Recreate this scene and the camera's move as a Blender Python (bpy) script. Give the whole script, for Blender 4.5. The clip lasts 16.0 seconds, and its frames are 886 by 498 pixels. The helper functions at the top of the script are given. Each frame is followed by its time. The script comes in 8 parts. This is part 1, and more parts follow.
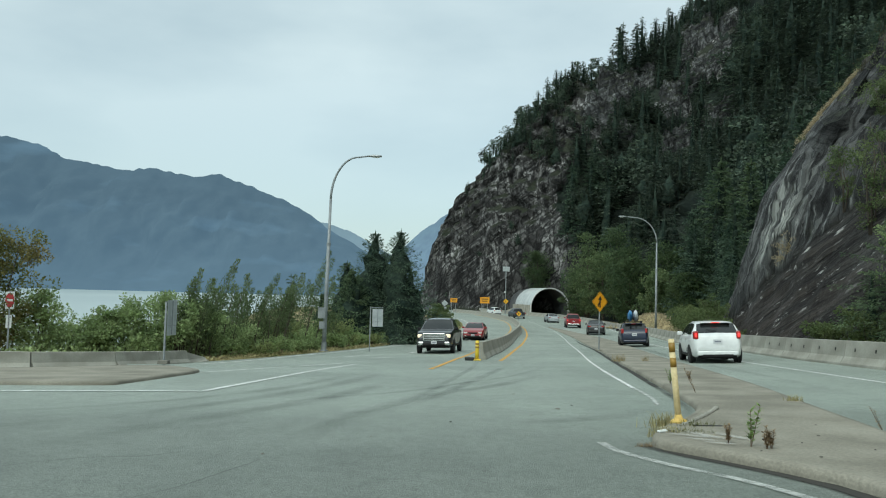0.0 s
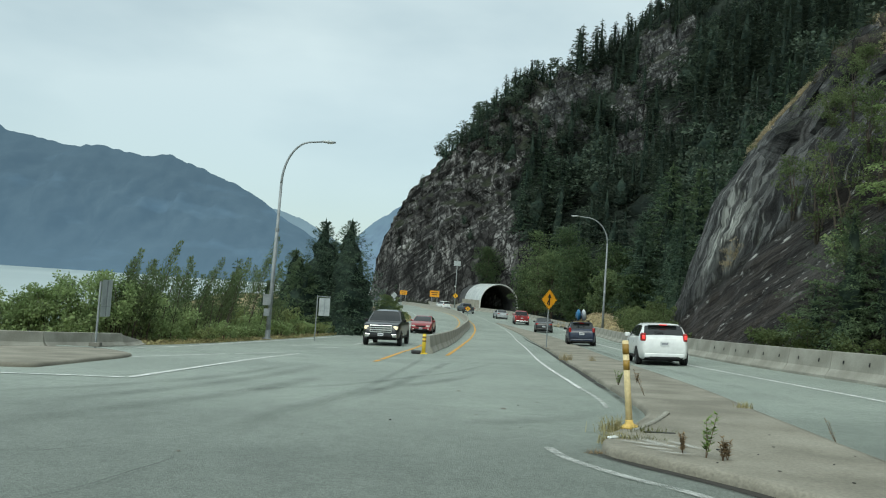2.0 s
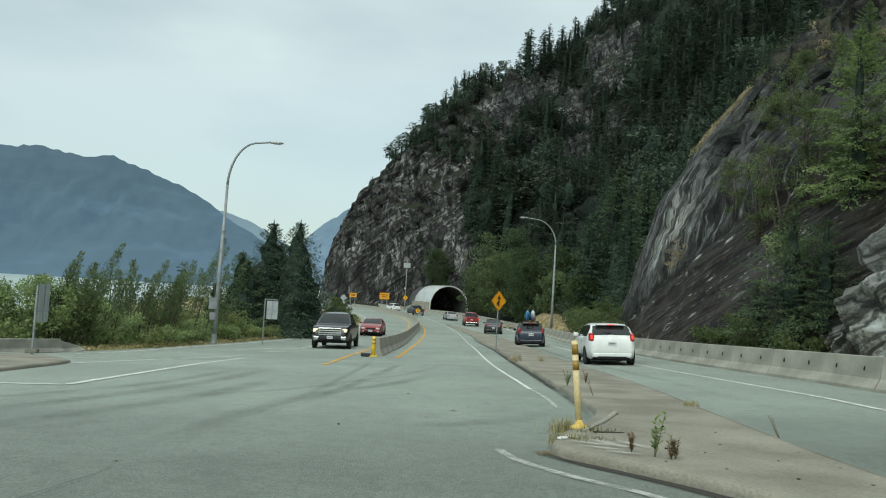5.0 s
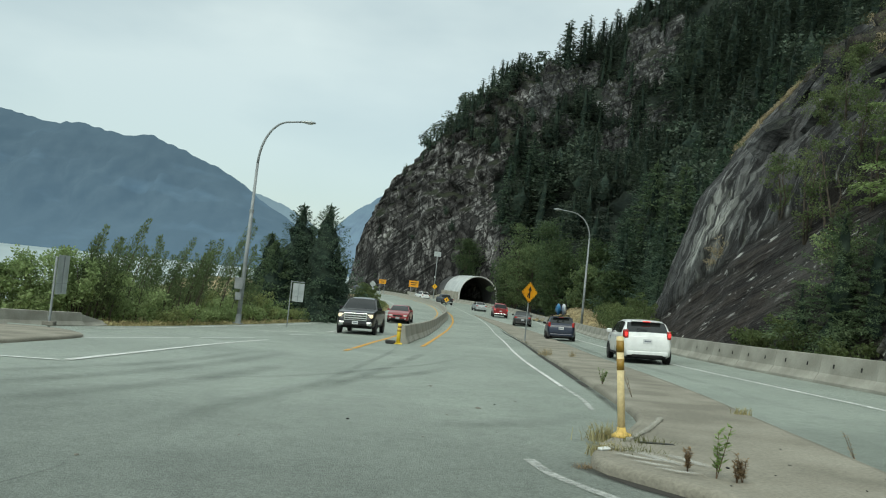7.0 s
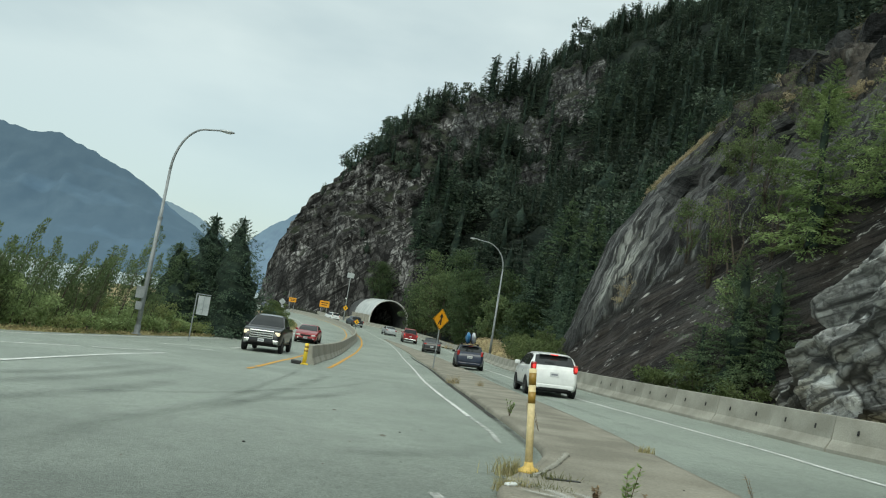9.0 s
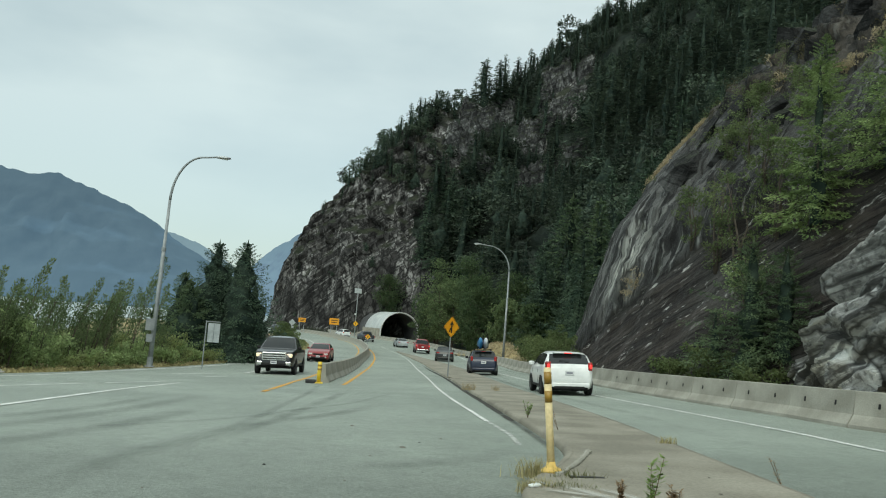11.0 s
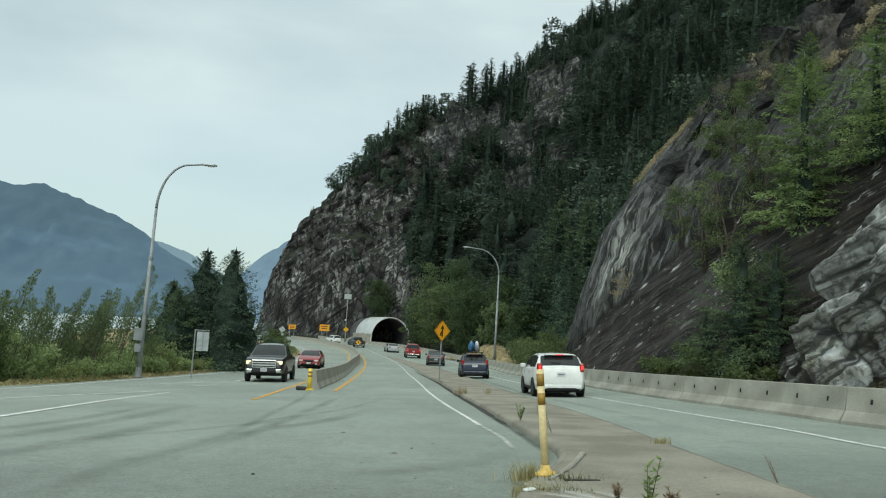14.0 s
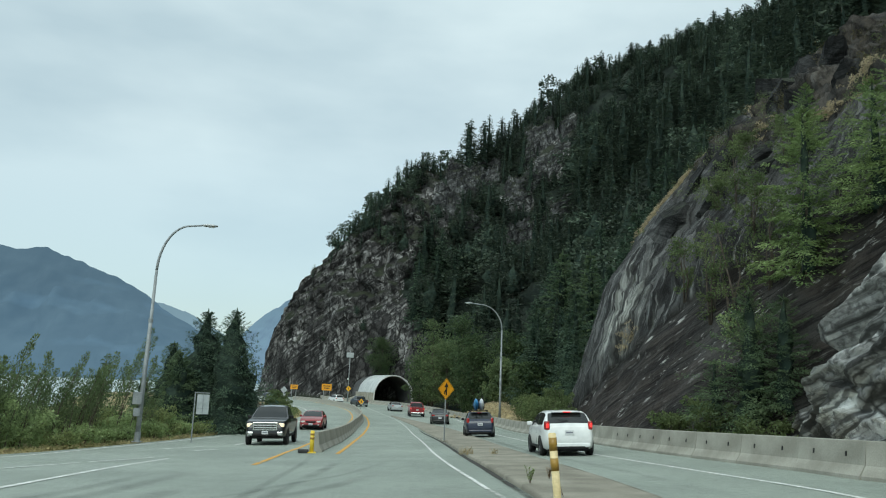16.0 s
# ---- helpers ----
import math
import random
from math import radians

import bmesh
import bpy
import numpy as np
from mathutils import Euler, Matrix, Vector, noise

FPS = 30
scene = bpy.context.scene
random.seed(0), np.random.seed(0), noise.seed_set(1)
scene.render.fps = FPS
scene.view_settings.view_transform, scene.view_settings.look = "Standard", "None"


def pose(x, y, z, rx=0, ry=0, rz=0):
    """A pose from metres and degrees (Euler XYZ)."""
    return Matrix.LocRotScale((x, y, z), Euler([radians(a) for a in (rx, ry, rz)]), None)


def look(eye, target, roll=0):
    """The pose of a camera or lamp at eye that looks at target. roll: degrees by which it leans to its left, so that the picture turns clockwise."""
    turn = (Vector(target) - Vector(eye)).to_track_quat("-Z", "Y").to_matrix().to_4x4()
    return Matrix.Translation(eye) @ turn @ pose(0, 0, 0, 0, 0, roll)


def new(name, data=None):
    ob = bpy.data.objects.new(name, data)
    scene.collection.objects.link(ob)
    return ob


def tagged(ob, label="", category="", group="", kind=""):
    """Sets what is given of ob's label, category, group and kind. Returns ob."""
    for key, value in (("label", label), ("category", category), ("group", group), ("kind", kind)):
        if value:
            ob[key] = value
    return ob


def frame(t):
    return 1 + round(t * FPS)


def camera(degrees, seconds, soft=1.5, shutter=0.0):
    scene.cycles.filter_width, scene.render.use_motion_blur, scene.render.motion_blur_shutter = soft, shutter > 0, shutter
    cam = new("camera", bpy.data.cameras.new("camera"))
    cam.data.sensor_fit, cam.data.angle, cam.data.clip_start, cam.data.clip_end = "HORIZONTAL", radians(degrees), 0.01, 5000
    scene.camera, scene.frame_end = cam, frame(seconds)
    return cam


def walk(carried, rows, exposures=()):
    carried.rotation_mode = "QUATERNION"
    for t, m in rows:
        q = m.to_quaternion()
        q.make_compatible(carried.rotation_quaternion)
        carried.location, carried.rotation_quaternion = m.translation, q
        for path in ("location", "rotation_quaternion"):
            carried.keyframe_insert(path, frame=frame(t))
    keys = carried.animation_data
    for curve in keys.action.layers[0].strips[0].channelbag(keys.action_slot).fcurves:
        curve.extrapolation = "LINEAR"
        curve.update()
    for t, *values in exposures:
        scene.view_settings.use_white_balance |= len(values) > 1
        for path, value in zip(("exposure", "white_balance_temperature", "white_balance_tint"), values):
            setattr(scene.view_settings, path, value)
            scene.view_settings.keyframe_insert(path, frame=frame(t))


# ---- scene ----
cam = camera(58.6, 16.0, soft=1.1)
PATH = [
    (0, (-0.477, -0.436, 1.075), (-0.476, 1.561, 1.191), 1.53),
    (0.5, (-0.459, -0.233, 1.070), (-0.481, 1.765, 1.166), 1.85),
    (1, (-0.444, -0.033, 1.056), (-0.453, 1.966, 1.118), 2.31),
    (1.5, (-0.412, 0.129, 1.040), (-0.370, 2.128, 1.107), 2.41),
    (2, (-0.413, 0.162, 1.051), (-0.290, 2.155, 1.155), 3.86),
    (2.5, (-0.419, 0.174, 1.052), (-0.199, 2.157, 1.188), 6.04),
    (3, (-0.418, 0.178, 1.055), (-0.110, 2.149, 1.198), 6.61),
    (3.5, (-0.401, 0.210, 1.049), (-0.064, 2.176, 1.199), 5.83),
    (4, (-0.414, 0.193, 1.056), (-0.110, 2.163, 1.215), 4.55),
    (4.5, (-0.406, 0.192, 1.050), (-0.128, 2.167, 1.197), 4.06),
    (5, (-0.395, 0.262, 1.046), (-0.146, 2.243, 1.163), 3.45),
    (5.2, (-0.390, 0.339, 1.042), (-0.161, 2.324, 1.142), 3.50),
    (7.3, (-0.222, 1.494, 0.962), (-0.047, 3.484, 1.048), 6.03),
    (7.5, (-0.224, 1.561, 0.957), (-0.023, 3.548, 1.061), 6.86),
    (8, (-0.214, 1.629, 0.952), (0.074, 3.602, 1.102), 7.68),
    (8.5, (-0.214, 1.618, 0.959), (0.127, 3.582, 1.125), 8.30),
    (9, (-0.213, 1.632, 0.954), (0.163, 3.588, 1.129), 9.16),
    (11.5, (-0.192, 1.659, 0.937), (0.174, 3.615, 1.132), 3.74),
    (12, (-0.173, 1.686, 0.933), (0.203, 3.641, 1.122), 3.62),
    (12.5, (-0.181, 1.714, 0.942), (0.201, 3.667, 1.141), 3.29),
    (13, (-0.177, 1.756, 0.935), (0.197, 3.708, 1.152), 3.23),
    (13.5, (-0.174, 1.770, 0.930), (0.206, 3.721, 1.150), 3.38),
    (14, (-0.175, 1.763, 0.933), (0.213, 3.714, 1.139), 3.34),
    (14.5, (-0.195, 1.720, 0.946), (0.183, 3.673, 1.147), 3.28),
    (15, (-0.181, 1.754, 0.935), (0.182, 3.710, 1.138), 3.27),
    (15.5, (-0.156, 1.832, 0.922), (0.207, 3.786, 1.146), 3.30),
    (16, (-0.154, 2.018, 0.986), (0.220, 3.952, 1.332), 2.30),
]
walk(cam, [(t, look(eye, target, roll)) for t, eye, target, roll in PATH],
     [(0.0, 0.0, 6300, -6), (2.0, 0.0, 6400, -6), (5.0, 0.0, 6550, -6), (9.0, 0.0, 6700, -6), (14.5, 0.0, 6550, -6), (15.5, 0.0, 6500, -6), (16.0, 0.0, 6250, -6)])


# ---- sky and sun: a bright overcast day ----
world = bpy.data.worlds.new("overcast_sky")
scene.world = world
world.use_nodes = True
wn, wl = world.node_tree.nodes, world.node_tree.links
wn.clear()
w_out = wn.new("ShaderNodeOutputWorld")
w_add = wn.new("ShaderNodeAddShader")
w_blue = wn.new("ShaderNodeBackground")
w_cloud = wn.new("ShaderNodeBackground")
w_sky = wn.new("ShaderNodeTexSky")
w_sky.sky_type = "NISHITA"
w_sky.sun_disc = False
w_sky.sun_elevation, w_sky.sun_rotation = radians(50), radians(200)
w_blue.inputs["Strength"].default_value = 0.05
wl.new(w_sky.outputs[0], w_blue.inputs["Color"])
w_co = wn.new("ShaderNodeTexCoord")
w_sep = wn.new("ShaderNodeSeparateXYZ")
wl.new(w_co.outputs["Generated"], w_sep.inputs[0])
w_map = wn.new("ShaderNodeMapping")
w_map.inputs["Scale"].default_value = (1.3, 1.3, 3.6)
wl.new(w_co.outputs["Generated"], w_map.inputs["Vector"])
w_noise = wn.new("ShaderNodeTexNoise")
w_noise.inputs["Scale"].default_value = 1.5
w_noise.inputs["Detail"].default_value = 5.0
w_noise.inputs["Roughness"].default_value = 0.5
wl.new(w_map.outputs[0], w_noise.inputs["Vector"])
w_ramp = wn.new("ShaderNodeValToRGB")
w_ramp.color_ramp.elements[0].position, w_ramp.color_ramp.elements[0].color = 0.36, (0.66, 0.71, 0.745, 1)
w_ramp.color_ramp.elements[1].position, w_ramp.color_ramp.elements[1].color = 0.62, (0.97, 0.99, 1.0, 1)
wl.new(w_noise.outputs["Fac"], w_ramp.inputs[0])
w_up = wn.new("ShaderNodeMapRange")          # a cloud deck is brighter overhead than low down
w_up.inputs["From Min"].default_value, w_up.inputs["From Max"].default_value = 0.0, 1.0
w_up.inputs["To Min"].default_value, w_up.inputs["To Max"].default_value = 0.45, 1.15
wl.new(w_sep.outputs["Z"], w_up.inputs["Value"])
w_low = wn.new("ShaderNodeMapRange")         # and bluer through the long air near the horizon
w_low.inputs["From Min"].default_value, w_low.inputs["From Max"].default_value = 0.02, 0.30
wl.new(w_sep.outputs["Z"], w_low.inputs["Value"])
w_tint = wn.new("ShaderNodeMix")
w_tint.data_type, w_tint.blend_type = "RGBA", "MIX"
w_tint.inputs["A"].default_value = (0.84, 0.90, 0.96, 1)
wl.new(w_low.outputs[0], w_tint.inputs["Factor"])
wl.new(w_ramp.outputs[0], w_tint.inputs["B"])
wl.new(w_tint.outputs["Result"], w_cloud.inputs["Color"])
wl.new(w_up.outputs[0], w_cloud.inputs["Strength"])
wl.new(w_blue.outputs[0], w_add.inputs[0])
wl.new(w_cloud.outputs[0], w_add.inputs[1])
wl.new(w_add.outputs[0], w_out.inputs["Surface"])

sun = new("sun", bpy.data.lights.new("sun", "SUN"))
sun.data.energy, sun.data.angle, sun.data.color = 1.5, radians(40), (1.0, 0.96, 0.9)
sun.matrix_world = look((0, 0, 0), (0.4, 0.75, -1.0))


# ---- materials ----
def mat(name, c1, c2, scale=4.0, rough=0.8, metal=0.0, bump=0.0, bscale=None, fine=None, stretch=(1, 1, 1), island=0.0, spec=0.5, lo=0.35, hi=0.65, coat=0.0, thing=0.0):
    """A surface whose colour wanders between c1 and c2 at a coarse and a fine scale, with bump from a finer noise."""
    m = bpy.data.materials.new(name)
    m.use_nodes = True
    n, l = m.node_tree.nodes, m.node_tree.links
    b = n["Principled BSDF"]
    b.inputs["Roughness"].default_value, b.inputs["Metallic"].default_value = rough, metal
    b.inputs["Specular IOR Level"].default_value = spec
    b.inputs["Coat Weight"].default_value = coat
    co = n.new("ShaderNodeTexCoord")
    mp = n.new("ShaderNodeMapping")
    mp.inputs["Scale"].default_value = stretch
    l.new(co.outputs["Object"], mp.inputs["Vector"])
    big = n.new("ShaderNodeTexNoise")
    big.inputs["Scale"].default_value, big.inputs["Detail"].default_value = scale, 5
    l.new(mp.outputs[0], big.inputs["Vector"])
    ramp = n.new("ShaderNodeValToRGB")
    ramp.color_ramp.elements[0].position, ramp.color_ramp.elements[0].color = lo, c1
    ramp.color_ramp.elements[1].position, ramp.color_ramp.elements[1].color = hi, c2
    l.new(big.outputs["Fac"], ramp.inputs[0])
    colour = ramp.outputs[0]
    small = n.new("ShaderNodeTexNoise")
    small.inputs["Scale"].default_value, small.inputs["Detail"].default_value = bscale or scale * 9, 4
    l.new(mp.outputs[0], small.inputs["Vector"])
    if fine:
        hv = n.new("ShaderNodeHueSaturation")
        mr = n.new("ShaderNodeMapRange")
        mr.inputs["From Min"].default_value, mr.inputs["From Max"].default_value = 0.3, 0.7
        mr.inputs["To Min"].default_value, mr.inputs["To Max"].default_value = 1 - fine, 1 + fine
        l.new(small.outputs["Fac"], mr.inputs["Value"])
        l.new(mr.outputs[0], hv.inputs["Value"])
        l.new(colour, hv.inputs["Color"])
        colour = hv.outputs[0]
    for amount, node, socket in ((island, "ShaderNodeNewGeometry", "Random Per Island"), (thing, "ShaderNodeObjectInfo", "Random")):
        if amount:
            g = n.new(node)
            hv = n.new("ShaderNodeHueSaturation")
            mr = n.new("ShaderNodeMapRange")
            mr.inputs["To Min"].default_value, mr.inputs["To Max"].default_value = 1 - amount, 1 + amount
            l.new(g.outputs[socket], mr.inputs["Value"])
            l.new(mr.outputs[0], hv.inputs["Value"])
            l.new(colour, hv.inputs["Color"])
            colour = hv.outputs[0]
    l.new(colour, b.inputs["Base Color"])
    if bump:
        bp = n.new("ShaderNodeBump")
        bp.inputs["Strength"].default_value, bp.inputs["Distance"].default_value = bump, 0.02
        l.new(small.outputs["Fac"], bp.inputs["Height"])
        l.new(bp.outputs[0], b.inputs["Normal"])
    return m


def leafy(name, c1, c2, island=0.35, through_light=0.48):
    m = mat(name, c1, c2, 0.6, 0.65, island=island, spec=0.2)
    n, l = m.node_tree.nodes, m.node_tree.links
    b, out = n["Principled BSDF"], n["Material Output"]
    t = n.new("ShaderNodeBsdfTranslucent")              # thin leaves let light through
    l.new(b.inputs["Base Color"].links[0].from_socket, t.inputs["Color"])
    x = n.new("ShaderNodeMixShader")
    x.inputs[0].default_value = through_light
    l.new(b.outputs[0], x.inputs[1])
    l.new(t.outputs[0], x.inputs[2])
    l.new(x.outputs[0], out.inputs["Surface"])
    return m


def asphalt_material():
    """Worn pale asphalt: broad blotches, mid-size stains, grit and small dark pits."""
    m = mat("asphalt", (0.232, 0.264, 0.230, 1), (0.300, 0.336, 0.295, 1), 0.16, 0.60, bump=0.7, bscale=70, fine=0.22)
    n, l = m.node_tree.nodes, m.node_tree.links
    b = n["Principled BSDF"]
    colour = b.inputs["Base Color"].links[0].from_socket
    co = n["Texture Coordinate"]
    for scale, lo, hi, deep, stretch in ((0.9, 0.34, 0.60, 0.88, (1, 0.5, 1)), (4.5, 0.30, 0.55, 0.86, (1, 1, 1)), (22, 0.26, 0.40, 0.72, (1, 1, 1))):
        mp = n.new("ShaderNodeMapping")
        mp.inputs["Scale"].default_value = stretch
        l.new(co.outputs["Object"], mp.inputs["Vector"])
        t = n.new("ShaderNodeTexNoise")
        t.inputs["Scale"].default_value, t.inputs["Detail"].default_value = scale, 6
        l.new(mp.outputs[0], t.inputs["Vector"])
        r = n.new("ShaderNodeMapRange")
        r.inputs["From Min"].default_value, r.inputs["From Max"].default_value = lo, hi
        r.inputs["To Min"].default_value, r.inputs["To Max"].default_value = deep, 1.0
        l.new(t.outputs["Fac"], r.inputs["Value"])
        hv = n.new("ShaderNodeHueSaturation")
        l.new(r.outputs[0], hv.inputs["Value"])
        l.new(colour, hv.inputs["Color"])
        colour = hv.outputs[0]
    # coarse aggregate: single light and dark stones
    st = n.new("ShaderNodeTexVoronoi")
    st.inputs["Scale"].default_value = 62
    l.new(co.outputs["Object"], st.inputs["Vector"])
    sg = n.new("ShaderNodeSeparateColor")
    l.new(st.outputs["Color"], sg.inputs[0])
    sr = n.new("ShaderNodeMapRange")
    sr.inputs["To Min"].default_value, sr.inputs["To Max"].default_value = 0.76, 1.24
    l.new(sg.outputs[0], sr.inputs["Value"])
    # the asphalt goes darker on the side road, with a ragged border
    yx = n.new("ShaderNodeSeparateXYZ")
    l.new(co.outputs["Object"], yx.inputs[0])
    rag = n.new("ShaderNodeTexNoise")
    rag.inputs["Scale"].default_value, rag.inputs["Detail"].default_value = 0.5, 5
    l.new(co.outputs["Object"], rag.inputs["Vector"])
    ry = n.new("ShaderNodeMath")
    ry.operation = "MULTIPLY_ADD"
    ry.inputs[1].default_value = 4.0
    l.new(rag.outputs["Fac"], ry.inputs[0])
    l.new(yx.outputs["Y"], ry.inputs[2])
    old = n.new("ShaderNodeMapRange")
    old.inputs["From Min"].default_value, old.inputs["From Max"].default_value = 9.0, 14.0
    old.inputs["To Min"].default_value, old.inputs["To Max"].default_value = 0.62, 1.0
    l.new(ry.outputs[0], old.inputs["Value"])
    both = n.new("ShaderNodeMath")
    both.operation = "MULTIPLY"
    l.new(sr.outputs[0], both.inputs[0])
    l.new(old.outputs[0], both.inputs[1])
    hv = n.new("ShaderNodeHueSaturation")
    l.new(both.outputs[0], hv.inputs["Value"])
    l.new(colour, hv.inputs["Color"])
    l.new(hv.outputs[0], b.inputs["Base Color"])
    return m


M = {}
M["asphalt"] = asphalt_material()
M["white_line"] = mat("white_line_paint", (0.62, 0.63, 0.62, 1), (0.80, 0.80, 0.78, 1), 3.0, 0.7, bscale=14, fine=0.15)
M["faint_line"] = mat("scuffed_line_paint", (0.52, 0.53, 0.51, 1), (0.68, 0.68, 0.65, 1), 3.0, 0.75, bscale=14, fine=0.2)
for paint_name, least, most in (("white_line", 0.42, 0.95), ("faint_line", 0.04, 0.58)):   # traffic has scuffed the paint away in places
    nodes, links = M[paint_name].node_tree.nodes, M[paint_name].node_tree.links
    wear = nodes.new("ShaderNodeTexNoise")
    wear.inputs["Scale"].default_value, wear.inputs["Detail"].default_value, wear.inputs["Roughness"].default_value = 3.7, 9, 0.75
    links.new(nodes["Texture Coordinate"].outputs["Object"], wear.inputs["Vector"])
    keep = nodes.new("ShaderNodeMapRange")
    keep.inputs["From Min"].default_value, keep.inputs["From Max"].default_value = 0.33, 0.56
    keep.inputs["To Min"].default_value, keep.inputs["To Max"].default_value = least, most
    links.new(wear.outputs["Fac"], keep.inputs["Value"])
    links.new(keep.outputs[0], nodes["Principled BSDF"].inputs["Alpha"])
M["white_paint"] = mat("white_painted_steel", (0.55, 0.56, 0.55, 1), (0.70, 0.70, 0.69, 1), 3.0, 0.6, fine=0.08)
M["yellow_line"] = mat("yellow_line_paint", (0.52, 0.26, 0.03, 1), (0.66, 0.36, 0.05, 1), 3.0, 0.7, bscale=14, fine=0.15)
M["concrete"] = mat("concrete", (0.245, 0.236, 0.200, 1), (0.385, 0.372, 0.325, 1), 0.9, 0.9, bump=0.3, bscale=25, fine=0.08)
M["island"] = mat("island_concrete", (0.180, 0.167, 0.134, 1), (0.285, 0.266, 0.218, 1), 0.9, 0.92, bump=0.6, bscale=30, fine=0.16)
M["kerb"] = mat("kerb_concrete", (0.105, 0.100, 0.086, 1), (0.225, 0.213, 0.182, 1), 1.1, 0.92, bump=0.6, bscale=30, fine=0.2)
M["galv"] = mat("galvanised_steel", (0.34, 0.36, 0.37, 1), (0.46, 0.48, 0.49, 1), 3.0, 0.5, metal=0.6, bump=0.1)
M["pole"] = mat("weathered_steel_pole", (0.22, 0.24, 0.25, 1), (0.32, 0.34, 0.35, 1), 2.0, 0.6, metal=0.3, fine=0.1)
M["dark"] = mat("dark_void", (0.012, 0.012, 0.012, 1), (0.02, 0.02, 0.02, 1), 2.0, 0.9)
M["verge"] = mat("dry_verge_soil", (0.15, 0.14, 0.07, 1), (0.34, 0.27, 0.14, 1), 0.5, 0.95, bump=0.9, bscale=8, fine=0.3)
M["bark"] = mat("bark", (0.055, 0.042, 0.032, 1), (0.12, 0.10, 0.08, 1), 3.0, 0.95, bump=0.8)
M["fir"] = leafy("fir_needles", (0.052, 0.088, 0.064, 1), (0.100, 0.142, 0.088, 1), 0.2, 0.35)
M["fir_near"] = leafy("young_fir_needles", (0.155, 0.222, 0.090, 1), (0.27, 0.345, 0.145, 1), 0.3)
M["leaf_dark"] = leafy("dark_broad_leaves", (0.052, 0.086, 0.042, 1), (0.100, 0.138, 0.062, 1))
M["leaf"] = leafy("broad_leaves", (0.215, 0.29, 0.125, 1), (0.34, 0.415, 0.195, 1))
M["leaf_pale"] = leafy("pale_leaves", (0.18, 0.23, 0.09, 1), (0.30, 0.33, 0.15, 1))
M["leaf_sapling"] = leafy("sapling_leaves", (0.095, 0.135, 0.062, 1), (0.17, 0.215, 0.105, 1), 0.3, 0.45)
M["hood"] = mat("pale_galvanised_sheet", (0.50, 0.53, 0.54, 1), (0.62, 0.65, 0.65, 1), 0.8, 0.45, metal=0.25, fine=0.08)
M["leaf_dry"] = leafy("browning_leaves", (0.10, 0.14, 0.045, 1), (0.24, 0.20, 0.08, 1))
M["leaf_brown"] = leafy("brown_scrub_leaves", (0.050, 0.052, 0.028, 1), (0.115, 0.100, 0.052, 1))
# crown shade put into the colour: darker than the outer needles
M["fir_inner_shade"] = mat("shaded_inner_needles", (0.022, 0.036, 0.030, 1), (0.046, 0.064, 0.048, 1), 0.9, 0.95, bump=1.0, bscale=3.0, fine=0.4, spec=0.1)
# moss and litter, darkened so that gaps between the trees look shaded
M["forest_floor"] = mat("shaded_mossy_floor", (0.011, 0.016, 0.014, 1), (0.030, 0.038, 0.030, 1), 0.12, 0.95, bump=1.0, bscale=1.6, fine=0.45, spec=0.1)
M["grass"] = leafy("green_grass", (0.11, 0.125, 0.045, 1), (0.20, 0.20, 0.085, 1))
M["straw"] = leafy("dry_grass", (0.30, 0.24, 0.125, 1), (0.44, 0.36, 0.20, 1))
M["leaf_olive"] = leafy("olive_leaves", (0.095, 0.132, 0.055, 1), (0.175, 0.212, 0.092, 1))
M["leaf_hill"] = leafy("hillside_broad_leaves", (0.095, 0.138, 0.068, 1), (0.175, 0.22, 0.10, 1))
M["fir_mid"] = leafy("green_fir_needles", (0.078, 0.122, 0.068, 1), (0.150, 0.198, 0.104, 1), 0.25)
M["tan_grass"] = leafy("tan_rock_grass", (0.34, 0.285, 0.185, 1), (0.54, 0.46, 0.31, 1), 0.3)
M["forest"] = leafy("forest_needles", (0.042, 0.062, 0.048, 1), (0.082, 0.106, 0.071, 1), 0.12, 0.28)
nodes, links = M["forest"].node_tree.nodes, M["forest"].node_tree.links
kind_of = nodes.new("ShaderNodeAttribute")               # every tree has its own depth of green
kind_of.attribute_name = "tone"
shade_of = nodes.new("ShaderNodeHueSaturation")
links.new(kind_of.outputs["Fac"], shade_of.inputs["Value"])
links.new(nodes["Principled BSDF"].inputs["Base Color"].links[0].from_socket, shade_of.inputs["Color"])
for node in (nodes["Principled BSDF"], next(k for k in nodes if k.type == "BSDF_TRANSLUCENT")):
    links.new(shade_of.outputs[0], node.inputs[0])
M["verge_blades"] = leafy("dull_verge_grass", (0.33, 0.31, 0.15, 1), (0.54, 0.47, 0.28, 1), 0.3)


# ---- helpers for shapes ----
def big_mesh(name, verts, quads, material, parent=None, smooth=False):
    """A large mesh straight from arrays."""
    verts, quads = np.asarray(verts, np.float32), np.asarray(quads, np.int32)
    k = quads.shape[1]
    me = bpy.data.meshes.new(name)
    me.vertices.add(len(verts))
    me.vertices.foreach_set("co", verts.ravel())
    me.loops.add(quads.size)
    me.loops.foreach_set("vertex_index", quads.ravel())
    me.polygons.add(len(quads))
    me.polygons.foreach_set("loop_start", np.arange(0, quads.size, k, dtype=np.int32))
    me.polygons.foreach_set("loop_total", np.full(len(quads), k, np.int32))
    if smooth:
        me.polygons.foreach_set("use_smooth", np.ones(len(quads), bool))
    me.materials.append(material)
    me.update(calc_edges=True)
    ob = new(name, me)
    if parent:
        ob.parent = parent
    return ob


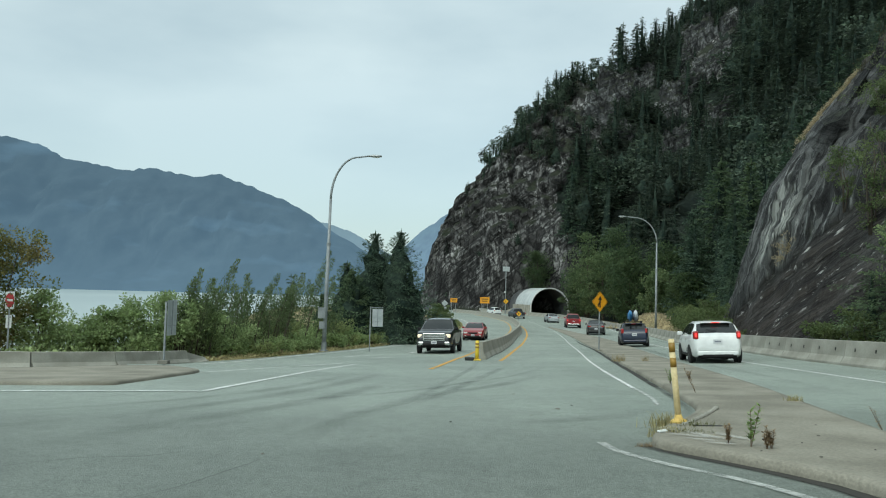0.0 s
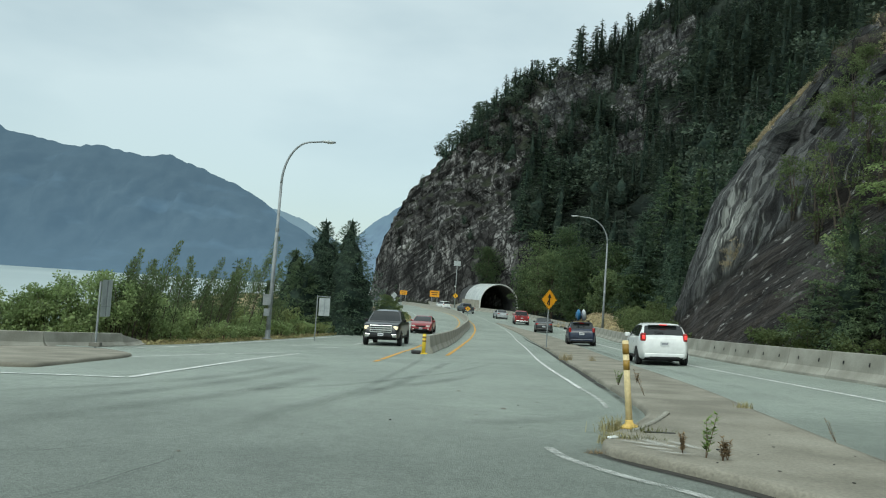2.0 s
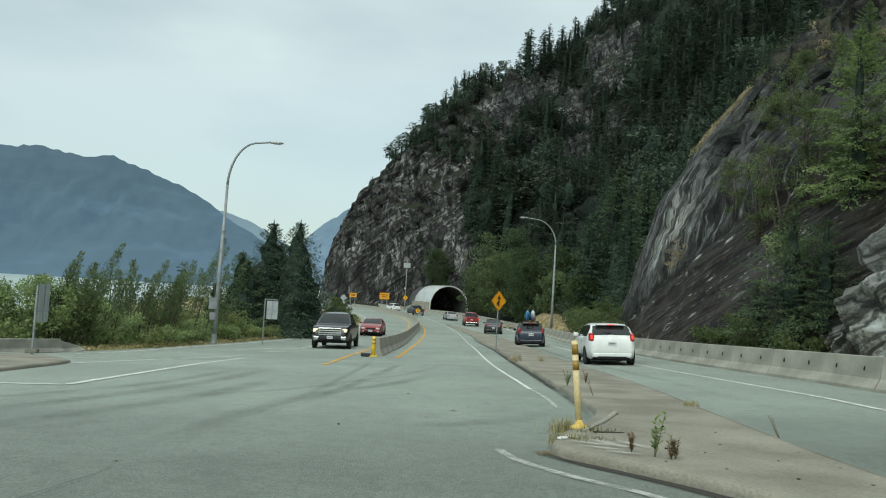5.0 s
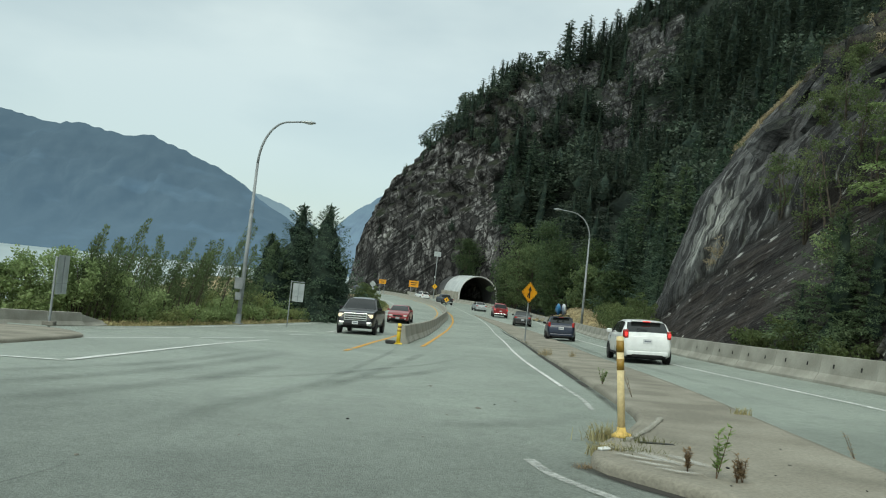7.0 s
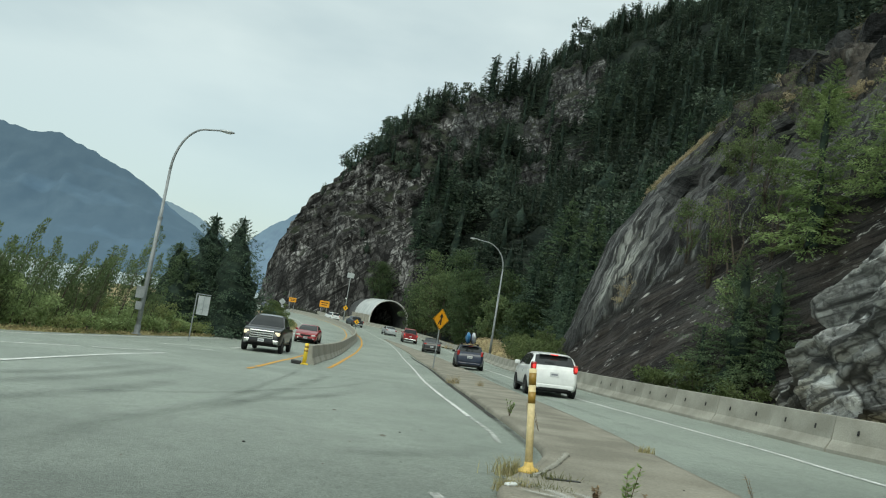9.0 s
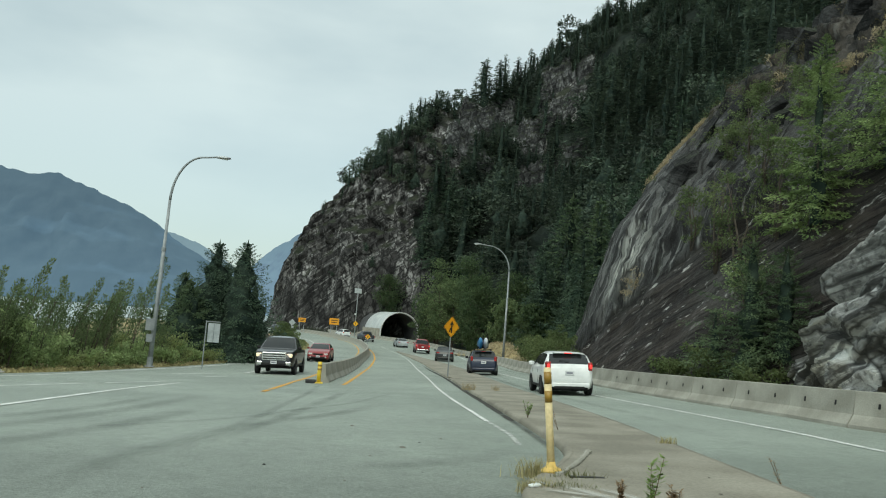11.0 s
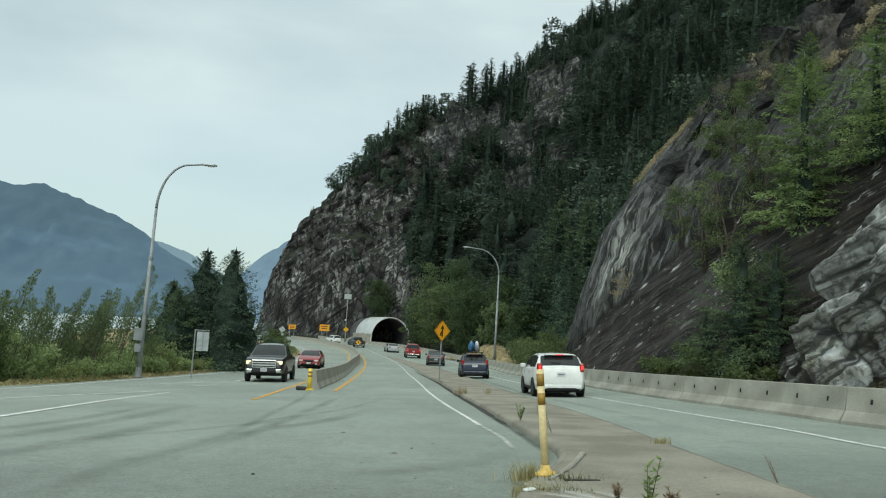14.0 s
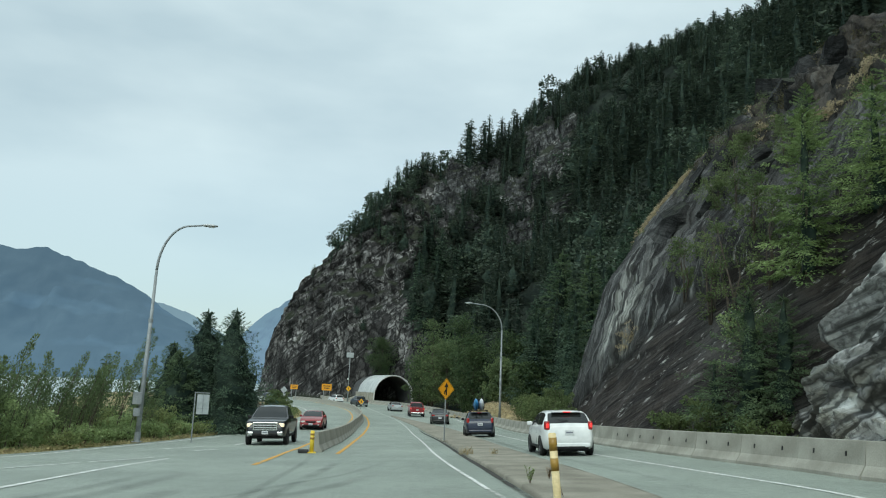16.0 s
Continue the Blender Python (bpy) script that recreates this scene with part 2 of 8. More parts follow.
def part(name, bm, material, parent, label="", smooth=False):
    me = bpy.data.meshes.new(name)
    bmesh.ops.recalc_face_normals(bm, faces=bm.faces)
    bm.to_mesh(me)
    bm.free()
    me.materials.append(material)
    if smooth:
        me.polygons.foreach_set("use_smooth", [True] * len(me.polygons))
    ob = new(name, me)
    ob.parent = parent
    if label:
        ob["label"] = label
    return ob


def box(bm, size, at=(0, 0, 0), bevel=0.0, turn=None):
    m = Matrix.Translation(at) @ (turn or Matrix()) @ Matrix.Diagonal((*size, 1))
    r = bmesh.ops.create_cube(bm, size=1, matrix=m)
    if bevel:
        es = list({e for v in r["verts"] for e in v.link_edges})
        bmesh.ops.bevel(bm, geom=es, offset=bevel, segments=2, affect="EDGES", profile=0.5)
    return bm


def boxed(size, at=(0, 0, 0), bevel=0.0, turn=None):
    return box(bmesh.new(), size, at, bevel, turn)


def rod(bm, a, b, r1, r2=None, n=10):
    a, b = Vector(a), Vector(b)
    d = b - a
    m = Matrix.Translation((a + b) / 2) @ d.to_track_quat("Z", "Y").to_matrix().to_4x4()
    bmesh.ops.create_cone(bm, cap_ends=True, segments=n, radius1=r1, radius2=r1 if r2 is None else r2, depth=d.length, matrix=m)
    return bm


def tube(points, radii, n=10):
    """A round pipe along points."""
    bm = bmesh.new()
    rings = []
    pts = [Vector(p) for p in points]
    for i, p in enumerate(pts):
        d = (pts[min(i + 1, len(pts) - 1)] - pts[max(i - 1, 0)]).normalized()
        q = d.to_track_quat("Z", "Y")
        r = radii[i] if isinstance(radii, (list, tuple)) else radii
        rings.append([bm.verts.new(p + q @ Vector((r * math.cos(2 * math.pi * k / n), r * math.sin(2 * math.pi * k / n), 0))) for k in range(n)])
    for a, b in zip(rings[:-1], rings[1:]):
        for k in range(n):
            bm.faces.new((a[k], a[(k + 1) % n], b[(k + 1) % n], b[k]))
    bm.faces.new(rings[0][::-1])
    bm.faces.new(rings[-1])
    return bm


def empty(name, m=None):
    ob = new(name)
    if m is not None:
        ob.matrix_world = m
    return ob


def glide(points, step=1.0):
    """A smooth line through a few control points, sampled every step or so (Catmull-Rom)."""
    p = [np.array(q, float) for q in points]
    p = [2 * p[0] - p[1]] + p + [2 * p[-1] - p[-2]]
    out = []
    for i in range(1, len(p) - 2):
        n = max(2, int(np.linalg.norm(p[i + 1] - p[i]) / step))
        for k in range(n):
            u = k / n
            out.append(0.5 * (2 * p[i] + (p[i + 1] - p[i - 1]) * u + (2 * p[i - 1] - 5 * p[i] + 4 * p[i + 1] - p[i + 2]) * u * u
                              + (3 * p[i] - p[i - 1] - 3 * p[i + 1] + p[i + 2]) * u ** 3))
    out.append(p[-2])
    return np.array(out)


# ---- the lie of the land: the road falls away from the junction and is banked into its bend ----
YS = np.arange(-200, 500, 1.0)


def eased(points, width):
    v = np.interp(YS, *zip(*points))
    k = np.exp(-0.5 * (np.arange(-40, 41) / width) ** 2)
    return np.convolve(np.pad(v, 40, mode="edge"), k / k.sum(), mode="valid")


FALL = eased([(-200, -0.2), (0, -0.22), (8.6, -0.43), (20, -1.0), (34.6, -1.80), (61, -2.6), (113, -3.05), (160, -3.0), (200, -3.1), (400, -1.0)], 3)
MEDIAN = eased([(-50, 1.2), (35, 1.2), (46, 2.9), (67, 5.6), (87, 8.2), (109, 10.1), (133, 11), (155, 9.5), (177, 7.1), (197, 2.3), (260, -20)], 3)
BANK = eased([(-20, 0.02), (5, 0.02), (15, 0.022), (25, 0.035), (35, 0.05), (50, 0.045), (70, 0.03), (110, 0), (400, 0)], 4)


def lie(x, y):
    """Height of the carriageway at a place."""
    q = np.clip(x - np.interp(y, YS, MEDIAN), -14, 16)
    return np.interp(y, YS, FALL) + np.interp(y, YS, BANK) * np.where(q < 0, 0.6 * q, q)


LEFT_EDGE = [(-200, -60), (26, -60), (27, -11.5), (33, -11.0), (39, -9.0), (50, -6.0), (66, -2.3), (82, 0.7), (99, 2.3), (115, 2.7), (130, 2.3), (151, -0.6), (175, -8), (200, -20), (215, -32)]
RIGHT_EDGE = [(-200, 12), (16, 12.6), (20, 13.0), (27, 13.5), (33, 14.1), (43, 15.5), (63, 18.4), (80, 20.9), (101, 23.2), (124, 24.9), (137, 24.9), (150, 24.1), (161, 22.9), (175, 19.2), (189, 16.0), (206, 11.7), (230, 5.5), (260, -8)]


def left_edge(y):
    return np.interp(y, *zip(*LEFT_EDGE))


def right_edge(y):
    return np.interp(y, *zip(*RIGHT_EDGE))


# base line of the main hillside in plan, and its profile: height by distance inland
FOOT = np.array([(40, -60), (36, 30), (34, 60), (34, 90), (35, 130), (36, 170), (35, 198), (20, 207), (8, 214), (-2, 226), (-7, 245), (-8, 280), (-4, 330), (20, 420)], float)
RISE = [(-400, -60), (-25, -14), (-6, -3.5), (0, -2.6), (2, 8), (5, 17), (9, 25), (15, 34), (22, 44), (30, 53), (44, 69), (62, 88), (82, 107), (107, 125), (127, 137), (157, 148), (185, 157), (300, 175)]
SLOPE = [(-6, -3.2), (0, -2.4), (6, 2.5), (14, 10), (25, 22), (40, 38), (62, 65), (82, 90), (107, 116), (127, 132), (157, 146), (185, 156), (300, 175)]


def inland(x, y):
    """Signed distance from the hill's foot, positive inside the hill."""
    best, side = np.full(np.shape(x), 1e9), np.ones(np.shape(x))
    for a, b in zip(FOOT[:-1], FOOT[1:]):
        v = b - a
        u = np.clip(((x - a[0]) * v[0] + (y - a[1]) * v[1]) / (v @ v), 0, 1)
        dx, dy = x - a[0] - u * v[0], y - a[1] - u * v[1]
        far, turn = np.hypot(dx, dy), v[0] * dy - v[1] * dx
        nearer = far < best - 1e-9
        best, side = np.where(nearer, far, best), np.where(nearer, np.where(turn < 0, 1, -1), side)
    return best * side


def wave(x, y, z, size, seed, octaves=4):
    """Cheap smooth fractal wobble in -1..1 for arrays."""
    r = np.random.RandomState(seed)
    out, amp, total = 0, 1.0, 0.0
    for o in range(octaves):
        layer = 0
        for k in range(4):
            v = r.normal(size=3)
            v /= np.linalg.norm(v)
            layer = layer + np.sin((x * v[0] + y * v[1] + z * v[2]) * 2 * np.pi / size * r.uniform(0.7, 1.4) + r.uniform(0, 6.28))
        out = out + amp * layer / 2.2
        total += amp
        amp, size = amp * 0.55, size / 2.1
    return out / total


def hill(x, y):
    d = inland(x, y)
    cliff = np.clip((y - 150) / 50, 0, 1) * np.clip((75 - x) / 40, 0, 1)
    h = np.interp(d, *zip(*RISE)) * cliff + np.interp(d, *zip(*SLOPE)) * (1 - cliff)
    h = np.where(d < -6, np.interp(d, *zip(*RISE)), h)
    grow = np.clip(d / 12, 0, 1)
    return h + grow * (3.0 * wave(x, y, 0 * x, 38, 5) + 1.6 * wave(x, y, 0 * x, 11, 6))


def grid(xs, ys, fz):
    X, Y = np.meshgrid(xs, ys)
    Zz = fz(X, Y)
    nx, ny = len(xs), len(ys)
    i = (np.arange(ny - 1)[:, None] * nx + np.arange(nx - 1)[None]).ravel()
    return np.stack([X.ravel(), Y.ravel(), Zz.ravel()], 1), np.stack([i, i + 1, i + nx + 1, i + nx], 1)


# ---- setting: water, ground, road, hillside ----
def water_material():
    m = mat("sea_water", (0.30, 0.36, 0.37, 1), (0.38, 0.44, 0.44, 1), 0.004, 0.35, spec=0.5, bump=0.25, bscale=0.6, stretch=(1, 0.3, 1))
    return m


v, f = grid(np.linspace(-4600, 4600, 24), np.linspace(-1500, 4700, 24), lambda x, y: 0 * x - 15.0)
water = tagged(big_mesh("water", v, f, water_material()), "calm pale grey inlet water", "water", kind="structure")


def ground_height(x, y):
    xl, xr = left_edge(y), right_edge(y)
    out = xl - x
    road = lie(np.clip(x, xl, xr), y) - 0.12
    shore = np.interp(out, [0, 0.3, 9, 18, 40, 70], [0, 0.09, 0.0, -1.2, -11, -17])
    side = np.where(y < 26.5, np.interp(-x, [0, 58, 80, 110], [0, 0, -10, -17]), shore)
    rise = np.clip(x - xr, 0, 1) * 0.05
    z = road + np.where(out > 0, side, rise) + np.where(out > 1.5, 0.12 * wave(x, y, 0 * x, 5, 3), 0)
    beyond = np.clip((y - 215) / 60, 0, 1)
    return z - 12 * beyond * (x < 60)


xs = np.unique(np.concatenate([np.linspace(-120, -30, 19), np.arange(-30, 40, 1.0), np.linspace(40, 110, 15)]))
ys = np.unique(np.concatenate([np.linspace(-60, 10, 15), np.arange(10, 110, 1.0), np.linspace(110, 320, 60)]))
v, f = grid(xs, ys, ground_height)
ground = tagged(big_mesh("ground", v, f, M["verge"], smooth=True), "rough roadside soil with dry grass and gravel", "ground", kind="structure")


def ribbon(name, line, half, material, lift=0.012, parent=None, step=0.5, fz=lie):
    """A flat band that lies on the road along a line in plan."""
    p = glide(line, step)
    t = np.gradient(p, axis=0)
    t /= np.linalg.norm(t, axis=1)[:, None]
    nrm = np.stack([-t[:, 1], t[:, 0]], 1)
    a, b = p + nrm * half, p - nrm * half
    v = np.concatenate([np.c_[a, fz(a[:, 0], a[:, 1]) + lift], np.c_[b, fz(b[:, 0], b[:, 1]) + lift]])
    n = len(p)
    return big_mesh(name, v, [(i, i + 1, n + i + 1, n + i) for i in range(n - 1)], material, parent)


rows = np.concatenate([np.linspace(-60, -2, 20), np.arange(0, 60, 0.5), np.arange(60, 216, 1.5)])
cols = np.linspace(0, 1, 61)
v = []
for y in rows:
    a, b = left_edge(y), right_edge(y)
    x = a + (b - a) * cols
    v.append(np.c_[x, np.full(61, y), lie(x, y)])
n = len(rows)
i = (np.arange(n - 1)[:, None] * 61 + np.arange(60)[None]).ravel()
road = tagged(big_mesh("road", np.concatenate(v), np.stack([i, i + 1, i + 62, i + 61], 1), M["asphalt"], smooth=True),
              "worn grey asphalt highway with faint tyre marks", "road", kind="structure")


# ---- rock and hillside ----
def rock_material(name, dark, mid, pale, strata, axis="X", streak=0.5, size=1.0, moss=None, band=0.6, joints=0.0, upright=False, straight=False):
    """Bare rock: broad stains, pale streaks that run down the face, slanting layers, and moss where it lies flat.
    strata: the slope of the layers in degrees, seen along the axis."""
    m = bpy.data.materials.new(name)
    m.use_nodes = True
    n, l = m.node_tree.nodes, m.node_tree.links
    b = n["Principled BSDF"]
    b.inputs["Roughness"].default_value = 0.8
    b.inputs["Specular IOR Level"].default_value = 0.15
    co = n.new("ShaderNodeTexCoord")
    turned = n.new("ShaderNodeMapping")
    turned.inputs["Rotation"].default_value = (radians(strata), 0, 0) if axis == "X" else (0, radians(strata), 0)
    l.new(co.outputs["Object"], turned.inputs["Vector"])

    def noise_of(scale, stretch, detail=6, along=False, rough=0.6, warp=0.0):
        mp = n.new("ShaderNodeMapping")
        mp.inputs["Scale"].default_value = stretch
        l.new((turned if along else co).outputs[0 if along else "Object"], mp.inputs["Vector"])
        t = n.new("ShaderNodeTexNoise")
        t.inputs["Scale"].default_value, t.inputs["Detail"].default_value, t.inputs["Roughness"].default_value = scale, detail, rough
        t.inputs["Distortion"].default_value = warp
        l.new(mp.outputs[0], t.inputs["Vector"])
        return t.outputs["Fac"]

    def ramp(fac, stops):
        r = n.new("ShaderNodeValToRGB")
        e = r.color_ramp.elements
        while len(e) < len(stops):
            e.new(0.5)
        for k, (p, c) in enumerate(stops):
            e[k].position, e[k].color = p, c
        l.new(fac, r.inputs[0])
        return r.outputs[0]

    def mix(fac, a, c, mode="MIX"):
        x = n.new("ShaderNodeMix")
        x.data_type, x.blend_type = "RGBA", mode
        l.new(fac, x.inputs["Factor"])
        l.new(a, x.inputs["A"])
        l.new(c, x.inputs["B"])
        return x.outputs["Result"]

    def grey(v):
        return (v, v, v, 1)

    base = ramp(noise_of(0.22 / size, (1, 1, 1), 7), [(0.36, dark), (0.64, mid)])
    k = n.new("ShaderNodeRGB")
    k.outputs[0].default_value = pale
    falls = noise_of(0.55 / size, (1.8, 1.8, 0.20), 5, warp=0.6)
    patch = ramp(noise_of(0.13 / size, (1, 1, 0.8), 3), [(0.44, grey(0)), (0.58, grey(streak))])
    both = n.new("ShaderNodeMath")
    both.operation = "MULTIPLY"
    l.new(patch, both.inputs[0])
    l.new(ramp(falls, [(0.47, grey(0)), (0.60, grey(1))]), both.inputs[1])
    colour = mix(both.outputs[0], base, k.outputs[0])
    layers = noise_of(0.55 / size, (0.07, 0.07, 1.9), 7, True, 0.62, 0.1) if straight else noise_of(0.55 / size, (0.22, 0.22, 1.7), 6, True, 0.62, 0.4)
    colour = mix(ramp(layers, [(0.56, grey(0)), (0.68, grey(band))]), colour, k.outputs[0])
    gap = n.new("ShaderNodeRGB")
    gap.outputs[0].default_value = tuple(c * 0.35 for c in dark[:3]) + (1,)
    colour = mix(ramp(layers, [(0.40, grey(0.92)), (0.47, grey(0))] if straight else [(0.36, grey(0.85)), (0.44, grey(0))]), colour, gap.outputs[0])
    leaves = noise_of(1.9 / size, (0.045, 0.045, 1.6) if straight else (0.10, 0.10, 1.6), 4, True, 0.55, 0.05 if straight else 0.3)      # thin beds, edge on
    thin_pale = ramp(leaves, [(0.60, grey(0)), (0.66, grey(band))])
    colour = mix(thin_pale, colour, k.outputs[0])
    colour = mix(ramp(leaves, [(0.34, grey(0.8)), (0.41, grey(0))]), colour, gap.outputs[0])
    fine = noise_of(2.6 / size, (1, 1, 0.7), 9)
    colour = mix(ramp(fine, [(0.36, grey(0.7)), (0.50, grey(0))]), colour, gap.outputs[0])
    if joints:
        vo = n.new("ShaderNodeTexVoronoi")
        vo.feature = "DISTANCE_TO_EDGE"
        vo.inputs["Scale"].default_value = joints
        vm = n.new("ShaderNodeMapping")
        vm.inputs["Scale"].default_value = (1.0, 1.0, 0.38)
        way = co.outputs["Object"] if upright else turned.outputs[0]
        wa = n.new("ShaderNodeMix")
        wa.data_type, wa.blend_type = "RGBA", "ADD"
        wa.inputs["Factor"].default_value = 1.0
        nz = n.new("ShaderNodeTexNoise")
        nz.inputs["Scale"].default_value = 0.35
        l.new(way, nz.inputs["Vector"])
        sc = n.new("ShaderNodeVectorMath")
        sc.operation = "SCALE"
        sc.inputs["Scale"].default_value = 3.0
        l.new(nz.outputs["Color"], sc.inputs[0])
        l.new(way, wa.inputs["A"])
        l.new(sc.outputs[0], wa.inputs["B"])
        l.new(wa.outputs["Result"], vm.inputs["Vector"])
        l.new(vm.outputs[0], vo.inputs["Vector"])
        colour = mix(ramp(vo.outputs["Distance"], [(0.0, grey(0.95)), (0.05 if straight else 0.13, grey(0))]), colour, gap.outputs[0])
        cell = n.new("ShaderNodeTexVoronoi")
        cell.inputs["Scale"].default_value = joints
        l.new(vm.outputs[0], cell.inputs["Vector"])
        tone = n.new("ShaderNodeMix")
        tone.data_type, tone.blend_type = "RGBA", "MULTIPLY"
        tone.inputs["Factor"].default_value = 0.85
        l.new(colour, tone.inputs["A"])
        l.new(ramp(cell.outputs["Color"], [(0.15, grey(0.50)), (0.55, grey(0.92)), (0.9, grey(1.6))]), tone.inputs["B"])
        colour = tone.outputs["Result"]
    if moss:
        g = n.new("ShaderNodeNewGeometry")
        s = n.new("ShaderNodeSeparateXYZ")
        l.new(g.outputs["Normal"], s.inputs[0])
        add = n.new("ShaderNodeMath")
        add.operation = "MULTIPLY"
        l.new(s.outputs["Z"], add.inputs[0])
        flat = noise_of(0.25 / size, (1, 1, 1), 5)
        up = n.new("ShaderNodeMath")
        up.operation = "ADD"
        up.inputs[1].default_value = 0.62
        l.new(flat, up.inputs[0])
        l.new(up.outputs[0], add.inputs[1])
        colour = mix(ramp(add.outputs[0], [(0.68, grey(0)), (0.84, grey(1))]), colour, ramp(noise_of(0.5, (1, 1, 1)), [(0.35, moss[0]), (0.65, moss[1])]))
    l.new(colour, b.inputs["Base Color"])
    bp = n.new("ShaderNodeBump")
    bp.inputs["Strength"].default_value, bp.inputs["Distance"].default_value = 1.0, 0.55 * size
    l.new(layers, bp.inputs["Height"])
    bp2 = n.new("ShaderNodeBump")
    bp2.inputs["Strength"].default_value, bp2.inputs["Distance"].default_value = 0.8, 0.22 * size
    l.new(fine, bp2.inputs["Height"])
    l.new(bp.outputs[0], bp2.inputs["Normal"])
    l.new(bp2.outputs[0], b.inputs["Normal"])
    return m


def slab_material():
    """The slanting slab: fluted grey rock above, thin straight rusty beds below, parted along the dip; pale seeps, dark water stains, brown ground near the crest."""
    m = bpy.data.materials.new("slab_rock")
    m.use_nodes = True
    n, l = m.node_tree.nodes, m.node_tree.links
    b = n["Principled BSDF"]
    b.inputs["Roughness"].default_value, b.inputs["Specular IOR Level"].default_value = 0.75, 0.25
    co = n.new("ShaderNodeTexCoord")
    dip = n.new("ShaderNodeMapping")
    dip.inputs["Rotation"].default_value = (radians(22), 0, 0)
    l.new(co.outputs["Object"], dip.inputs["Vector"])

    def noise_of(scale, stretch, detail=5, beds=False, rough=0.58, warp=0.0, at=(0, 0, 0)):
        mp = n.new("ShaderNodeMapping")
        mp.inputs["Scale"].default_value, mp.inputs["Location"].default_value = stretch, at
        l.new(dip.outputs[0] if beds else co.outputs["Object"], mp.inputs["Vector"])
        t = n.new("ShaderNodeTexNoise")
        t.inputs["Scale"].default_value, t.inputs["Detail"].default_value, t.inputs["Roughness"].default_value, t.inputs["Distortion"].default_value = scale, detail, rough, warp
        l.new(mp.outputs[0], t.inputs["Vector"])
        return t.outputs["Fac"]

    def span(value, a, z, lo=0.0, hi=1.0):
        r = n.new("ShaderNodeMapRange")
        for key, w in (("From Min", a), ("From Max", z), ("To Min", lo), ("To Max", hi)):
            r.inputs[key].default_value = w
        l.new(value, r.inputs["Value"])
        return r.outputs[0]

    def maths(op, p, q, third=None):
        k = n.new("ShaderNodeMath")
        k.operation = op
        for i, w in enumerate((p, q, third)):
            if isinstance(w, (int, float)):
                k.inputs[i].default_value = w
            elif w is not None:
                l.new(w, k.inputs[i])
        return k.outputs[0]

    def mix(fac, p, q):
        x = n.new("ShaderNodeMix")
        x.data_type = "RGBA"
        l.new(fac, x.inputs["Factor"])
        for key, w in (("A", p), ("B", q)):
            if isinstance(w, tuple):
                x.inputs[key].default_value = w
            else:
                l.new(w, x.inputs[key])
        return x.outputs["Result"]

    place = n.new("ShaderNodeSeparateXYZ")
    l.new(co.outputs["Object"], place.inputs[0])
    bedded = n.new("ShaderNodeSeparateXYZ")
    l.new(dip.outputs[0], bedded.inputs[0])
    depth = bedded.outputs["Z"]
    wander = noise_of(0.25, (1, 1, 1), 4)
    lower = span(maths("MULTIPLY_ADD", wander, 1.4, depth), 20.2, 19.8)
    # fluted grey rock
    grain = noise_of(1.9, (1, 1, 0.5), 10, rough=0.68)
    upper = mix(span(noise_of(0.30, (1, 1, 0.7), 6), 0.36, 0.64), (0.030, 0.030, 0.031, 1), (0.108, 0.108, 0.107, 1))
    flutes = noise_of(0.9, (0.04, 1.5, 0.16), 9, rough=0.7)
    upper = mix(maths("MULTIPLY", span(flutes, 0.52, 0.64), span(noise_of(0.16, (1, 1, 0.6), 3), 0.44, 0.58, 0.08, 0.75)), upper, (0.30, 0.31, 0.305, 1))
    upper = mix(span(flutes, 0.465, 0.39, 0.0, 0.9), upper, (0.011, 0.010, 0.010, 1))
    streaks = noise_of(2.4, (0.04, 1.6, 0.13), 8, rough=0.72, at=(2, 7, 1))
    upper = mix(maths("MULTIPLY", span(streaks, 0.56, 0.62), span(noise_of(0.22, (1, 1, 0.6), 3, at=(1, 5, 3)), 0.44, 0.56, 0.12, 0.8)), upper, (0.50, 0.505, 0.485, 1))
    upper = mix(span(streaks, 0.46, 0.39, 0.0, 0.9), upper, (0.010, 0.009, 0.009, 1))
    near_seep = maths("MULTIPLY", span(maths("ABSOLUTE", maths("SUBTRACT", place.outputs["Y"], 46.0), 0), 3.6, 1.4), span(maths("ABSOLUTE", maths("SUBTRACT", place.outputs["Z"], 6.2), 0), 3.2, 1.2))
    seep = maths("MULTIPLY", near_seep, span(noise_of(1.2, (0.04, 1.6, 0.12), 7, rough=0.65, at=(3, 1, 0)), 0.46, 0.56))
    upper = mix(seep, upper, (0.66, 0.67, 0.62, 1))
    upper = mix(span(noise_of(0.35, (1, 1, 1), 5, at=(9, 4, 2)), 0.60, 0.68, 0.0, 0.6), upper, (0.050, 0.056, 0.030, 1))
    cracks = n.new("ShaderNodeTexVoronoi")               # open joints
    cracks.feature = "DISTANCE_TO_EDGE"
    cracks.inputs["Scale"].default_value = 0.42
    skew = n.new("ShaderNodeMapping")
    skew.inputs["Rotation"].default_value, skew.inputs["Scale"].default_value = (radians(-28), 0, 0), (0.6, 1.6, 0.5)
    l.new(co.outputs["Object"], skew.inputs["Vector"])
    bend = n.new("ShaderNodeVectorMath")
    bend.operation = "MULTIPLY_ADD"
    bend.inputs[1].default_value = (1, 1, 1)
    fuzz = n.new("ShaderNodeTexNoise")
    fuzz.inputs["Scale"].default_value, fuzz.inputs["Detail"].default_value = 0.6, 6
    l.new(co.outputs["Object"], fuzz.inputs["Vector"])
    l.new(fuzz.outputs["Color"], bend.inputs[0])
    l.new(skew.outputs[0], bend.inputs[2])
    l.new(bend.outputs[0], cracks.inputs["Vector"])
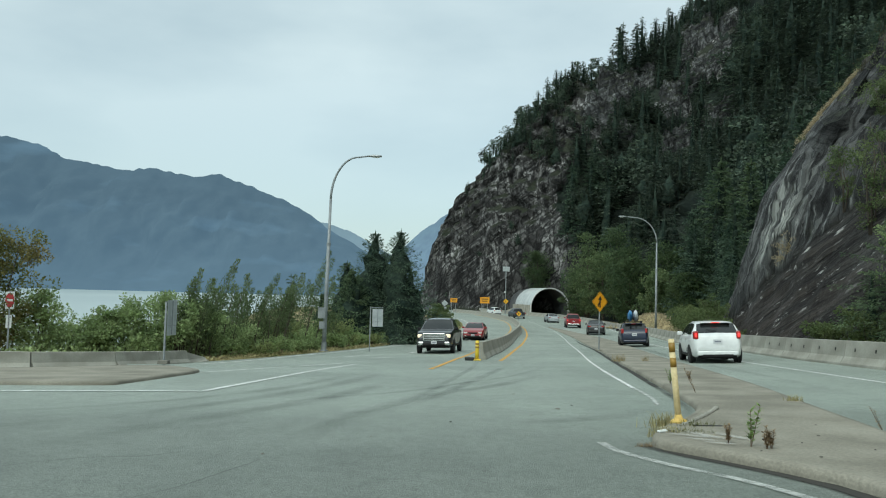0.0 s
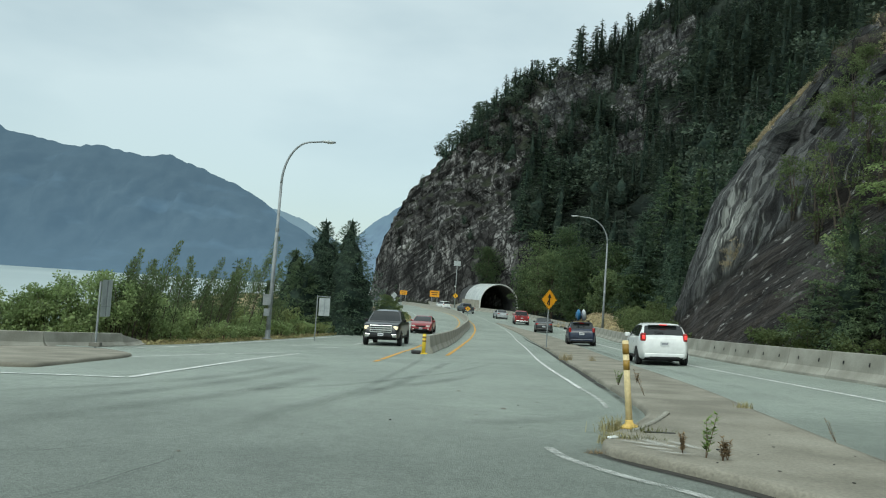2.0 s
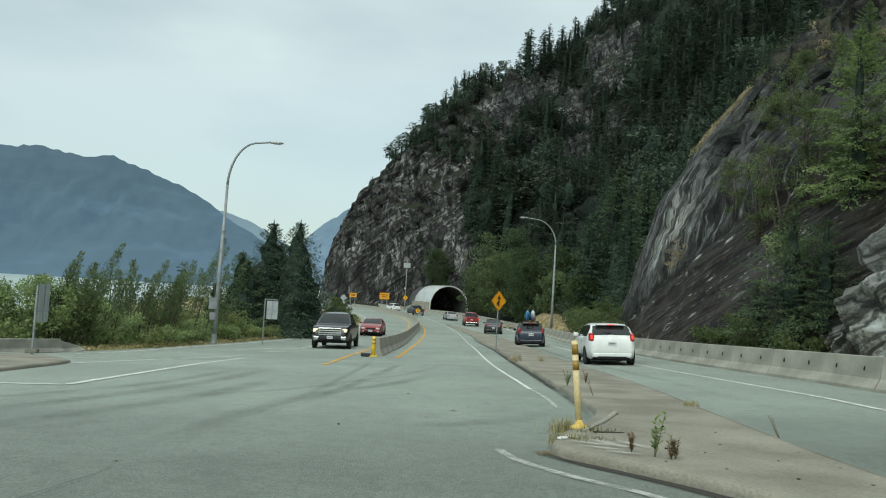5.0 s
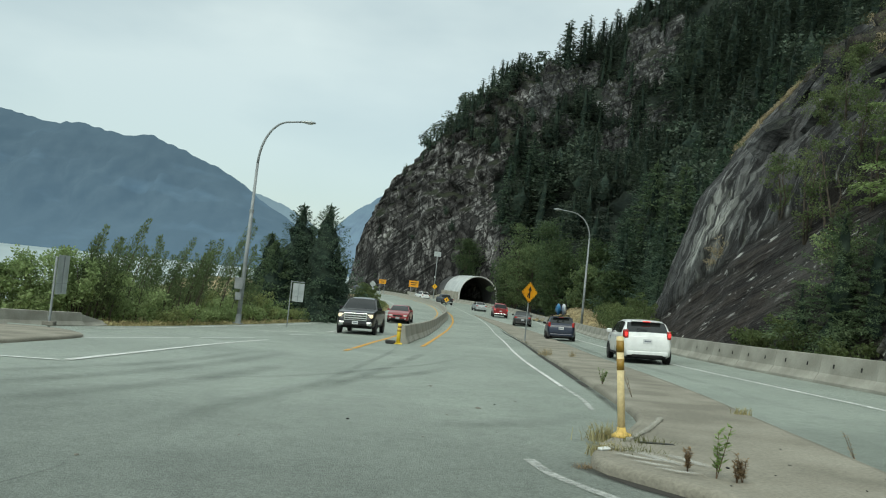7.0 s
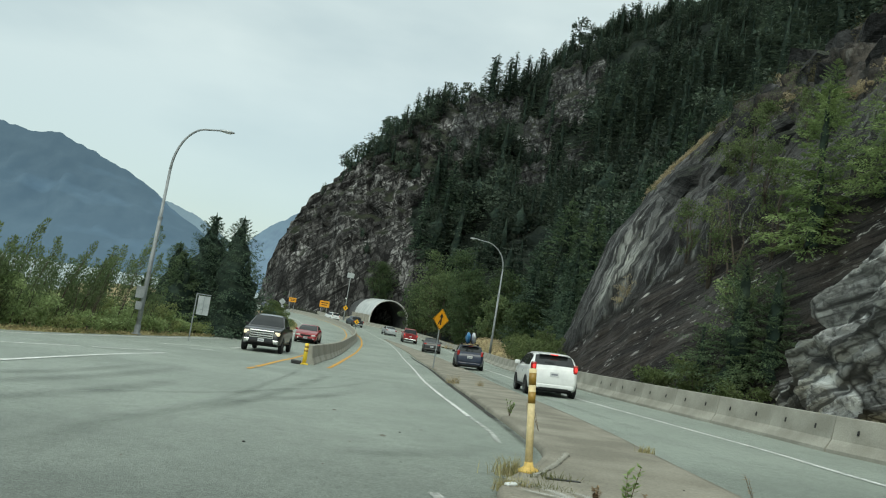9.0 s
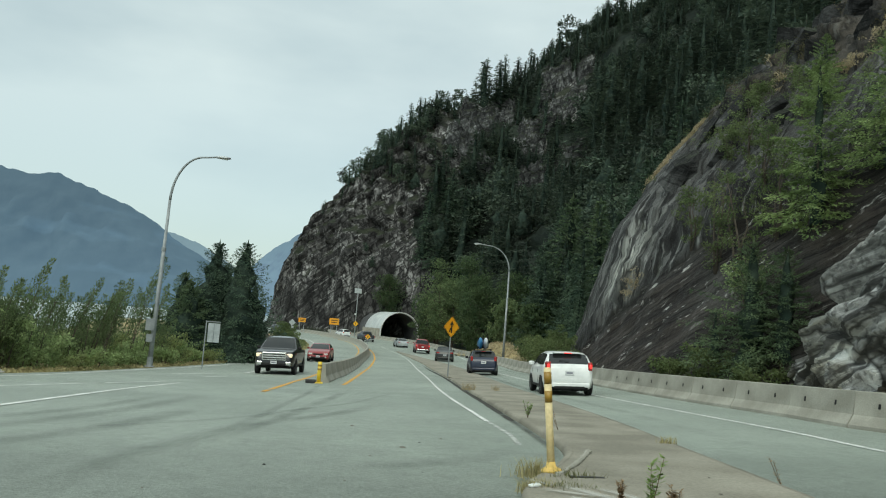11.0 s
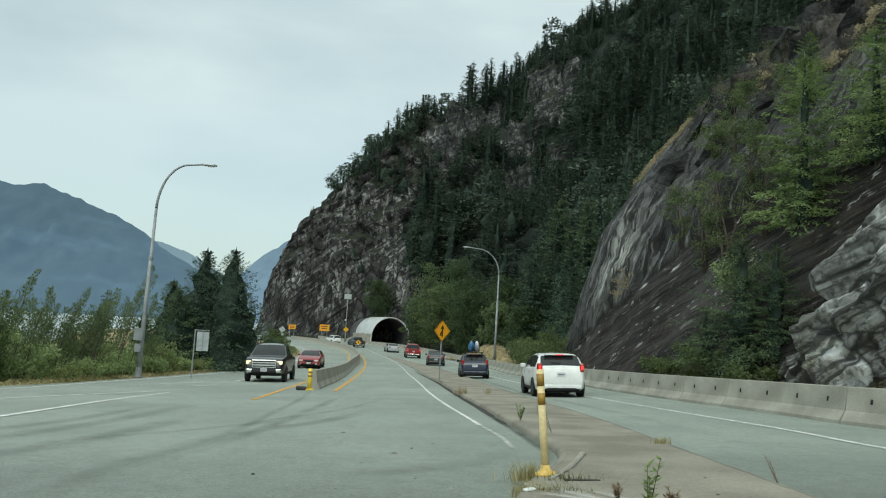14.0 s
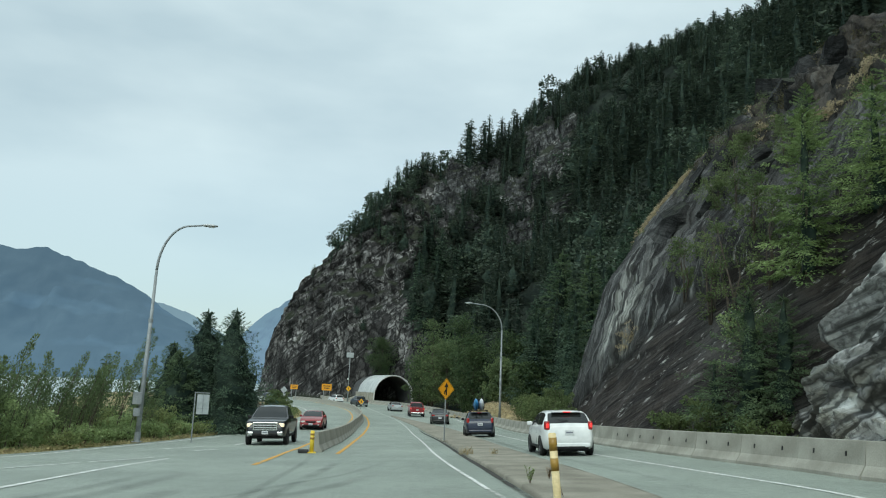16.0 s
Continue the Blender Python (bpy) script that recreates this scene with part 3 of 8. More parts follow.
    upper = mix(span(cracks.outputs["Distance"], 0.07, 0.0, 0.0, 0.9), upper, (0.010, 0.009, 0.009, 1))
    facets = n.new("ShaderNodeTexVoronoi")               # broken faces, each of its own tone
    facets.inputs["Scale"].default_value = 0.9
    l.new(bend.outputs[0], facets.inputs["Vector"])
    tone = n.new("ShaderNodeSeparateColor")
    l.new(facets.outputs["Color"], tone.inputs[0])
    upper = mix(span(tone.outputs[0], 0.45, 0.0, 0.0, 0.6), upper, (0.016, 0.016, 0.017, 1))
    upper = mix(span(tone.outputs[1], 0.72, 1.0, 0.0, 0.55), upper, (0.27, 0.27, 0.262, 1))
    high = span(maths("MULTIPLY_ADD", noise_of(0.3, (1, 1, 1), 4), 8.0, place.outputs["Z"]), 17.0, 21.0, 0.0, 0.75)
    upper = mix(high, upper, mix(span(noise_of(2.2, (0.2, 1.5, 0.5), 8, rough=0.68), 0.40, 0.62), (0.009, 0.008, 0.007, 1), (0.095, 0.080, 0.064, 1)))
    # thin rusty beds
    beds = noise_of(1.5, (0.04, 0.035, 1.0), 6, True, 0.60, 0.05)
    low = mix(span(beds, 0.40, 0.62), (0.016, 0.0135, 0.0125, 1), (0.066, 0.055, 0.049, 1))
    low = mix(span(noise_of(0.35, (0.4, 0.4, 1), 4, True), 0.52, 0.66, 0.0, 0.7), low, (0.085, 0.082, 0.078, 1))
    seams = noise_of(5.5, (0.03, 0.04, 1.0), 7, True, 0.68, 0.05)
    low = mix(span(seams, 0.47, 0.40, 0.0, 0.85), low, (0.008, 0.007, 0.007, 1))
    low = mix(span(seams, 0.57, 0.66, 0.0, 0.6), low, (0.125, 0.112, 0.102, 1))
    dashes = maths("MULTIPLY", span(noise_of(3.4, (0.14, 0.20, 1.5), 5, True, 0.65), 0.57, 0.61), span(noise_of(1.5, (0.6, 0.6, 1.0), 6, True, 0.65, at=(5, 0, 0)), 0.50, 0.57))
    band = maths("MAXIMUM", span(maths("ABSOLUTE", maths("SUBTRACT", depth, 16.2), 0), 1.3, 0.5), span(maths("ABSOLUTE", maths("SUBTRACT", depth, 18.7), 0), 0.5, 0.15, 0, 0.7))
    low = mix(maths("MULTIPLY", dashes, maths("MAXIMUM", band, 0.18)), low, (0.72, 0.71, 0.68, 1))
    colour = mix(lower, upper, low)
    colour = mix(span(grain, 0.44, 0.33, 0.0, 0.75), colour, (0.012, 0.011, 0.011, 1))
    l.new(colour, b.inputs["Base Color"])
    relief = maths("ADD", maths("MULTIPLY", maths("SUBTRACT", 1.0, lower), maths("MULTIPLY_ADD", tone.outputs[2], 0.5, maths("MULTIPLY_ADD", streaks, 0.4, flutes))), maths("MULTIPLY", lower, maths("MULTIPLY_ADD", seams, 0.4, beds)))
    for amount, far, height in ((1.0, 0.5, relief), (0.9, 0.18, grain)):
        bp = n.new("ShaderNodeBump")
        bp.inputs["Strength"].default_value, bp.inputs["Distance"].default_value = amount, far
        l.new(height, bp.inputs["Height"])
        if b.inputs["Normal"].links:
            l.new(b.inputs["Normal"].links[0].from_socket, bp.inputs["Normal"])
        l.new(bp.outputs[0], b.inputs["Normal"])
    return m


MOSS = ((0.018, 0.023, 0.015, 1), (0.036, 0.040, 0.026, 1))
M["cliff"] = rock_material("cliff_rock", (0.030, 0.029, 0.029, 1), (0.082, 0.080, 0.079, 1), (0.34, 0.336, 0.33, 1), 38, "Y", 0.9, size=1.5, moss=MOSS, band=0.55, joints=0.48, upright=True)
M["crag"] = rock_material("crag_rock", (0.030, 0.031, 0.032, 1), (0.080, 0.082, 0.083, 1), (0.33, 0.335, 0.335, 1), 32, "Y", 0.7, size=1.2, moss=MOSS, band=0.5, joints=0.3, upright=True)
M["slab"] = slab_material()
M["banded"] = rock_material("banded_grey_rock", (0.21, 0.21, 0.206, 1), (0.58, 0.58, 0.57, 1), (0.78, 0.79, 0.77, 1), 26, "X", 0.6, size=0.6, band=1.0, straight=True, joints=0.42)


def blocky(v, amount, size, seed):
    """Push vertices about so that a smooth slope breaks into ledges and joints."""
    x, y, z = v.T
    a = wave(x, y, z * 0.45, size, seed, 3)
    b = wave(x + 0.6 * z, y, z, size * 0.45, seed + 1, 3)
    s = np.tanh(2.2 * a) * 0.6 + np.tanh(2.5 * b) * 0.4
    return s * amount


xs = np.unique(np.concatenate([np.arange(-14, 44, 0.75), np.arange(44, 60, 1.0), np.arange(60, 130, 2.0), np.arange(130, 320, 4.0)]))
ys = np.unique(np.concatenate([np.arange(-60, 60, 5.0), np.arange(60, 190, 2.0), np.arange(190, 262, 0.8), np.arange(262, 300, 1.6), np.arange(300, 420, 5.0)]))
v, f = grid(xs, ys, hill)
d_in = inland(v[:, 0], v[:, 1])
push = (blocky(v, 1.0, 13, 11) + blocky(v, 0.45, 4.5, 15)) * np.clip(d_in / 4, 0, 1) * np.clip((60 - d_in) / 30, 0.15, 1)
by_tunnel = (v[:, 0] > 15) & (v[:, 0] < 36) & (v[:, 1] > 188) & (v[:, 1] < 216)
push = np.where(by_tunnel, np.minimum(push, 0), push)
v[:, 1] -= 2.3 * push
v[:, 0] -= 1.6 * push
v[:, 1] += 2.8 * np.clip((24 - v[:, 2]) / 16, 0, 1) * np.clip((v[:, 0] - 12) / 6, 0, 1) * np.clip((40 - v[:, 0]) / 5, 0, 1) * (abs(v[:, 1] - 207) < 19)
keep = (d_in > -4)[f].any(1)
used = np.unique(f[keep])
back = np.zeros(len(v), int)
back[used] = np.arange(len(used))
hill_faces = back[f[keep]]
hillside = tagged(big_mesh("hillside", v[used], hill_faces, M["cliff"]), "steep forested mountainside ending in a bare grey cliff", "hillside", kind="structure")

# bare crags that stand out of the forest: place of the middle, width, height, turn
CRAGS = [(55.0, 251.5, 69.0, 13, 8, -20), (62.5, 255.5, 73.5, 11, 5.5, -15), (47.5, 240.5, 57.5, 10, 8.5, -25), (84.5, 265.0, 91.0, 13, 11, -10), (83.0, 249.0, 77.0, 15, 7, -15), (72.0, 246.0, 66.0, 10, 10, -30),
         (79.5, 227.0, 57.0, 13, 4.5, -20), (67.5, 228.5, 48.0, 10, 4, -25), (95.0, 262.0, 93.0, 9, 6, 0), (54.0, 231.0, 50.5, 8, 4, -25)]


def crag(cx, cy, cz, wide, tall, turn, seed):
    """A broken rock face on the slope: ledges with upright risers between them, sinking into the hill round its rim."""
    u, w = np.meshgrid(np.linspace(-1, 1, 56), np.linspace(-1, 1, 48))
    c, s = math.cos(radians(turn)), math.sin(radians(turn))
    a, b = u * wide * 0.62, w * tall * 0.85 + 0.35 * u * tall
    x, y = cx + a * c - b * s, cy + a * s + b * c
    base = hill(x, y)
    pitch = 2.6 + 0.3 * (seed % 4)
    level = base / pitch + 0.7 * wave(a + 0.3 * base, 0.3 * base, 0 * a, 5.5, seed, 3) + 0.22 * a / wide
    part_up = level - np.floor(level)
    riser = np.floor(level) + np.clip((part_up - 0.15) / 0.28, 0, 1)
    z = base + 0.8 * (riser - level) * pitch + 2.6 + 0.35 * wave(x, y, base, 1.3, seed + 2, 3)
    joint = np.abs(wave(a + 0.25 * base, 0.12 * base, 0 * a, 2.4, seed + 3, 2))
    z -= 0.9 * np.clip(0.16 - joint, 0, 1) / 0.16
    rim = np.maximum(np.abs(u), np.abs(w)) + 0.12 * wave(u * 4, w * 4, 0 * u, 2.3, seed + 4, 3)
    z -= 9.0 * np.clip(rim - 0.62, 0, 1) / 0.38
    v = np.stack([x.ravel(), y.ravel(), z.ravel()], 1)
    i = (np.arange(47)[:, None] * 56 + np.arange(55)[None]).ravel()
    ob = big_mesh("rock_crag", v, np.stack([i, i + 1, i + 57, i + 56], 1), M["crag"])
    return tagged(ob, "bare grey crag standing out of the hillside forest", "rock face", kind="structure")


for k, c in enumerate(CRAGS):
    crag(*c, 700 + 5 * k)

# moss, litter and scrub, coloured dark as in tree shade, cover the rock wherever the forest stands
mid = v[used][hill_faces].mean(1)
az = mid[:, 0] / (mid[:, 1] + 4)
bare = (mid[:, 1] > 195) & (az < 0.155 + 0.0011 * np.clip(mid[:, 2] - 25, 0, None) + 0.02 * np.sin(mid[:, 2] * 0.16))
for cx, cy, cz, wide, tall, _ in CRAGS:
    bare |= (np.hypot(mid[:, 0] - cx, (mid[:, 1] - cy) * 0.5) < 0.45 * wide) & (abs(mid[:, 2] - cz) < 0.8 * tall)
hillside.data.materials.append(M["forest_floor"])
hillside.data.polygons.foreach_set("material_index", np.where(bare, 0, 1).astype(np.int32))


# the near rock spur beside the carriageway: a slanting slab
SPUR_FOOT = [(-40, 14.5), (10, 15.5), (26, 16.8), (40, 16.6), (50, 17.8), (57, 19.6)]
SPUR_RISE = [(-6, -3.5), (0, -1.6), (1.0, 1.6), (3.2, 8.8), (5.4, 12.6), (9.9, 18.2), (14.7, 22.7), (17.2, 24.4), (20, 27), (24, 29.2), (40, 40), (90, 70)]
U = np.concatenate([np.linspace(-40, 8, 18), np.arange(9, 56, 0.26), 56 + 3.2 * np.linspace(0, 1, 12) ** 1.5])
K = np.concatenate([np.linspace(-1.5, 6, 76), np.linspace(6.2, 24, 100), np.linspace(25, 60, 16)])
UU, KK = np.meshgrid(U, K)
end = np.clip((UU - 56) / 3.2, 0, 1)
h = np.interp(KK, *zip(*SPUR_RISE))
z = -2.6 + (h + 2.6) * (1 - end ** 2)
foot = np.interp(UU, *zip(*SPUR_FOOT))
lean = np.interp(UU, [-40, 25, 45, 58], [0.75, 0.85, 0.95, 1.0])
# the crest slants: further from the end the face is set back and gentler
x = foot + KK / lean + 0.45 * np.clip((KK - 2) / 3, 0, 1)
y = UU + 0.0 * KK
v = np.stack([x.ravel(), y.ravel(), z.ravel()], 1)
g = np.clip((KK.ravel() + 1) / 2, 0, 1) * np.interp(v[:, 1], [46, 54], [1.0, 0.4])
p = blocky(v, 1.0, 8.5, 31)
DIP = radians(22)
across = v[:, 1] * math.sin(DIP) + v[:, 2] * math.cos(DIP)          # through the layers
along = v[:, 1] * math.cos(DIP) - v[:, 2] * math.sin(DIP)
warp = 0.5 * wave(v[:, 0], v[:, 1], v[:, 2], 6, 33, 3)
ledge = np.tanh(3 * wave(across + warp, along * 0.10, 0 * warp, 3.6, 37, 3))
thin = wave(across * 1.0 + warp, along * 0.12, 0 * warp, 0.9, 38, 2)
flute = wave(v[:, 1] + 0.25 * v[:, 2], 0.08 * v[:, 2], 0 * warp, 1.6, 39, 2) * np.clip((v[:, 1] - 34) / 5, 0, 1)
above = np.clip((across - 19.0) / 1.2, 0.0, 1.0)
calm = 0.3 + 0.7 * above                                             # the lower beds lie in one smooth plane
v[:, 0] -= (((0.75 - 0.45 * above) * p + (0.45 - 0.35 * above) * ledge + (0.17 - 0.12 * above) * thin) * calm + (0.14 * flute + 0.35) * above) * g
v[:, 2] += 0.2 * p * g * calm
step = np.round(2.2 * wave(v[:, 1] + 0.28 * v[:, 2], 0.22 * v[:, 2], 0 * warp, 3.4, 40, 3)) / 2.2 + 0.5 * np.round(2 * wave(v[:, 1] * 0.5, v[:, 2] + 0.3 * v[:, 1], 0 * warp, 4.6, 41, 3)) / 2
v[:, 0] -= 0.22 * step * above * g                                   # sharp joints and broken blocks
broken = np.clip((KK.ravel() - 6.0) / 2.5, 0, 1) * np.interp(v[:, 1], [50, 56], [1.0, 0.3])
blocks = np.round(2 * wave(v[:, 1] + 0.5 * v[:, 2], 0.5 * v[:, 2], 0 * warp, 2.6, 42, 2)) / 2 + 0.7 * np.round(2 * wave(v[:, 1] - 0.3 * v[:, 2], v[:, 2], 0 * warp, 2.0, 43, 2)) / 2
v[:, 0] -= 0.6 * blocks * broken * g
v[:, 2] += 0.35 * blocks * broken * g
SPUR_AT = v.reshape(len(K), len(U), 3)
nx = len(U)
i = (np.arange(len(K) - 1)[:, None] * nx + np.arange(nx - 1)[None]).ravel()
tagged(big_mesh("rock_slope", v, np.stack([i, i + 1, i + nx + 1, i + nx], 1), M["slab"]), "dark slanting bare rock slab beside the road", "rock face", kind="structure")


def rock_block(at, size, turn, seed, label="angular grey block of rock on the crest of the slope"):
    """An angular block: a box cut by slanting joints, its faces roughened."""
    r = random.Random(seed)
    bm = boxed((1, 1, 1))
    for k in range(9):
        way = Vector((r.uniform(-1, 1), r.uniform(-1, 1), r.uniform(-0.5, 1))).normalized()
        geom = bm.verts[:] + bm.edges[:] + bm.faces[:]
        cut = bmesh.ops.bisect_plane(bm, geom=geom, plane_co=way * r.uniform(0.36, 0.52), plane_no=way, clear_outer=True)
        rim = [e for e in cut["geom_cut"] if isinstance(e, bmesh.types.BMEdge)]
        if rim:
            bmesh.ops.contextual_create(bm, geom=rim)
    bmesh.ops.triangulate(bm, faces=bm.faces[:])
    bmesh.ops.subdivide_edges(bm, edges=bm.edges[:], cuts=3, use_grid_fill=True)
    bmesh.ops.triangulate(bm, faces=bm.faces[:])
    w = np.array([q.co for q in bm.verts])
    rough = 0.05 * wave(*w.T, 0.35, seed, 3)
    for q, e in zip(bm.verts, rough):
        q.co = Vector((q.co.x * size[0], q.co.y * size[1], q.co.z * size[2])) * (1 + float(e))
    ob = part("rock_block", bm, M["crag"], None)
    ob.matrix_world = pose(*at, *turn)
    return tagged(ob, label, "rock")


for k, (bx, by, bz, sx, sy, sz, ra, rb) in enumerate((
        (31.2, 46.8, 20.4, 2.6, 2.6, 3.4, 15, 20), (31.6, 44.6, 21.5, 2.2, 2.4, 2.6, -10, 60), (27.7, 46.2, 17.9, 1.7, 2.2, 2.3, 10, -20), (29.4, 39.6, 20.3, 1.4, 1.6, 2.6, 12, 30),
        (28.4, 42.4, 19.1, 1.9, 2.2, 2.4, -14, 10), (26.6, 38.6, 16.9, 1.4, 1.8, 1.8, 8, 45), (30.6, 42.6, 21.0, 1.8, 2.2, 2.0, 5, 75), (27.3, 36.0, 17.3, 1.6, 1.6, 2.0, -8, 15))):
    rock_block((bx, by, bz), (sx, sy, sz), (ra, -12, rb), 900 + k)
for k, (along, up, sy, sz) in enumerate(((47.0, 7.9, 2.2, 2.6), (45.2, 6.2, 1.8, 2.4), (44.2, 4.4, 2.0, 2.8), (42.4, 6.6, 1.6, 2.2), (40.8, 5.0, 1.8, 2.6), (38.4, 6.2, 1.6, 2.4), (36.2, 5.2, 1.5, 2.2), (37.6, 8.2, 1.4, 1.8))):
    bx, by, bz = SPUR_AT[int(np.argmin(abs(K - up))), int(np.argmin(abs(U - along)))]
    rock_block((bx + 0.25, by, bz), (1.5, sy, sz), (28, 26, -12 + 7 * (k % 4)), 930 + k, "pointed grey slab of rock standing out of the slope")


# a nearer outcrop of pale, banded rock that bulges towards the road
def outcrop():
    yv = np.arange(0.7, 26.3, 0.15)
    kv = np.linspace(0, 1, 90)
    Yo, Ko = np.meshgrid(yv, kv)
    tall = np.interp(Yo, [0.7, 10.7, 15.7, 21.0, 24.1, 25.4, 26.2], [16.8, 16.2, 14.2, 10.2, 6.9, 4.0, 0.8])
    Zo = -1.4 + tall * Ko
    face = np.interp(Yo, [0.7, 18.7, 21.7, 24.3, 26.2], [15.4, 15.8, 16.2, 17.3, 20.0])
    Xo = face + 0.16 * tall * Ko ** 2 * 2.2 + 5.5 * np.clip(Ko - 0.86, 0, 1) / 0.14
    ac = Yo * math.sin(radians(26)) + Zo * math.cos(radians(26))
    al = Yo * math.cos(radians(26)) - Zo * math.sin(radians(26))
    wp = 0.4 * wave(Xo * 0.3, Yo, Zo, 7, 51, 3)
    big = wave(ac + wp, al * 0.12, 0 * wp, 4.2, 52, 2)
    saw = ((ac + 1.3 * wp) / 2.3) % 1.0
    led = np.where(saw < 0.90, saw, (1 - saw) / 0.10 * 0.90)
    fine_saw = ((ac + 1.1 * wp + 0.25 * wave(al * 0.3, Yo, 0 * wp, 3, 58, 2)) / 0.62) % 1.0
    grain = 1.3 * np.where(fine_saw < 0.8, fine_saw, (1 - fine_saw) * 4) - 0.5 + wave(ac * 1.0 + wp, al * 0.1, 0 * wp, 0.42, 53, 2)
    knob = wave(Xo, Yo, Zo, 3.0, 54, 3)
    knob_small = np.tanh(2 * wave(Xo, Yo, Zo, 5.0, 56, 2))
    Xo = Xo - (0.8 * np.tanh(3 * big) + (1.35 + 0.3 * knob_small) * led + 0.24 * grain + 0.2 * knob + 0.10 * wave(Xo, Yo, Zo, 0.7, 57, 3))
    v = np.stack([Xo.ravel(), Yo.ravel(), Zo.ravel()], 1)
    nx = len(yv)
    i = (np.arange(len(kv) - 1)[:, None] * nx + np.arange(nx - 1)[None]).ravel()
    return tagged(big_mesh("rock_outcrop", v, np.stack([i, i + 1, i + nx + 1, i + nx], 1), M["banded"]), "pale grey banded rock outcrop bulging beside the barrier", "rock face", kind="structure")


outcrop()


# ---- mountains across the water ----
def far_range(name, ridge, y, front, shade, haze, strength, seed, label):
    m = bpy.data.materials.new(name + "_haze")
    m.use_nodes = True
    n, l = m.node_tree.nodes, m.node_tree.links
    b = n["Principled BSDF"]
    b.inputs["Roughness"].default_value = 1.0
    b.inputs["Specular IOR Level"].default_value = 0.0
    co = n.new("ShaderNodeTexCoord")
    t = n.new("ShaderNodeTexNoise")
    t.inputs["Scale"].default_value, t.inputs["Detail"].default_value, t.inputs["Roughness"].default_value = 0.005, 9, 0.62
    l.new(co.outputs["Object"], t.inputs["Vector"])
    r = n.new("ShaderNodeValToRGB")
    r.color_ramp.elements[0].position, r.color_ramp.elements[0].color = 0.42, tuple(c * 0.85 for c in shade) + (1,)
    r.color_ramp.elements[1].position, r.color_ramp.elements[1].color = 0.68, tuple(c * 1.2 for c in shade) + (1,)
    l.new(t.outputs["Fac"], r.inputs[0])
    l.new(r.outputs[0], b.inputs["Base Color"])
    b.inputs["Emission Color"].default_value = haze + (1,)       # airlight painted on as a glow of the slope itself, stronger low down
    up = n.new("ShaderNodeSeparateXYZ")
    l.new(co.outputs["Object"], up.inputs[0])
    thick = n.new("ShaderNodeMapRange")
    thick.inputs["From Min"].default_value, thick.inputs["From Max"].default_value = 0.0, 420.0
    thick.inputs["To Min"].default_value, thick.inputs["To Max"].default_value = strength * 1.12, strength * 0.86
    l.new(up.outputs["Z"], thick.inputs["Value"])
    drift = n.new("ShaderNodeMapping")                  # wisps of low cloud along the slope, painted into the same glow
    drift.inputs["Scale"].default_value = (1.0, 1.0, 3.2)
    l.new(co.outputs["Object"], drift.inputs["Vector"])
    wisp = n.new("ShaderNodeTexNoise")
    wisp.inputs["Scale"].default_value, wisp.inputs["Detail"].default_value = 0.0022, 7
    l.new(drift.outputs[0], wisp.inputs["Vector"])
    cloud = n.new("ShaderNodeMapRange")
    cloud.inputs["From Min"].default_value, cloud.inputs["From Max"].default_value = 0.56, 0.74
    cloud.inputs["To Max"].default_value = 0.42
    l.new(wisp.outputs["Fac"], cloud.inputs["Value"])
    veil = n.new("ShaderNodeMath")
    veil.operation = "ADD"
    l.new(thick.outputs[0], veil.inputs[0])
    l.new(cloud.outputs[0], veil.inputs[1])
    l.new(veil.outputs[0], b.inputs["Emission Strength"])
    xs = np.linspace(ridge[0][0], ridge[-1][0], 260)
    top = np.interp(xs, *zip(*ridge)) + 9 * wave(xs, 0 * xs, 0 * xs, 130, seed, 4)
    ks = np.linspace(0, 1, 60)
    X, Kk = np.meshgrid(xs, ks)
    T = np.meshgrid(top, ks)[0]
    fold = wave(X, Kk * 420, 0 * X, 520, seed + 1, 5)
    Zz = -15.5 + (T + 15.5) * (Kk ** 0.85 + 0.09 * fold * np.sin(np.pi * Kk))
    Y = y - front * (1 - Kk) - 150 * fold * np.sin(np.pi * Kk)
    v = np.stack([X.ravel(), Y.ravel(), Zz.ravel()], 1)
    nx = len(xs)
    i = (np.arange(len(ks) - 1)[:, None] * nx + np.arange(nx - 1)[None]).ravel()
    return tagged(big_mesh(name, v, np.stack([i, i + 1, i + nx + 1, i + nx], 1), m, smooth=True), label, "mountains", kind="structure")


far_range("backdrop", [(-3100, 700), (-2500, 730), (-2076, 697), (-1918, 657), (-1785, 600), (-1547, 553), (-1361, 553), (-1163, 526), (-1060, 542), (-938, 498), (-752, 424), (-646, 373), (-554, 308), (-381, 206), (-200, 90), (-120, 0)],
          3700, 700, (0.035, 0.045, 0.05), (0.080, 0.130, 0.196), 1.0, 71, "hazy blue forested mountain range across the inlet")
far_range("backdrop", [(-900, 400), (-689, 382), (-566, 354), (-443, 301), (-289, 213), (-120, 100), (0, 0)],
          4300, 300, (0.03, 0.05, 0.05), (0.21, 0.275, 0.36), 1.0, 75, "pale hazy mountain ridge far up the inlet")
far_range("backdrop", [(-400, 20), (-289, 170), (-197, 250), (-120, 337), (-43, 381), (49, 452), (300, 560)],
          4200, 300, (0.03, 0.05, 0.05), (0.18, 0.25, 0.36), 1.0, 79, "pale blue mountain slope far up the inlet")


# ---- concrete barriers ----
JERSEY = [(-0.29, 0), (-0.29, 0.08), (-0.16, 0.30), (-0.09, 0.80), (-0.075, 0.82), (0.075, 0.82), (0.09, 0.80), (0.16, 0.30), (0.29, 0.08), (0.29, 0)]


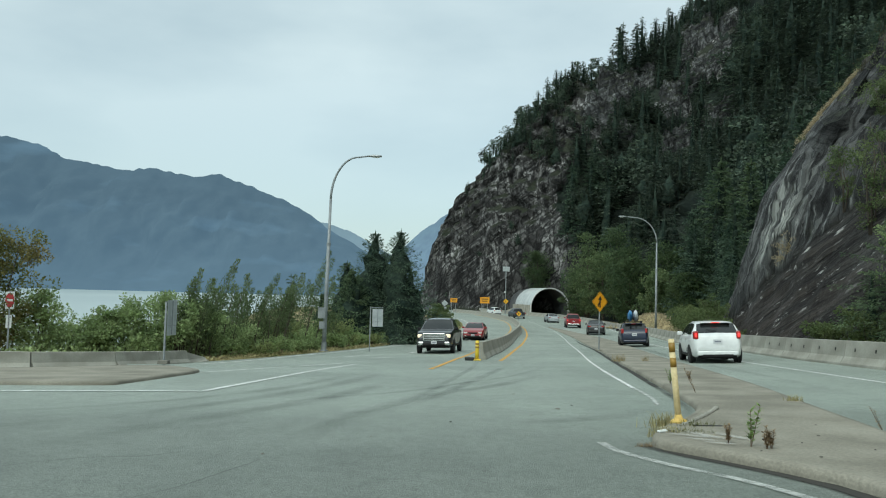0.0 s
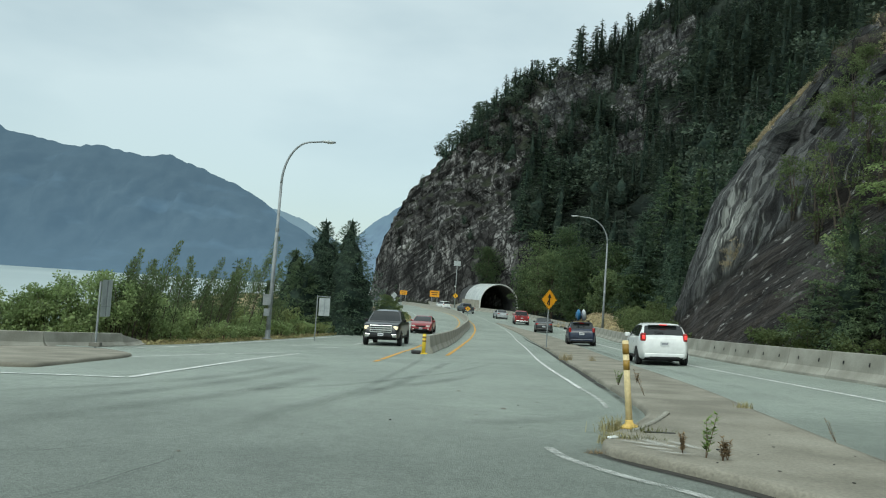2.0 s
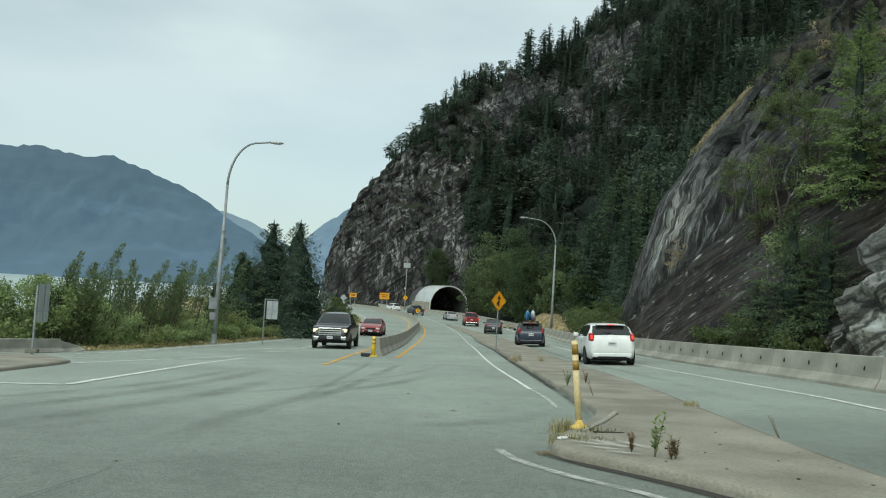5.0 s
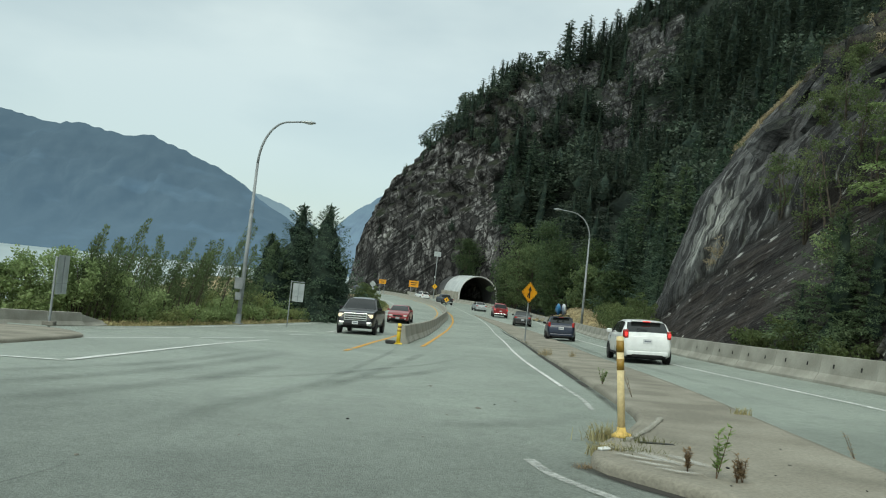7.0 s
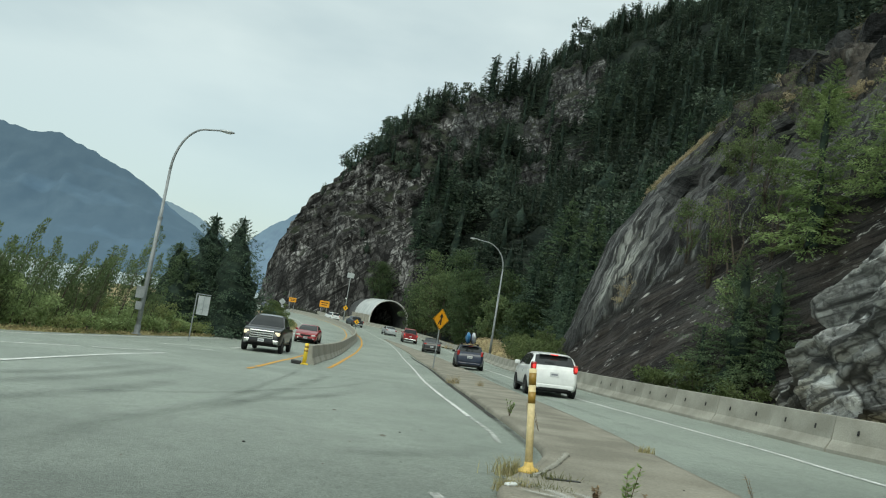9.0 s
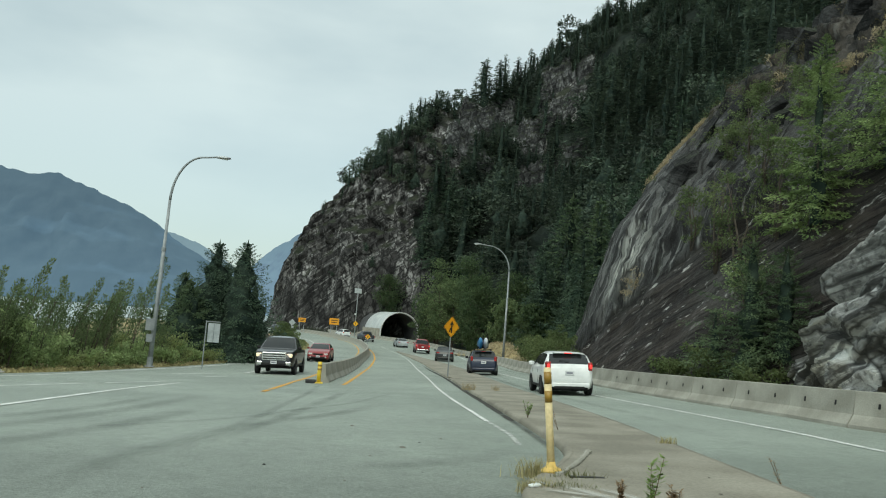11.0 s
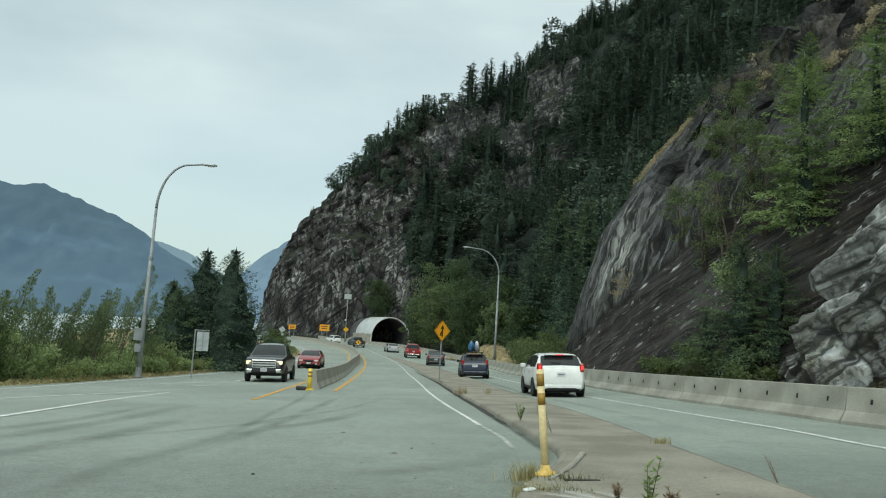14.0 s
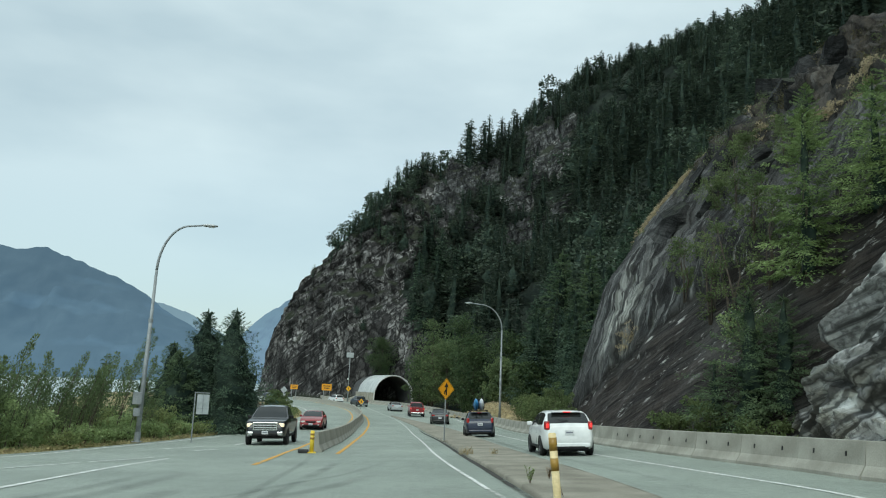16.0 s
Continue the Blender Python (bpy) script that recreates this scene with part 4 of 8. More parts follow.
def barrier_block(length, tall=1.0):
    """One precast block along x, its base at z = 0."""
    bm = bmesh.new()
    prof = [(a, b * tall) for a, b in JERSEY]
    rings = [[bm.verts.new((s, a, b)) for a, b in prof] for s in (-length / 2 + 0.012, length / 2 - 0.012)]
    k = len(prof)
    for q in range(k):
        bm.faces.new((rings[0][q], rings[0][(q + 1) % k], rings[1][(q + 1) % k], rings[1][q]))
    bm.faces.new(rings[0])
    bm.faces.new(rings[1][::-1])
    return bm


def barrier_row(name, line, label, tall=1.0, piece=2.9, fz=lie, slots=False):
    """A row of blocks set end to end along a line in plan."""
    p = glide(line, 0.25)
    s = np.concatenate([[0], np.cumsum(np.linalg.norm(np.diff(p, axis=0), axis=1))])
    count = int(s[-1] // piece)
    root = tagged(empty(name), label, "concrete barrier", kind="structure")
    mesh = None
    for k in range(count):
        ends = [np.array([np.interp(q, s, p[:, 0]), np.interp(q, s, p[:, 1])]) for q in (k * piece, (k + 1) * piece)]
        zz = [float(fz(e[0], e[1])) for e in ends]
        a, b = [Vector((e[0], e[1], w)) for e, w in zip(ends, zz)]
        if mesh is None:
            ob = part("barrier_block", barrier_block(piece, tall), M["concrete"], root)
            mesh = ob.data
        else:
            ob = new("barrier_block", mesh)
            ob.parent = root
        d = b - a
        ob.matrix_world = Matrix.Translation((a + b) / 2 - Vector((0, 0, 0.01))) @ d.to_track_quat("X", "Z").to_matrix().to_4x4()
        if slots and k < 14:
            for q in (-0.7, 0.7):
                part("lifting_slot", boxed((0.06, 0.03, 0.11), (q, 0.128, 0.52), 0.006, Matrix.Rotation(radians(8), 4, "X")), M["dark"], ob)
    return root


barrier_row("barrier_1", [(13.3, -6)] + [(x - 0.35, y) for y, x in RIGHT_EDGE[1:18]], "weathered grey concrete road barrier along the rock face", slots=True)
barrier_row("barrier_2", [(1.35, 35.6), (2.1, 41), (2.9, 46), (5.6, 67), (8.2, 87), (10.0, 107), (10.9, 130), (9.6, 153), (7.1, 175), (2.3, 195)], "curving grey concrete median barrier", tall=0.98)
low_row = barrier_row("barrier_3", [(-10.9, 32.0), (-10.95, 30.1), (-11.45, 26.3), (-12.9, 23.9), (-16, 22), (-24, 19)], "low concrete barrier at the edge of the shrubs", tall=0.62)
bm = barrier_block(2.2, 0.62)
for w in bm.verts:                                          # the last block slopes down to its end
    if w.co.x > 0:
        w.co.z *= 0.28
end_block = part("end_block", bm, M["concrete"], low_row, "sloping end block")
end_block.matrix_world = Matrix.Translation((-10.85, 33.1, float(lie(-10.85, 33.1)) - 0.01)) @ Matrix.Rotation(radians(87), 4, "Z")


# ---- painted lines ----
def line(colour, points, half=0.05, label=None):
    ob = ribbon("road_marking", points, half, M[colour])
    return tagged(ob, label or ("worn white painted road line" if colour != "yellow_line" else "yellow painted centre line"), "road marking", kind="structure")


line("white_line", [(8.0, 5), (8.9, 12.3), (9.5, 15.7), (9.95, 20.6), (11.0, 31.8), (13.0, 47), (16, 66), (19, 85), (22, 105)], 0.07)
line("faint_line", [(2.95, 12.0), (3.15, 13.0), (3.29, 13.9), (3.52, 16.0)], 0.04)
line("white_line", [(3.52, 16.0), (3.77, 18.0), (4.84, 26.4), (7.72, 47.4), (11.1, 75), (13.4, 102), (14.5, 132), (15, 170)], 0.045)
line("faint_line", [(1.24, 7.95), (1.28, 7.5), (1.36, 7.2), (1.63, 6.6), (1.95, 6.1), (2.2, 5.5), (2.6, 4.3), (2.8, 2.5)], 0.05)
line("yellow_line", [(2.1, 33.4), (4.05, 47.5), (7.15, 70.3), (8.75, 84.3), (10.4, 104), (11.6, 130)], 0.08)
line("yellow_line", [(-0.77, 25.0), (0.13, 34.9), (1.2, 42.6), (4.5, 69), (6.9, 85), (9.0, 107), (10.0, 130), (8.8, 152), (6.2, 175)], 0.08)
line("white_line", [(-4.8, 13.9), (-6.1, 13.75), (-9, 13.2), (-14, 12.2)], 0.07)
line("white_line", [(-4.72, 14.0), (-4.47, 17.9), (-4.13, 24.4), (-3.67, 30.0)], 0.07)
line("white_line", [(-7.0, 21.2), (-5.76, 26.3), (-4.3, 31.2)], 0.07)
line("white_line", [(-9.6, 30), (-8.2, 38.6), (-5.1, 50), (-1.4, 66), (1.6, 82), (3.3, 99), (3.3, 130), (0.6, 151)], 0.10)
for a, b in (((-5.2, 39.2), (-3.55, 41.4)), ((-3.6, 37.3), (-2.75, 38.6)), ((-2.2, 43.1), (-1.1, 49.6)), ((0.2, 56), (1.0, 60)), ((1.9, 66), (2.7, 70)), ((3.6, 77), (4.3, 81))):
    line("white_line", [a, ((a[0] + b[0]) / 2, (a[1] + b[1]) / 2), b], 0.09)


# ---- the long kerbed island between the two carriageways ----
def island_thing(name, sides, label, tall=0.10, ring=0.10):
    """A kerbed island from its outline in plan: a top slab and a rounded kerb round it."""
    p = sides
    root = tagged(empty(name), label, "traffic island", kind="structure")
    n = len(p)
    c = np.gradient(np.concatenate([p[-2:], p, p[:2]]), axis=0)[2:-2]
    c /= np.linalg.norm(c, axis=1)[:, None] + 1e-9
    inn = np.stack([-c[:, 1], c[:, 0]], 1)
    rr = np.random.RandomState(4)
    chip = 0.0004 * rr.normal(size=n)
    steps = [(0.0, -0.05), (0.006, 0.03), (0.018, tall * 0.68), (0.045, tall * 0.92), (ring, tall)]
    v = []
    for off, up in steps:
        q = p + inn * (off + (chip[:, None] if up > 0 else 0))
        v.append(np.c_[q, lie(q[:, 0], q[:, 1]) + up + (chip * 0.5 if 0 < up else 0)])
    v = np.concatenate(v)
    f = [(k * n + i, k * n + (i + 1) % n, (k + 1) * n + (i + 1) % n, (k + 1) * n + i) for k in range(len(steps) - 1) for i in range(n)]
    big_mesh("kerb", v, f, M["island"], root, smooth=True)
    return root, p + inn * (ring - 0.004)


left_k = glide([(1.72, 7.75), (1.95, 8.5), (2.6, 9.6), (3.25, 11.1), (3.66, 13.2), (4.46, 18.1), (5.76, 26.4), (8.31, 43.7), (11.42, 69.2), (13.0, 90), (14.2, 108)], 0.5)
right_k = glide([(14.5, 108), (14.4, 90), (13.5, 64.4), (10.44, 43.5), (8.69, 32.0), (6.94, 20.9), (5.94, 15.3), (5.15, 11.7), (4.75, 9.7), (4.3, 7.0), (4.0, 3.0), (3.9, 0.0)], 0.5)
near_k = glide([(3.4, 0.0), (3.1, 3.0), (2.76, 5.5), (2.61, 6.0), (2.37, 6.5), (2.05, 7.05), (1.78, 7.5)], 0.25)
outline = np.concatenate([left_k, right_k, near_k])[::-1]
isl, inner = island_thing("median_island", outline, "stained concrete median island with a chipped kerb and weeds")
# the top: strips across, from the left inner edge to the right one
yy = np.concatenate([np.arange(0.05, 40, 0.25), np.arange(40, 107, 0.5)])
lo = np.concatenate([near_k, left_k])
o = np.argsort(lo[:, 1])
xl = np.interp(yy, lo[o][:, 1], lo[o][:, 0]) + 0.095
ro = right_k[::-1]
xr = np.interp(yy, ro[:, 1], ro[:, 0]) - 0.095
cs = np.linspace(0, 1, 9)
v = []
for q, a, b in zip(yy, xl, xr):
    x = a + (b - a) * cs
    v.append(np.c_[x, np.full(9, q), lie(x, q + 0 * x) + 0.097])
i = (np.arange(len(yy) - 1)[:, None] * 9 + np.arange(8)[None]).ravel()
big_mesh("island_top", np.concatenate(v), np.stack([i, i + 1, i + 10, i + 9], 1), M["island"], isl, smooth=True)

lefto = glide([(-6.9, 15.4), (-6.9, 17.5), (-7.0, 20.9), (-7.5, 22.5), (-9.1, 25.0), (-10.4, 25.2), (-11.6, 23.2), (-14, 20.5), (-22, 16.5), (-22, 14.0), (-14, 14.6), (-9, 15.0), (-7.3, 15.2), (-6.95, 15.35)], 0.4)
isl2, inner2 = island_thing("traffic_island", lefto, "low concrete traffic island beside the turning lane", tall=0.085)
bm = bmesh.new()
bm.faces.new([bm.verts.new((x, y, float(lie(x, y)) + 0.082)) for x, y in inner2])
bmesh.ops.triangulate(bm, faces=bm.faces)
part("island_top", bm, M["island"], isl2)


# ---- street lamps ----
def street_lamp(name, base, height, reach, toward, label, lean=0.0):
    root = tagged(empty(name, pose(*base, 0, lean, toward)), label, "street lamp")
    bend = height - 2.6
    part("base_plate", rod(boxed((0.45, 0.45, 0.04), (0, 0, 0.02), 0.01), (0, 0, 0), (0, 0, 0.5), 0.16, 0.15), M["pole"], root)
    part("pole", tube([(0, 0, z) for z in (0, bend * 0.35, bend * 0.7, bend * 0.7 + 0.01, bend)], [0.13, 0.115, 0.10, 0.085, 0.075], 14), M["pole"], root, smooth=True)
    part("collar", rod(bmesh.new(), (0, 0, bend * 0.7 - 0.09), (0, 0, bend * 0.7 + 0.09), 0.12, 0.12, 14), M["pole"], root)
    pts = []
    for k in range(13):
        a = k / 12 * math.pi / 2
        pts.append(((1 - math.cos(a)) * reach * 0.62, 0, bend + math.sin(a) * 2.5))
    pts.append((reach * 0.86, 0, bend + 2.58))
    part("arm", tube(pts, [0.072 - 0.002 * k for k in range(len(pts))], 10), M["pole"], root, smooth=True)
    bm = bmesh.new()
    rings = []
    for s, w, t, u in ((0, 0.06, 0.06, 0), (0.12, 0.11, 0.08, 0), (0.35, 0.17, 0.10, 0.0), (0.62, 0.17, 0.09, 0.0), (0.8, 0.10, 0.05, 0.0)):
        rings.append([bm.verts.new((reach * 0.84 + s, w * math.cos(a), bend + 2.58 + t * math.sin(a) * (1.0 if math.sin(a) > 0 else 0.7))) for a in np.linspace(0, 2 * math.pi, 12, endpoint=False)])
    for a, b in zip(rings[:-1], rings[1:]):
        for k in range(12):
            bm.faces.new((a[k], a[(k + 1) % 12], b[(k + 1) % 12], b[k]))
    bm.faces.new(rings[0][::-1])
    bm.faces.new(rings[-1])
    head = part("lamp_head", bm, M["galv"], root, "pale grey cobra-head luminaire", smooth=True)
    part("lens", boxed((0.32, 0.2, 0.05), (reach * 0.84 + 0.48, 0, bend + 2.52), 0.02), M["white_paint"], head)
    return root


street_lamp("street_lamp", (-7.2, 45.5, -2.35), 11.45, 2.5, -4, "tall curved grey steel street lamp on the grass verge", lean=0.7)
street_lamp("street_lamp", (21.1, 79.0, -2.2), 11.7, 3.6, 176, "tall curved grey steel street lamp behind the barrier")


# ---- the tunnel mouth ----
def tunnel_portal():
    r, legs, depth = 4.95, 1.6, 22.0
    root = tagged(empty("tunnel_portal", Matrix.Translation((26.3, 194, -3.1)) @ Matrix.Rotation(radians(12), 4, "Z")), "arched tunnel mouth with a pale corrugated metal hood against the cliff", "tunnel")

    def arch(rr, y, n=28):
        return [(-rr, y, -0.4)] + [(-rr * math.cos(math.pi * k / n), y, legs + rr * math.sin(math.pi * k / n)) for k in range(n + 1)] + [(rr, y, -0.4)]

    def shell(rr1, rr2, y1, y2, corr=0.0, steps=2):
        bm = bmesh.new()
        rows = []
        for k in range(steps):
            y = y1 + (y2 - y1) * k / (steps - 1)
            e = corr * (k % 2)
            rows.append(([bm.verts.new(p) for p in arch(rr1 + e, y)], [bm.verts.new(p) for p in arch(rr2 + e, y)]))
        for (a, b), (a2, b2) in zip(rows[:-1], rows[1:]):
            for q in range(len(a) - 1):
                bm.faces.new((a[q], a[q + 1], a2[q + 1], a2[q]))
                bm.faces.new((b[q], b2[q], b2[q + 1], b[q + 1]))
        for a, b in (rows[0], rows[-1]):
            for q in range(len(a) - 1):
                bm.faces.new((a[q], b[q], b[q + 1], a[q + 1]))
        return bm

    part("hood", shell(r, r - 0.2, 0.4, 13, 0.05, 33), M["hood"], root, "corrugated pale metal hood")
    part("rim", shell(r + 0.07, r - 0.12, 0.0, 0.25), M["white_paint"], root, "white painted arch rim")
    part("lining", shell(r - 0.22, r - 0.32, 0.6, depth, 0, 4), M["tunnel_lining"], root, "dark concrete lining")
    part("inner_end", boxed((11.6, 0.3, 7.6), (0, depth - 0.2, 3.3)), M["dark"], root)
    part("side_wall", boxed((0.5, 13, 2.7), (-r - 0.15, 7.2, 0.95), 0.04), M["concrete"], root, "low concrete side wall")
    part("side_wall", boxed((0.5, 13, 2.2), (r + 0.15, 7.2, 0.7), 0.04), M["concrete"], root, "low concrete side wall")
    part("gate_beam", boxed((5.2, 0.2, 1.0), (0, 9.0, 4.7), 0.03), M["dark"], root, "dark beam under the arch")
    part("floor_slab", boxed((9.6, 22, 0.3), (0, 11, -0.13)), M["asphalt"], root)
    return root


M["tunnel_lining"] = mat("tunnel_concrete", (0.05, 0.052, 0.055, 1), (0.10, 0.102, 0.106, 1), 0.4, 0.9, bump=0.4, fine=0.2)
tunnel_portal()


# a rubble apron and a short wing wall beside the hood
def wing_wall():
    root = tagged(empty("wing_wall", pose(19.0, 199.5, -3.1, 0, 0, -8)), "short grey concrete wing wall beside the tunnel hood", "wall", kind="structure")
    bm = bmesh.new()
    v = [bm.verts.new(p) for p in ((-3.5, 0, 0), (2.6, 0, 0), (2.6, 0, 2.6), (1.0, 0, 2.4), (-3.5, 0, 0.5))]
    w = [bm.verts.new(q.co + Vector((0, 0.6, 0))) for q in v]
    bm.faces.new(v)
    bm.faces.new(w[::-1])
    for k in range(5):
        bm.faces.new((v[k], v[(k + 1) % 5], w[(k + 1) % 5], w[k]))
    part("wall_panel", bm, M["concrete"], root)


wing_wall()


# ---- plants ----
def kites(at, along, side, length, width):
    """Leaf-shaped quads: root, two shoulders and tip. Arrays of n by 3."""
    L, Wd = length[:, None], width[:, None]
    return np.stack([at, at + along * L * 0.45 + side * Wd, at + along * L, at + along * L * 0.45 - side * Wd], 1)


def unit(v):
    return v / (np.linalg.norm(v, axis=-1, keepdims=True) + 1e-9)


def soft_fir(r, h, wide, boughs, twigs, leaf, bare=0.0, taper=0.75, sag=0.35, ragged=0.35, lift=0.0, thick=0.21, rough=0.45, fan=0.36):
    """Foliage of a bushy conifer: many drooping boughs, each a loose fan of small sprays. Returns n by 4 by 3."""
    i = np.arange(boughs)
    u = np.clip(((i + r.uniform(0, 1, boughs)) / boughs) ** 1.3, 0, 0.985)
    a = i * 2.39996 + r.normal(scale=0.5, size=boughs)
    L = wide * (1 - u) ** taper * r.uniform(1 - ragged, 1 + 0.4 * ragged, boughs) * (1 + 0.18 * np.sin(3 * a + 9 * u)) + 0.012 * h
    d = np.stack([np.cos(a), np.sin(a), 0 * a], 1)[:, None]
    s = np.stack([-np.sin(a), np.cos(a), 0 * a], 1)[:, None]
    t = r.uniform(0.12, 1.0, (boughs, twigs)) ** 0.8
    side = r.uniform(-1, 1, (boughs, twigs))
    across = side * fan * L[:, None] * np.sin(np.pi * np.clip(t * 0.86 + 0.08, 0, 1))
    rise = (lift - 0.05 + 0.6 * u ** 1.5 + r.normal(scale=0.10, size=boughs))[:, None]
    z = h * (bare + (1 - bare) * u)[:, None] * 0.97 + L[:, None] * (rise * t - (sag * (1.1 - u))[:, None] * t ** 2) - 0.30 * abs(across) + r.normal(scale=0.02, size=t.shape) * L[:, None]
    p = d * (L[:, None] * t)[..., None] + s * across[..., None]
    p[..., 2] += z
    k = boughs * twigs
    way = unit(d * 0.8 + s * (side * 0.9)[..., None] + r.normal(scale=0.25, size=(boughs, twigs, 3)) + np.array([0, 0, -0.28])).reshape(k, 3)
    flat = unit(np.cross(way, np.array([0, 0, 1.0]) + r.normal(scale=rough, size=(k, 3))))
    ln = leaf * r.uniform(0.6, 1.5, k) * np.repeat(0.55 + 0.45 * (1 - u), twigs)
    q = kites(p.reshape(k, 3), way, flat, ln, ln * r.uniform(0.7, 1.2, k) * thick)
    top = np.array([[0, 0, h * 0.94]])
    spire = [kites(top, np.array([[0.05, 0, 1.0]]), np.array([e]), np.array([h * 0.07]), np.array([h * 0.007])) for e in ([1.0, 0, 0], [0, 1.0, 0])]
    return np.concatenate([q, *spire])


def layered_pine(r, leaf, layers=7):
    """A wind-shaped pine one unit tall: a bare stem and a few flat plates of foliage, open between."""
    c, q = [], []
    for k in range(layers):
        z = 0.42 + 0.55 * k / layers
        for e in range(3):
            a = r.uniform(0, 6.28)
            out = r.uniform(0.05, 0.24) * (1.15 - 0.6 * k / layers)
            c.append((math.cos(a) * out, math.sin(a) * out, z + r.uniform(-0.03, 0.03)))
            q.append(r.uniform(0.05, 0.095))
    leaves = crown_leaves(r, c, q, 22, leaf, 0.2)
    mid = leaves.mean(1)
    leaves[..., 2] = leaves[..., 2] * 0.8 + 0.2 * mid[:, None, 2]
    return leaves


def fir_core(r, h, wide, bare, taper, rings, n):
    """Dense, ragged inner foliage round a conifer's trunk, coloured dark as if in shade: shelves of twigs that step in
    and out.
    """
    v, f = [], []
    for k in range(rings):
        u = k / (rings - 1)
        reach = wide * (1 - u) ** taper * r.uniform(0.6, 1.0) + 0.002 * h
        a = 6.2832 * (np.arange(n) + r.uniform(-0.3, 0.3, n)) / n
        q = reach * r.uniform(0.4, 1.2, n)
        v.append(np.stack([np.cos(a) * q, np.sin(a) * q, h * (bare + (0.95 - bare) * u) + r.uniform(-0.35, 0.35, n) * h / rings], 1))
    f = [(k * n + i, k * n + (i + 1) % n, (k + 1) * n + (i + 1) % n, (k + 1) * n + i) for k in range(rings - 1) for i in range(n)]
    return np.concatenate(v), np.array(f)


def crown_leaves(r, centres, radii, per, size, upright=0.0):
    """Leaves in loose clumps about many centres. Returns n by 4 by 3."""
    out = []
    for c, q in zip(centres, radii):
        n = per
        p = r.normal(size=(n, 3))
        p = unit(p) * (r.uniform(0.25, 1.0, (n, 1)) ** 0.5) * q * np.array([1, 1, 0.75])
        d = unit(unit(p) + r.normal(scale=0.7, size=(n, 3)) + np.array([0, 0, upright - 0.2]))
        s = unit(np.cross(d, r.normal(size=(n, 3))))
        ln = size * r.uniform(0.6, 1.4, n)
        out.append(kites(np.asarray(c) + p, d, s, ln, ln * r.uniform(0.25, 0.42, n)))
    return np.concatenate(out)


def quads_mesh(name, q, material, parent=None):
    n = len(q)
    return big_mesh(name, q.reshape(-1, 3), np.arange(4 * n).reshape(n, 4), material, parent)


def fir_tree(name, base, h, wide, seed, label, material="fir", boughs=120, twigs=24, leaf=0.03, bare=0.0, ragged=0.35, taper=0.75, core=0.2, sag=0.35, lift=0.0, fan=0.36):
    r = np.random.RandomState(seed)
    root = tagged(empty(name, pose(*base, r.uniform(-2, 2), r.uniform(-2, 2), r.uniform(0, 360))), label, "tree")
    part("trunk", tube([(0, 0, -0.4), (0.03, 0, h * 0.4), (0, 0.02, h * 0.8), (0, 0, h * 0.97)], [h * 0.018 + 0.03, h * 0.013 + 0.02, h * 0.006, 0.01], 8), M["bark"], root, smooth=True)
    quads_mesh("crown", soft_fir(r, h, wide, boughs, twigs, leaf * h, bare, taper, sag, ragged, lift, fan=fan), M[material], root)
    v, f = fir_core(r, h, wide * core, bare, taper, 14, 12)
    big_mesh("shaded_inner_foliage", v, f, M["fir_inner_shade"], root)
    return root


def leafy_tree(name, base, h, wide, seed, label, material="leaf", clumps=40, per=60, leaf=0.16, stems=1, low=0.2, narrow=False, category="tree"):
    """A broad-leaved tree or shrub: stems that fork into limbs, a crown of loose leaf clumps with gaps."""
    r = np.random.RandomState(seed)
    root = tagged(empty(name, pose(*base)), label, category)
    bm = bmesh.new()
    tips = []
    for s in range(stems):
        a = r.uniform(0, 6.28)
        lean = np.array([math.cos(a), math.sin(a)]) * wide * (0.35 if stems > 1 else 0.08)
        foot = np.array([math.cos(a), math.sin(a)]) * (0.12 * wide if stems > 1 else 0)
        top = h * r.uniform(0.75, 0.95)
        pts = [(foot[0], foot[1], -0.3)] + [(foot[0] + lean[0] * u + r.normal() * 0.02 * h, foot[1] + lean[1] * u + r.normal() * 0.02 * h, top * u) for u in (0.3, 0.6, 1.0)]
        thick = 0.016 * h / math.sqrt(stems) + 0.012
        t = tube(pts, [thick, thick * 0.8, thick * 0.5, 0.008], 7)
        me = bpy.data.meshes.new("tmp")
        t.to_mesh(me)
        t.free()
        bm.from_mesh(me)
        bpy.data.meshes.remove(me)
        for q in range(max(2, clumps // stems)):
            u = r.uniform(low, 1.0)
            on = np.array([np.interp(u, [0, 0.3, 0.6, 1], [p[k] for p in pts]) for k in range(3)])
            b = r.uniform(0, 6.28)
            prof = (math.sin(math.pi * min(1, (u - low) / (1 - low) * 0.85 + 0.12)) ** 0.6) * (0.35 if narrow else 1)
            reach = wide * prof * r.uniform(0.25, 1.0)
            tip = on + np.array([math.cos(b) * reach, math.sin(b) * reach, reach * r.uniform(0.1, 0.9 if not narrow else 2.0)])
            tip[2] = min(tip[2], h)
            rod(bm, on, tip, thick * 0.28 * (1.1 - u), 0.004, 4)
            tips.append(tip)
            if r.uniform() < 0.6:
                tips.append(on + (tip - on) * 0.55 + r.normal(scale=0.08 * wide, size=3))
    part("trunk", bm, M["bark"], root, smooth=True)
    size = (0.15 if narrow else 0.24) * wide
    quads_mesh("crown", crown_leaves(r, tips, [size * r.uniform(0.6, 1.3) for _ in tips], per, leaf, 0.8 if narrow else 0.0), M[material], root)
    return root


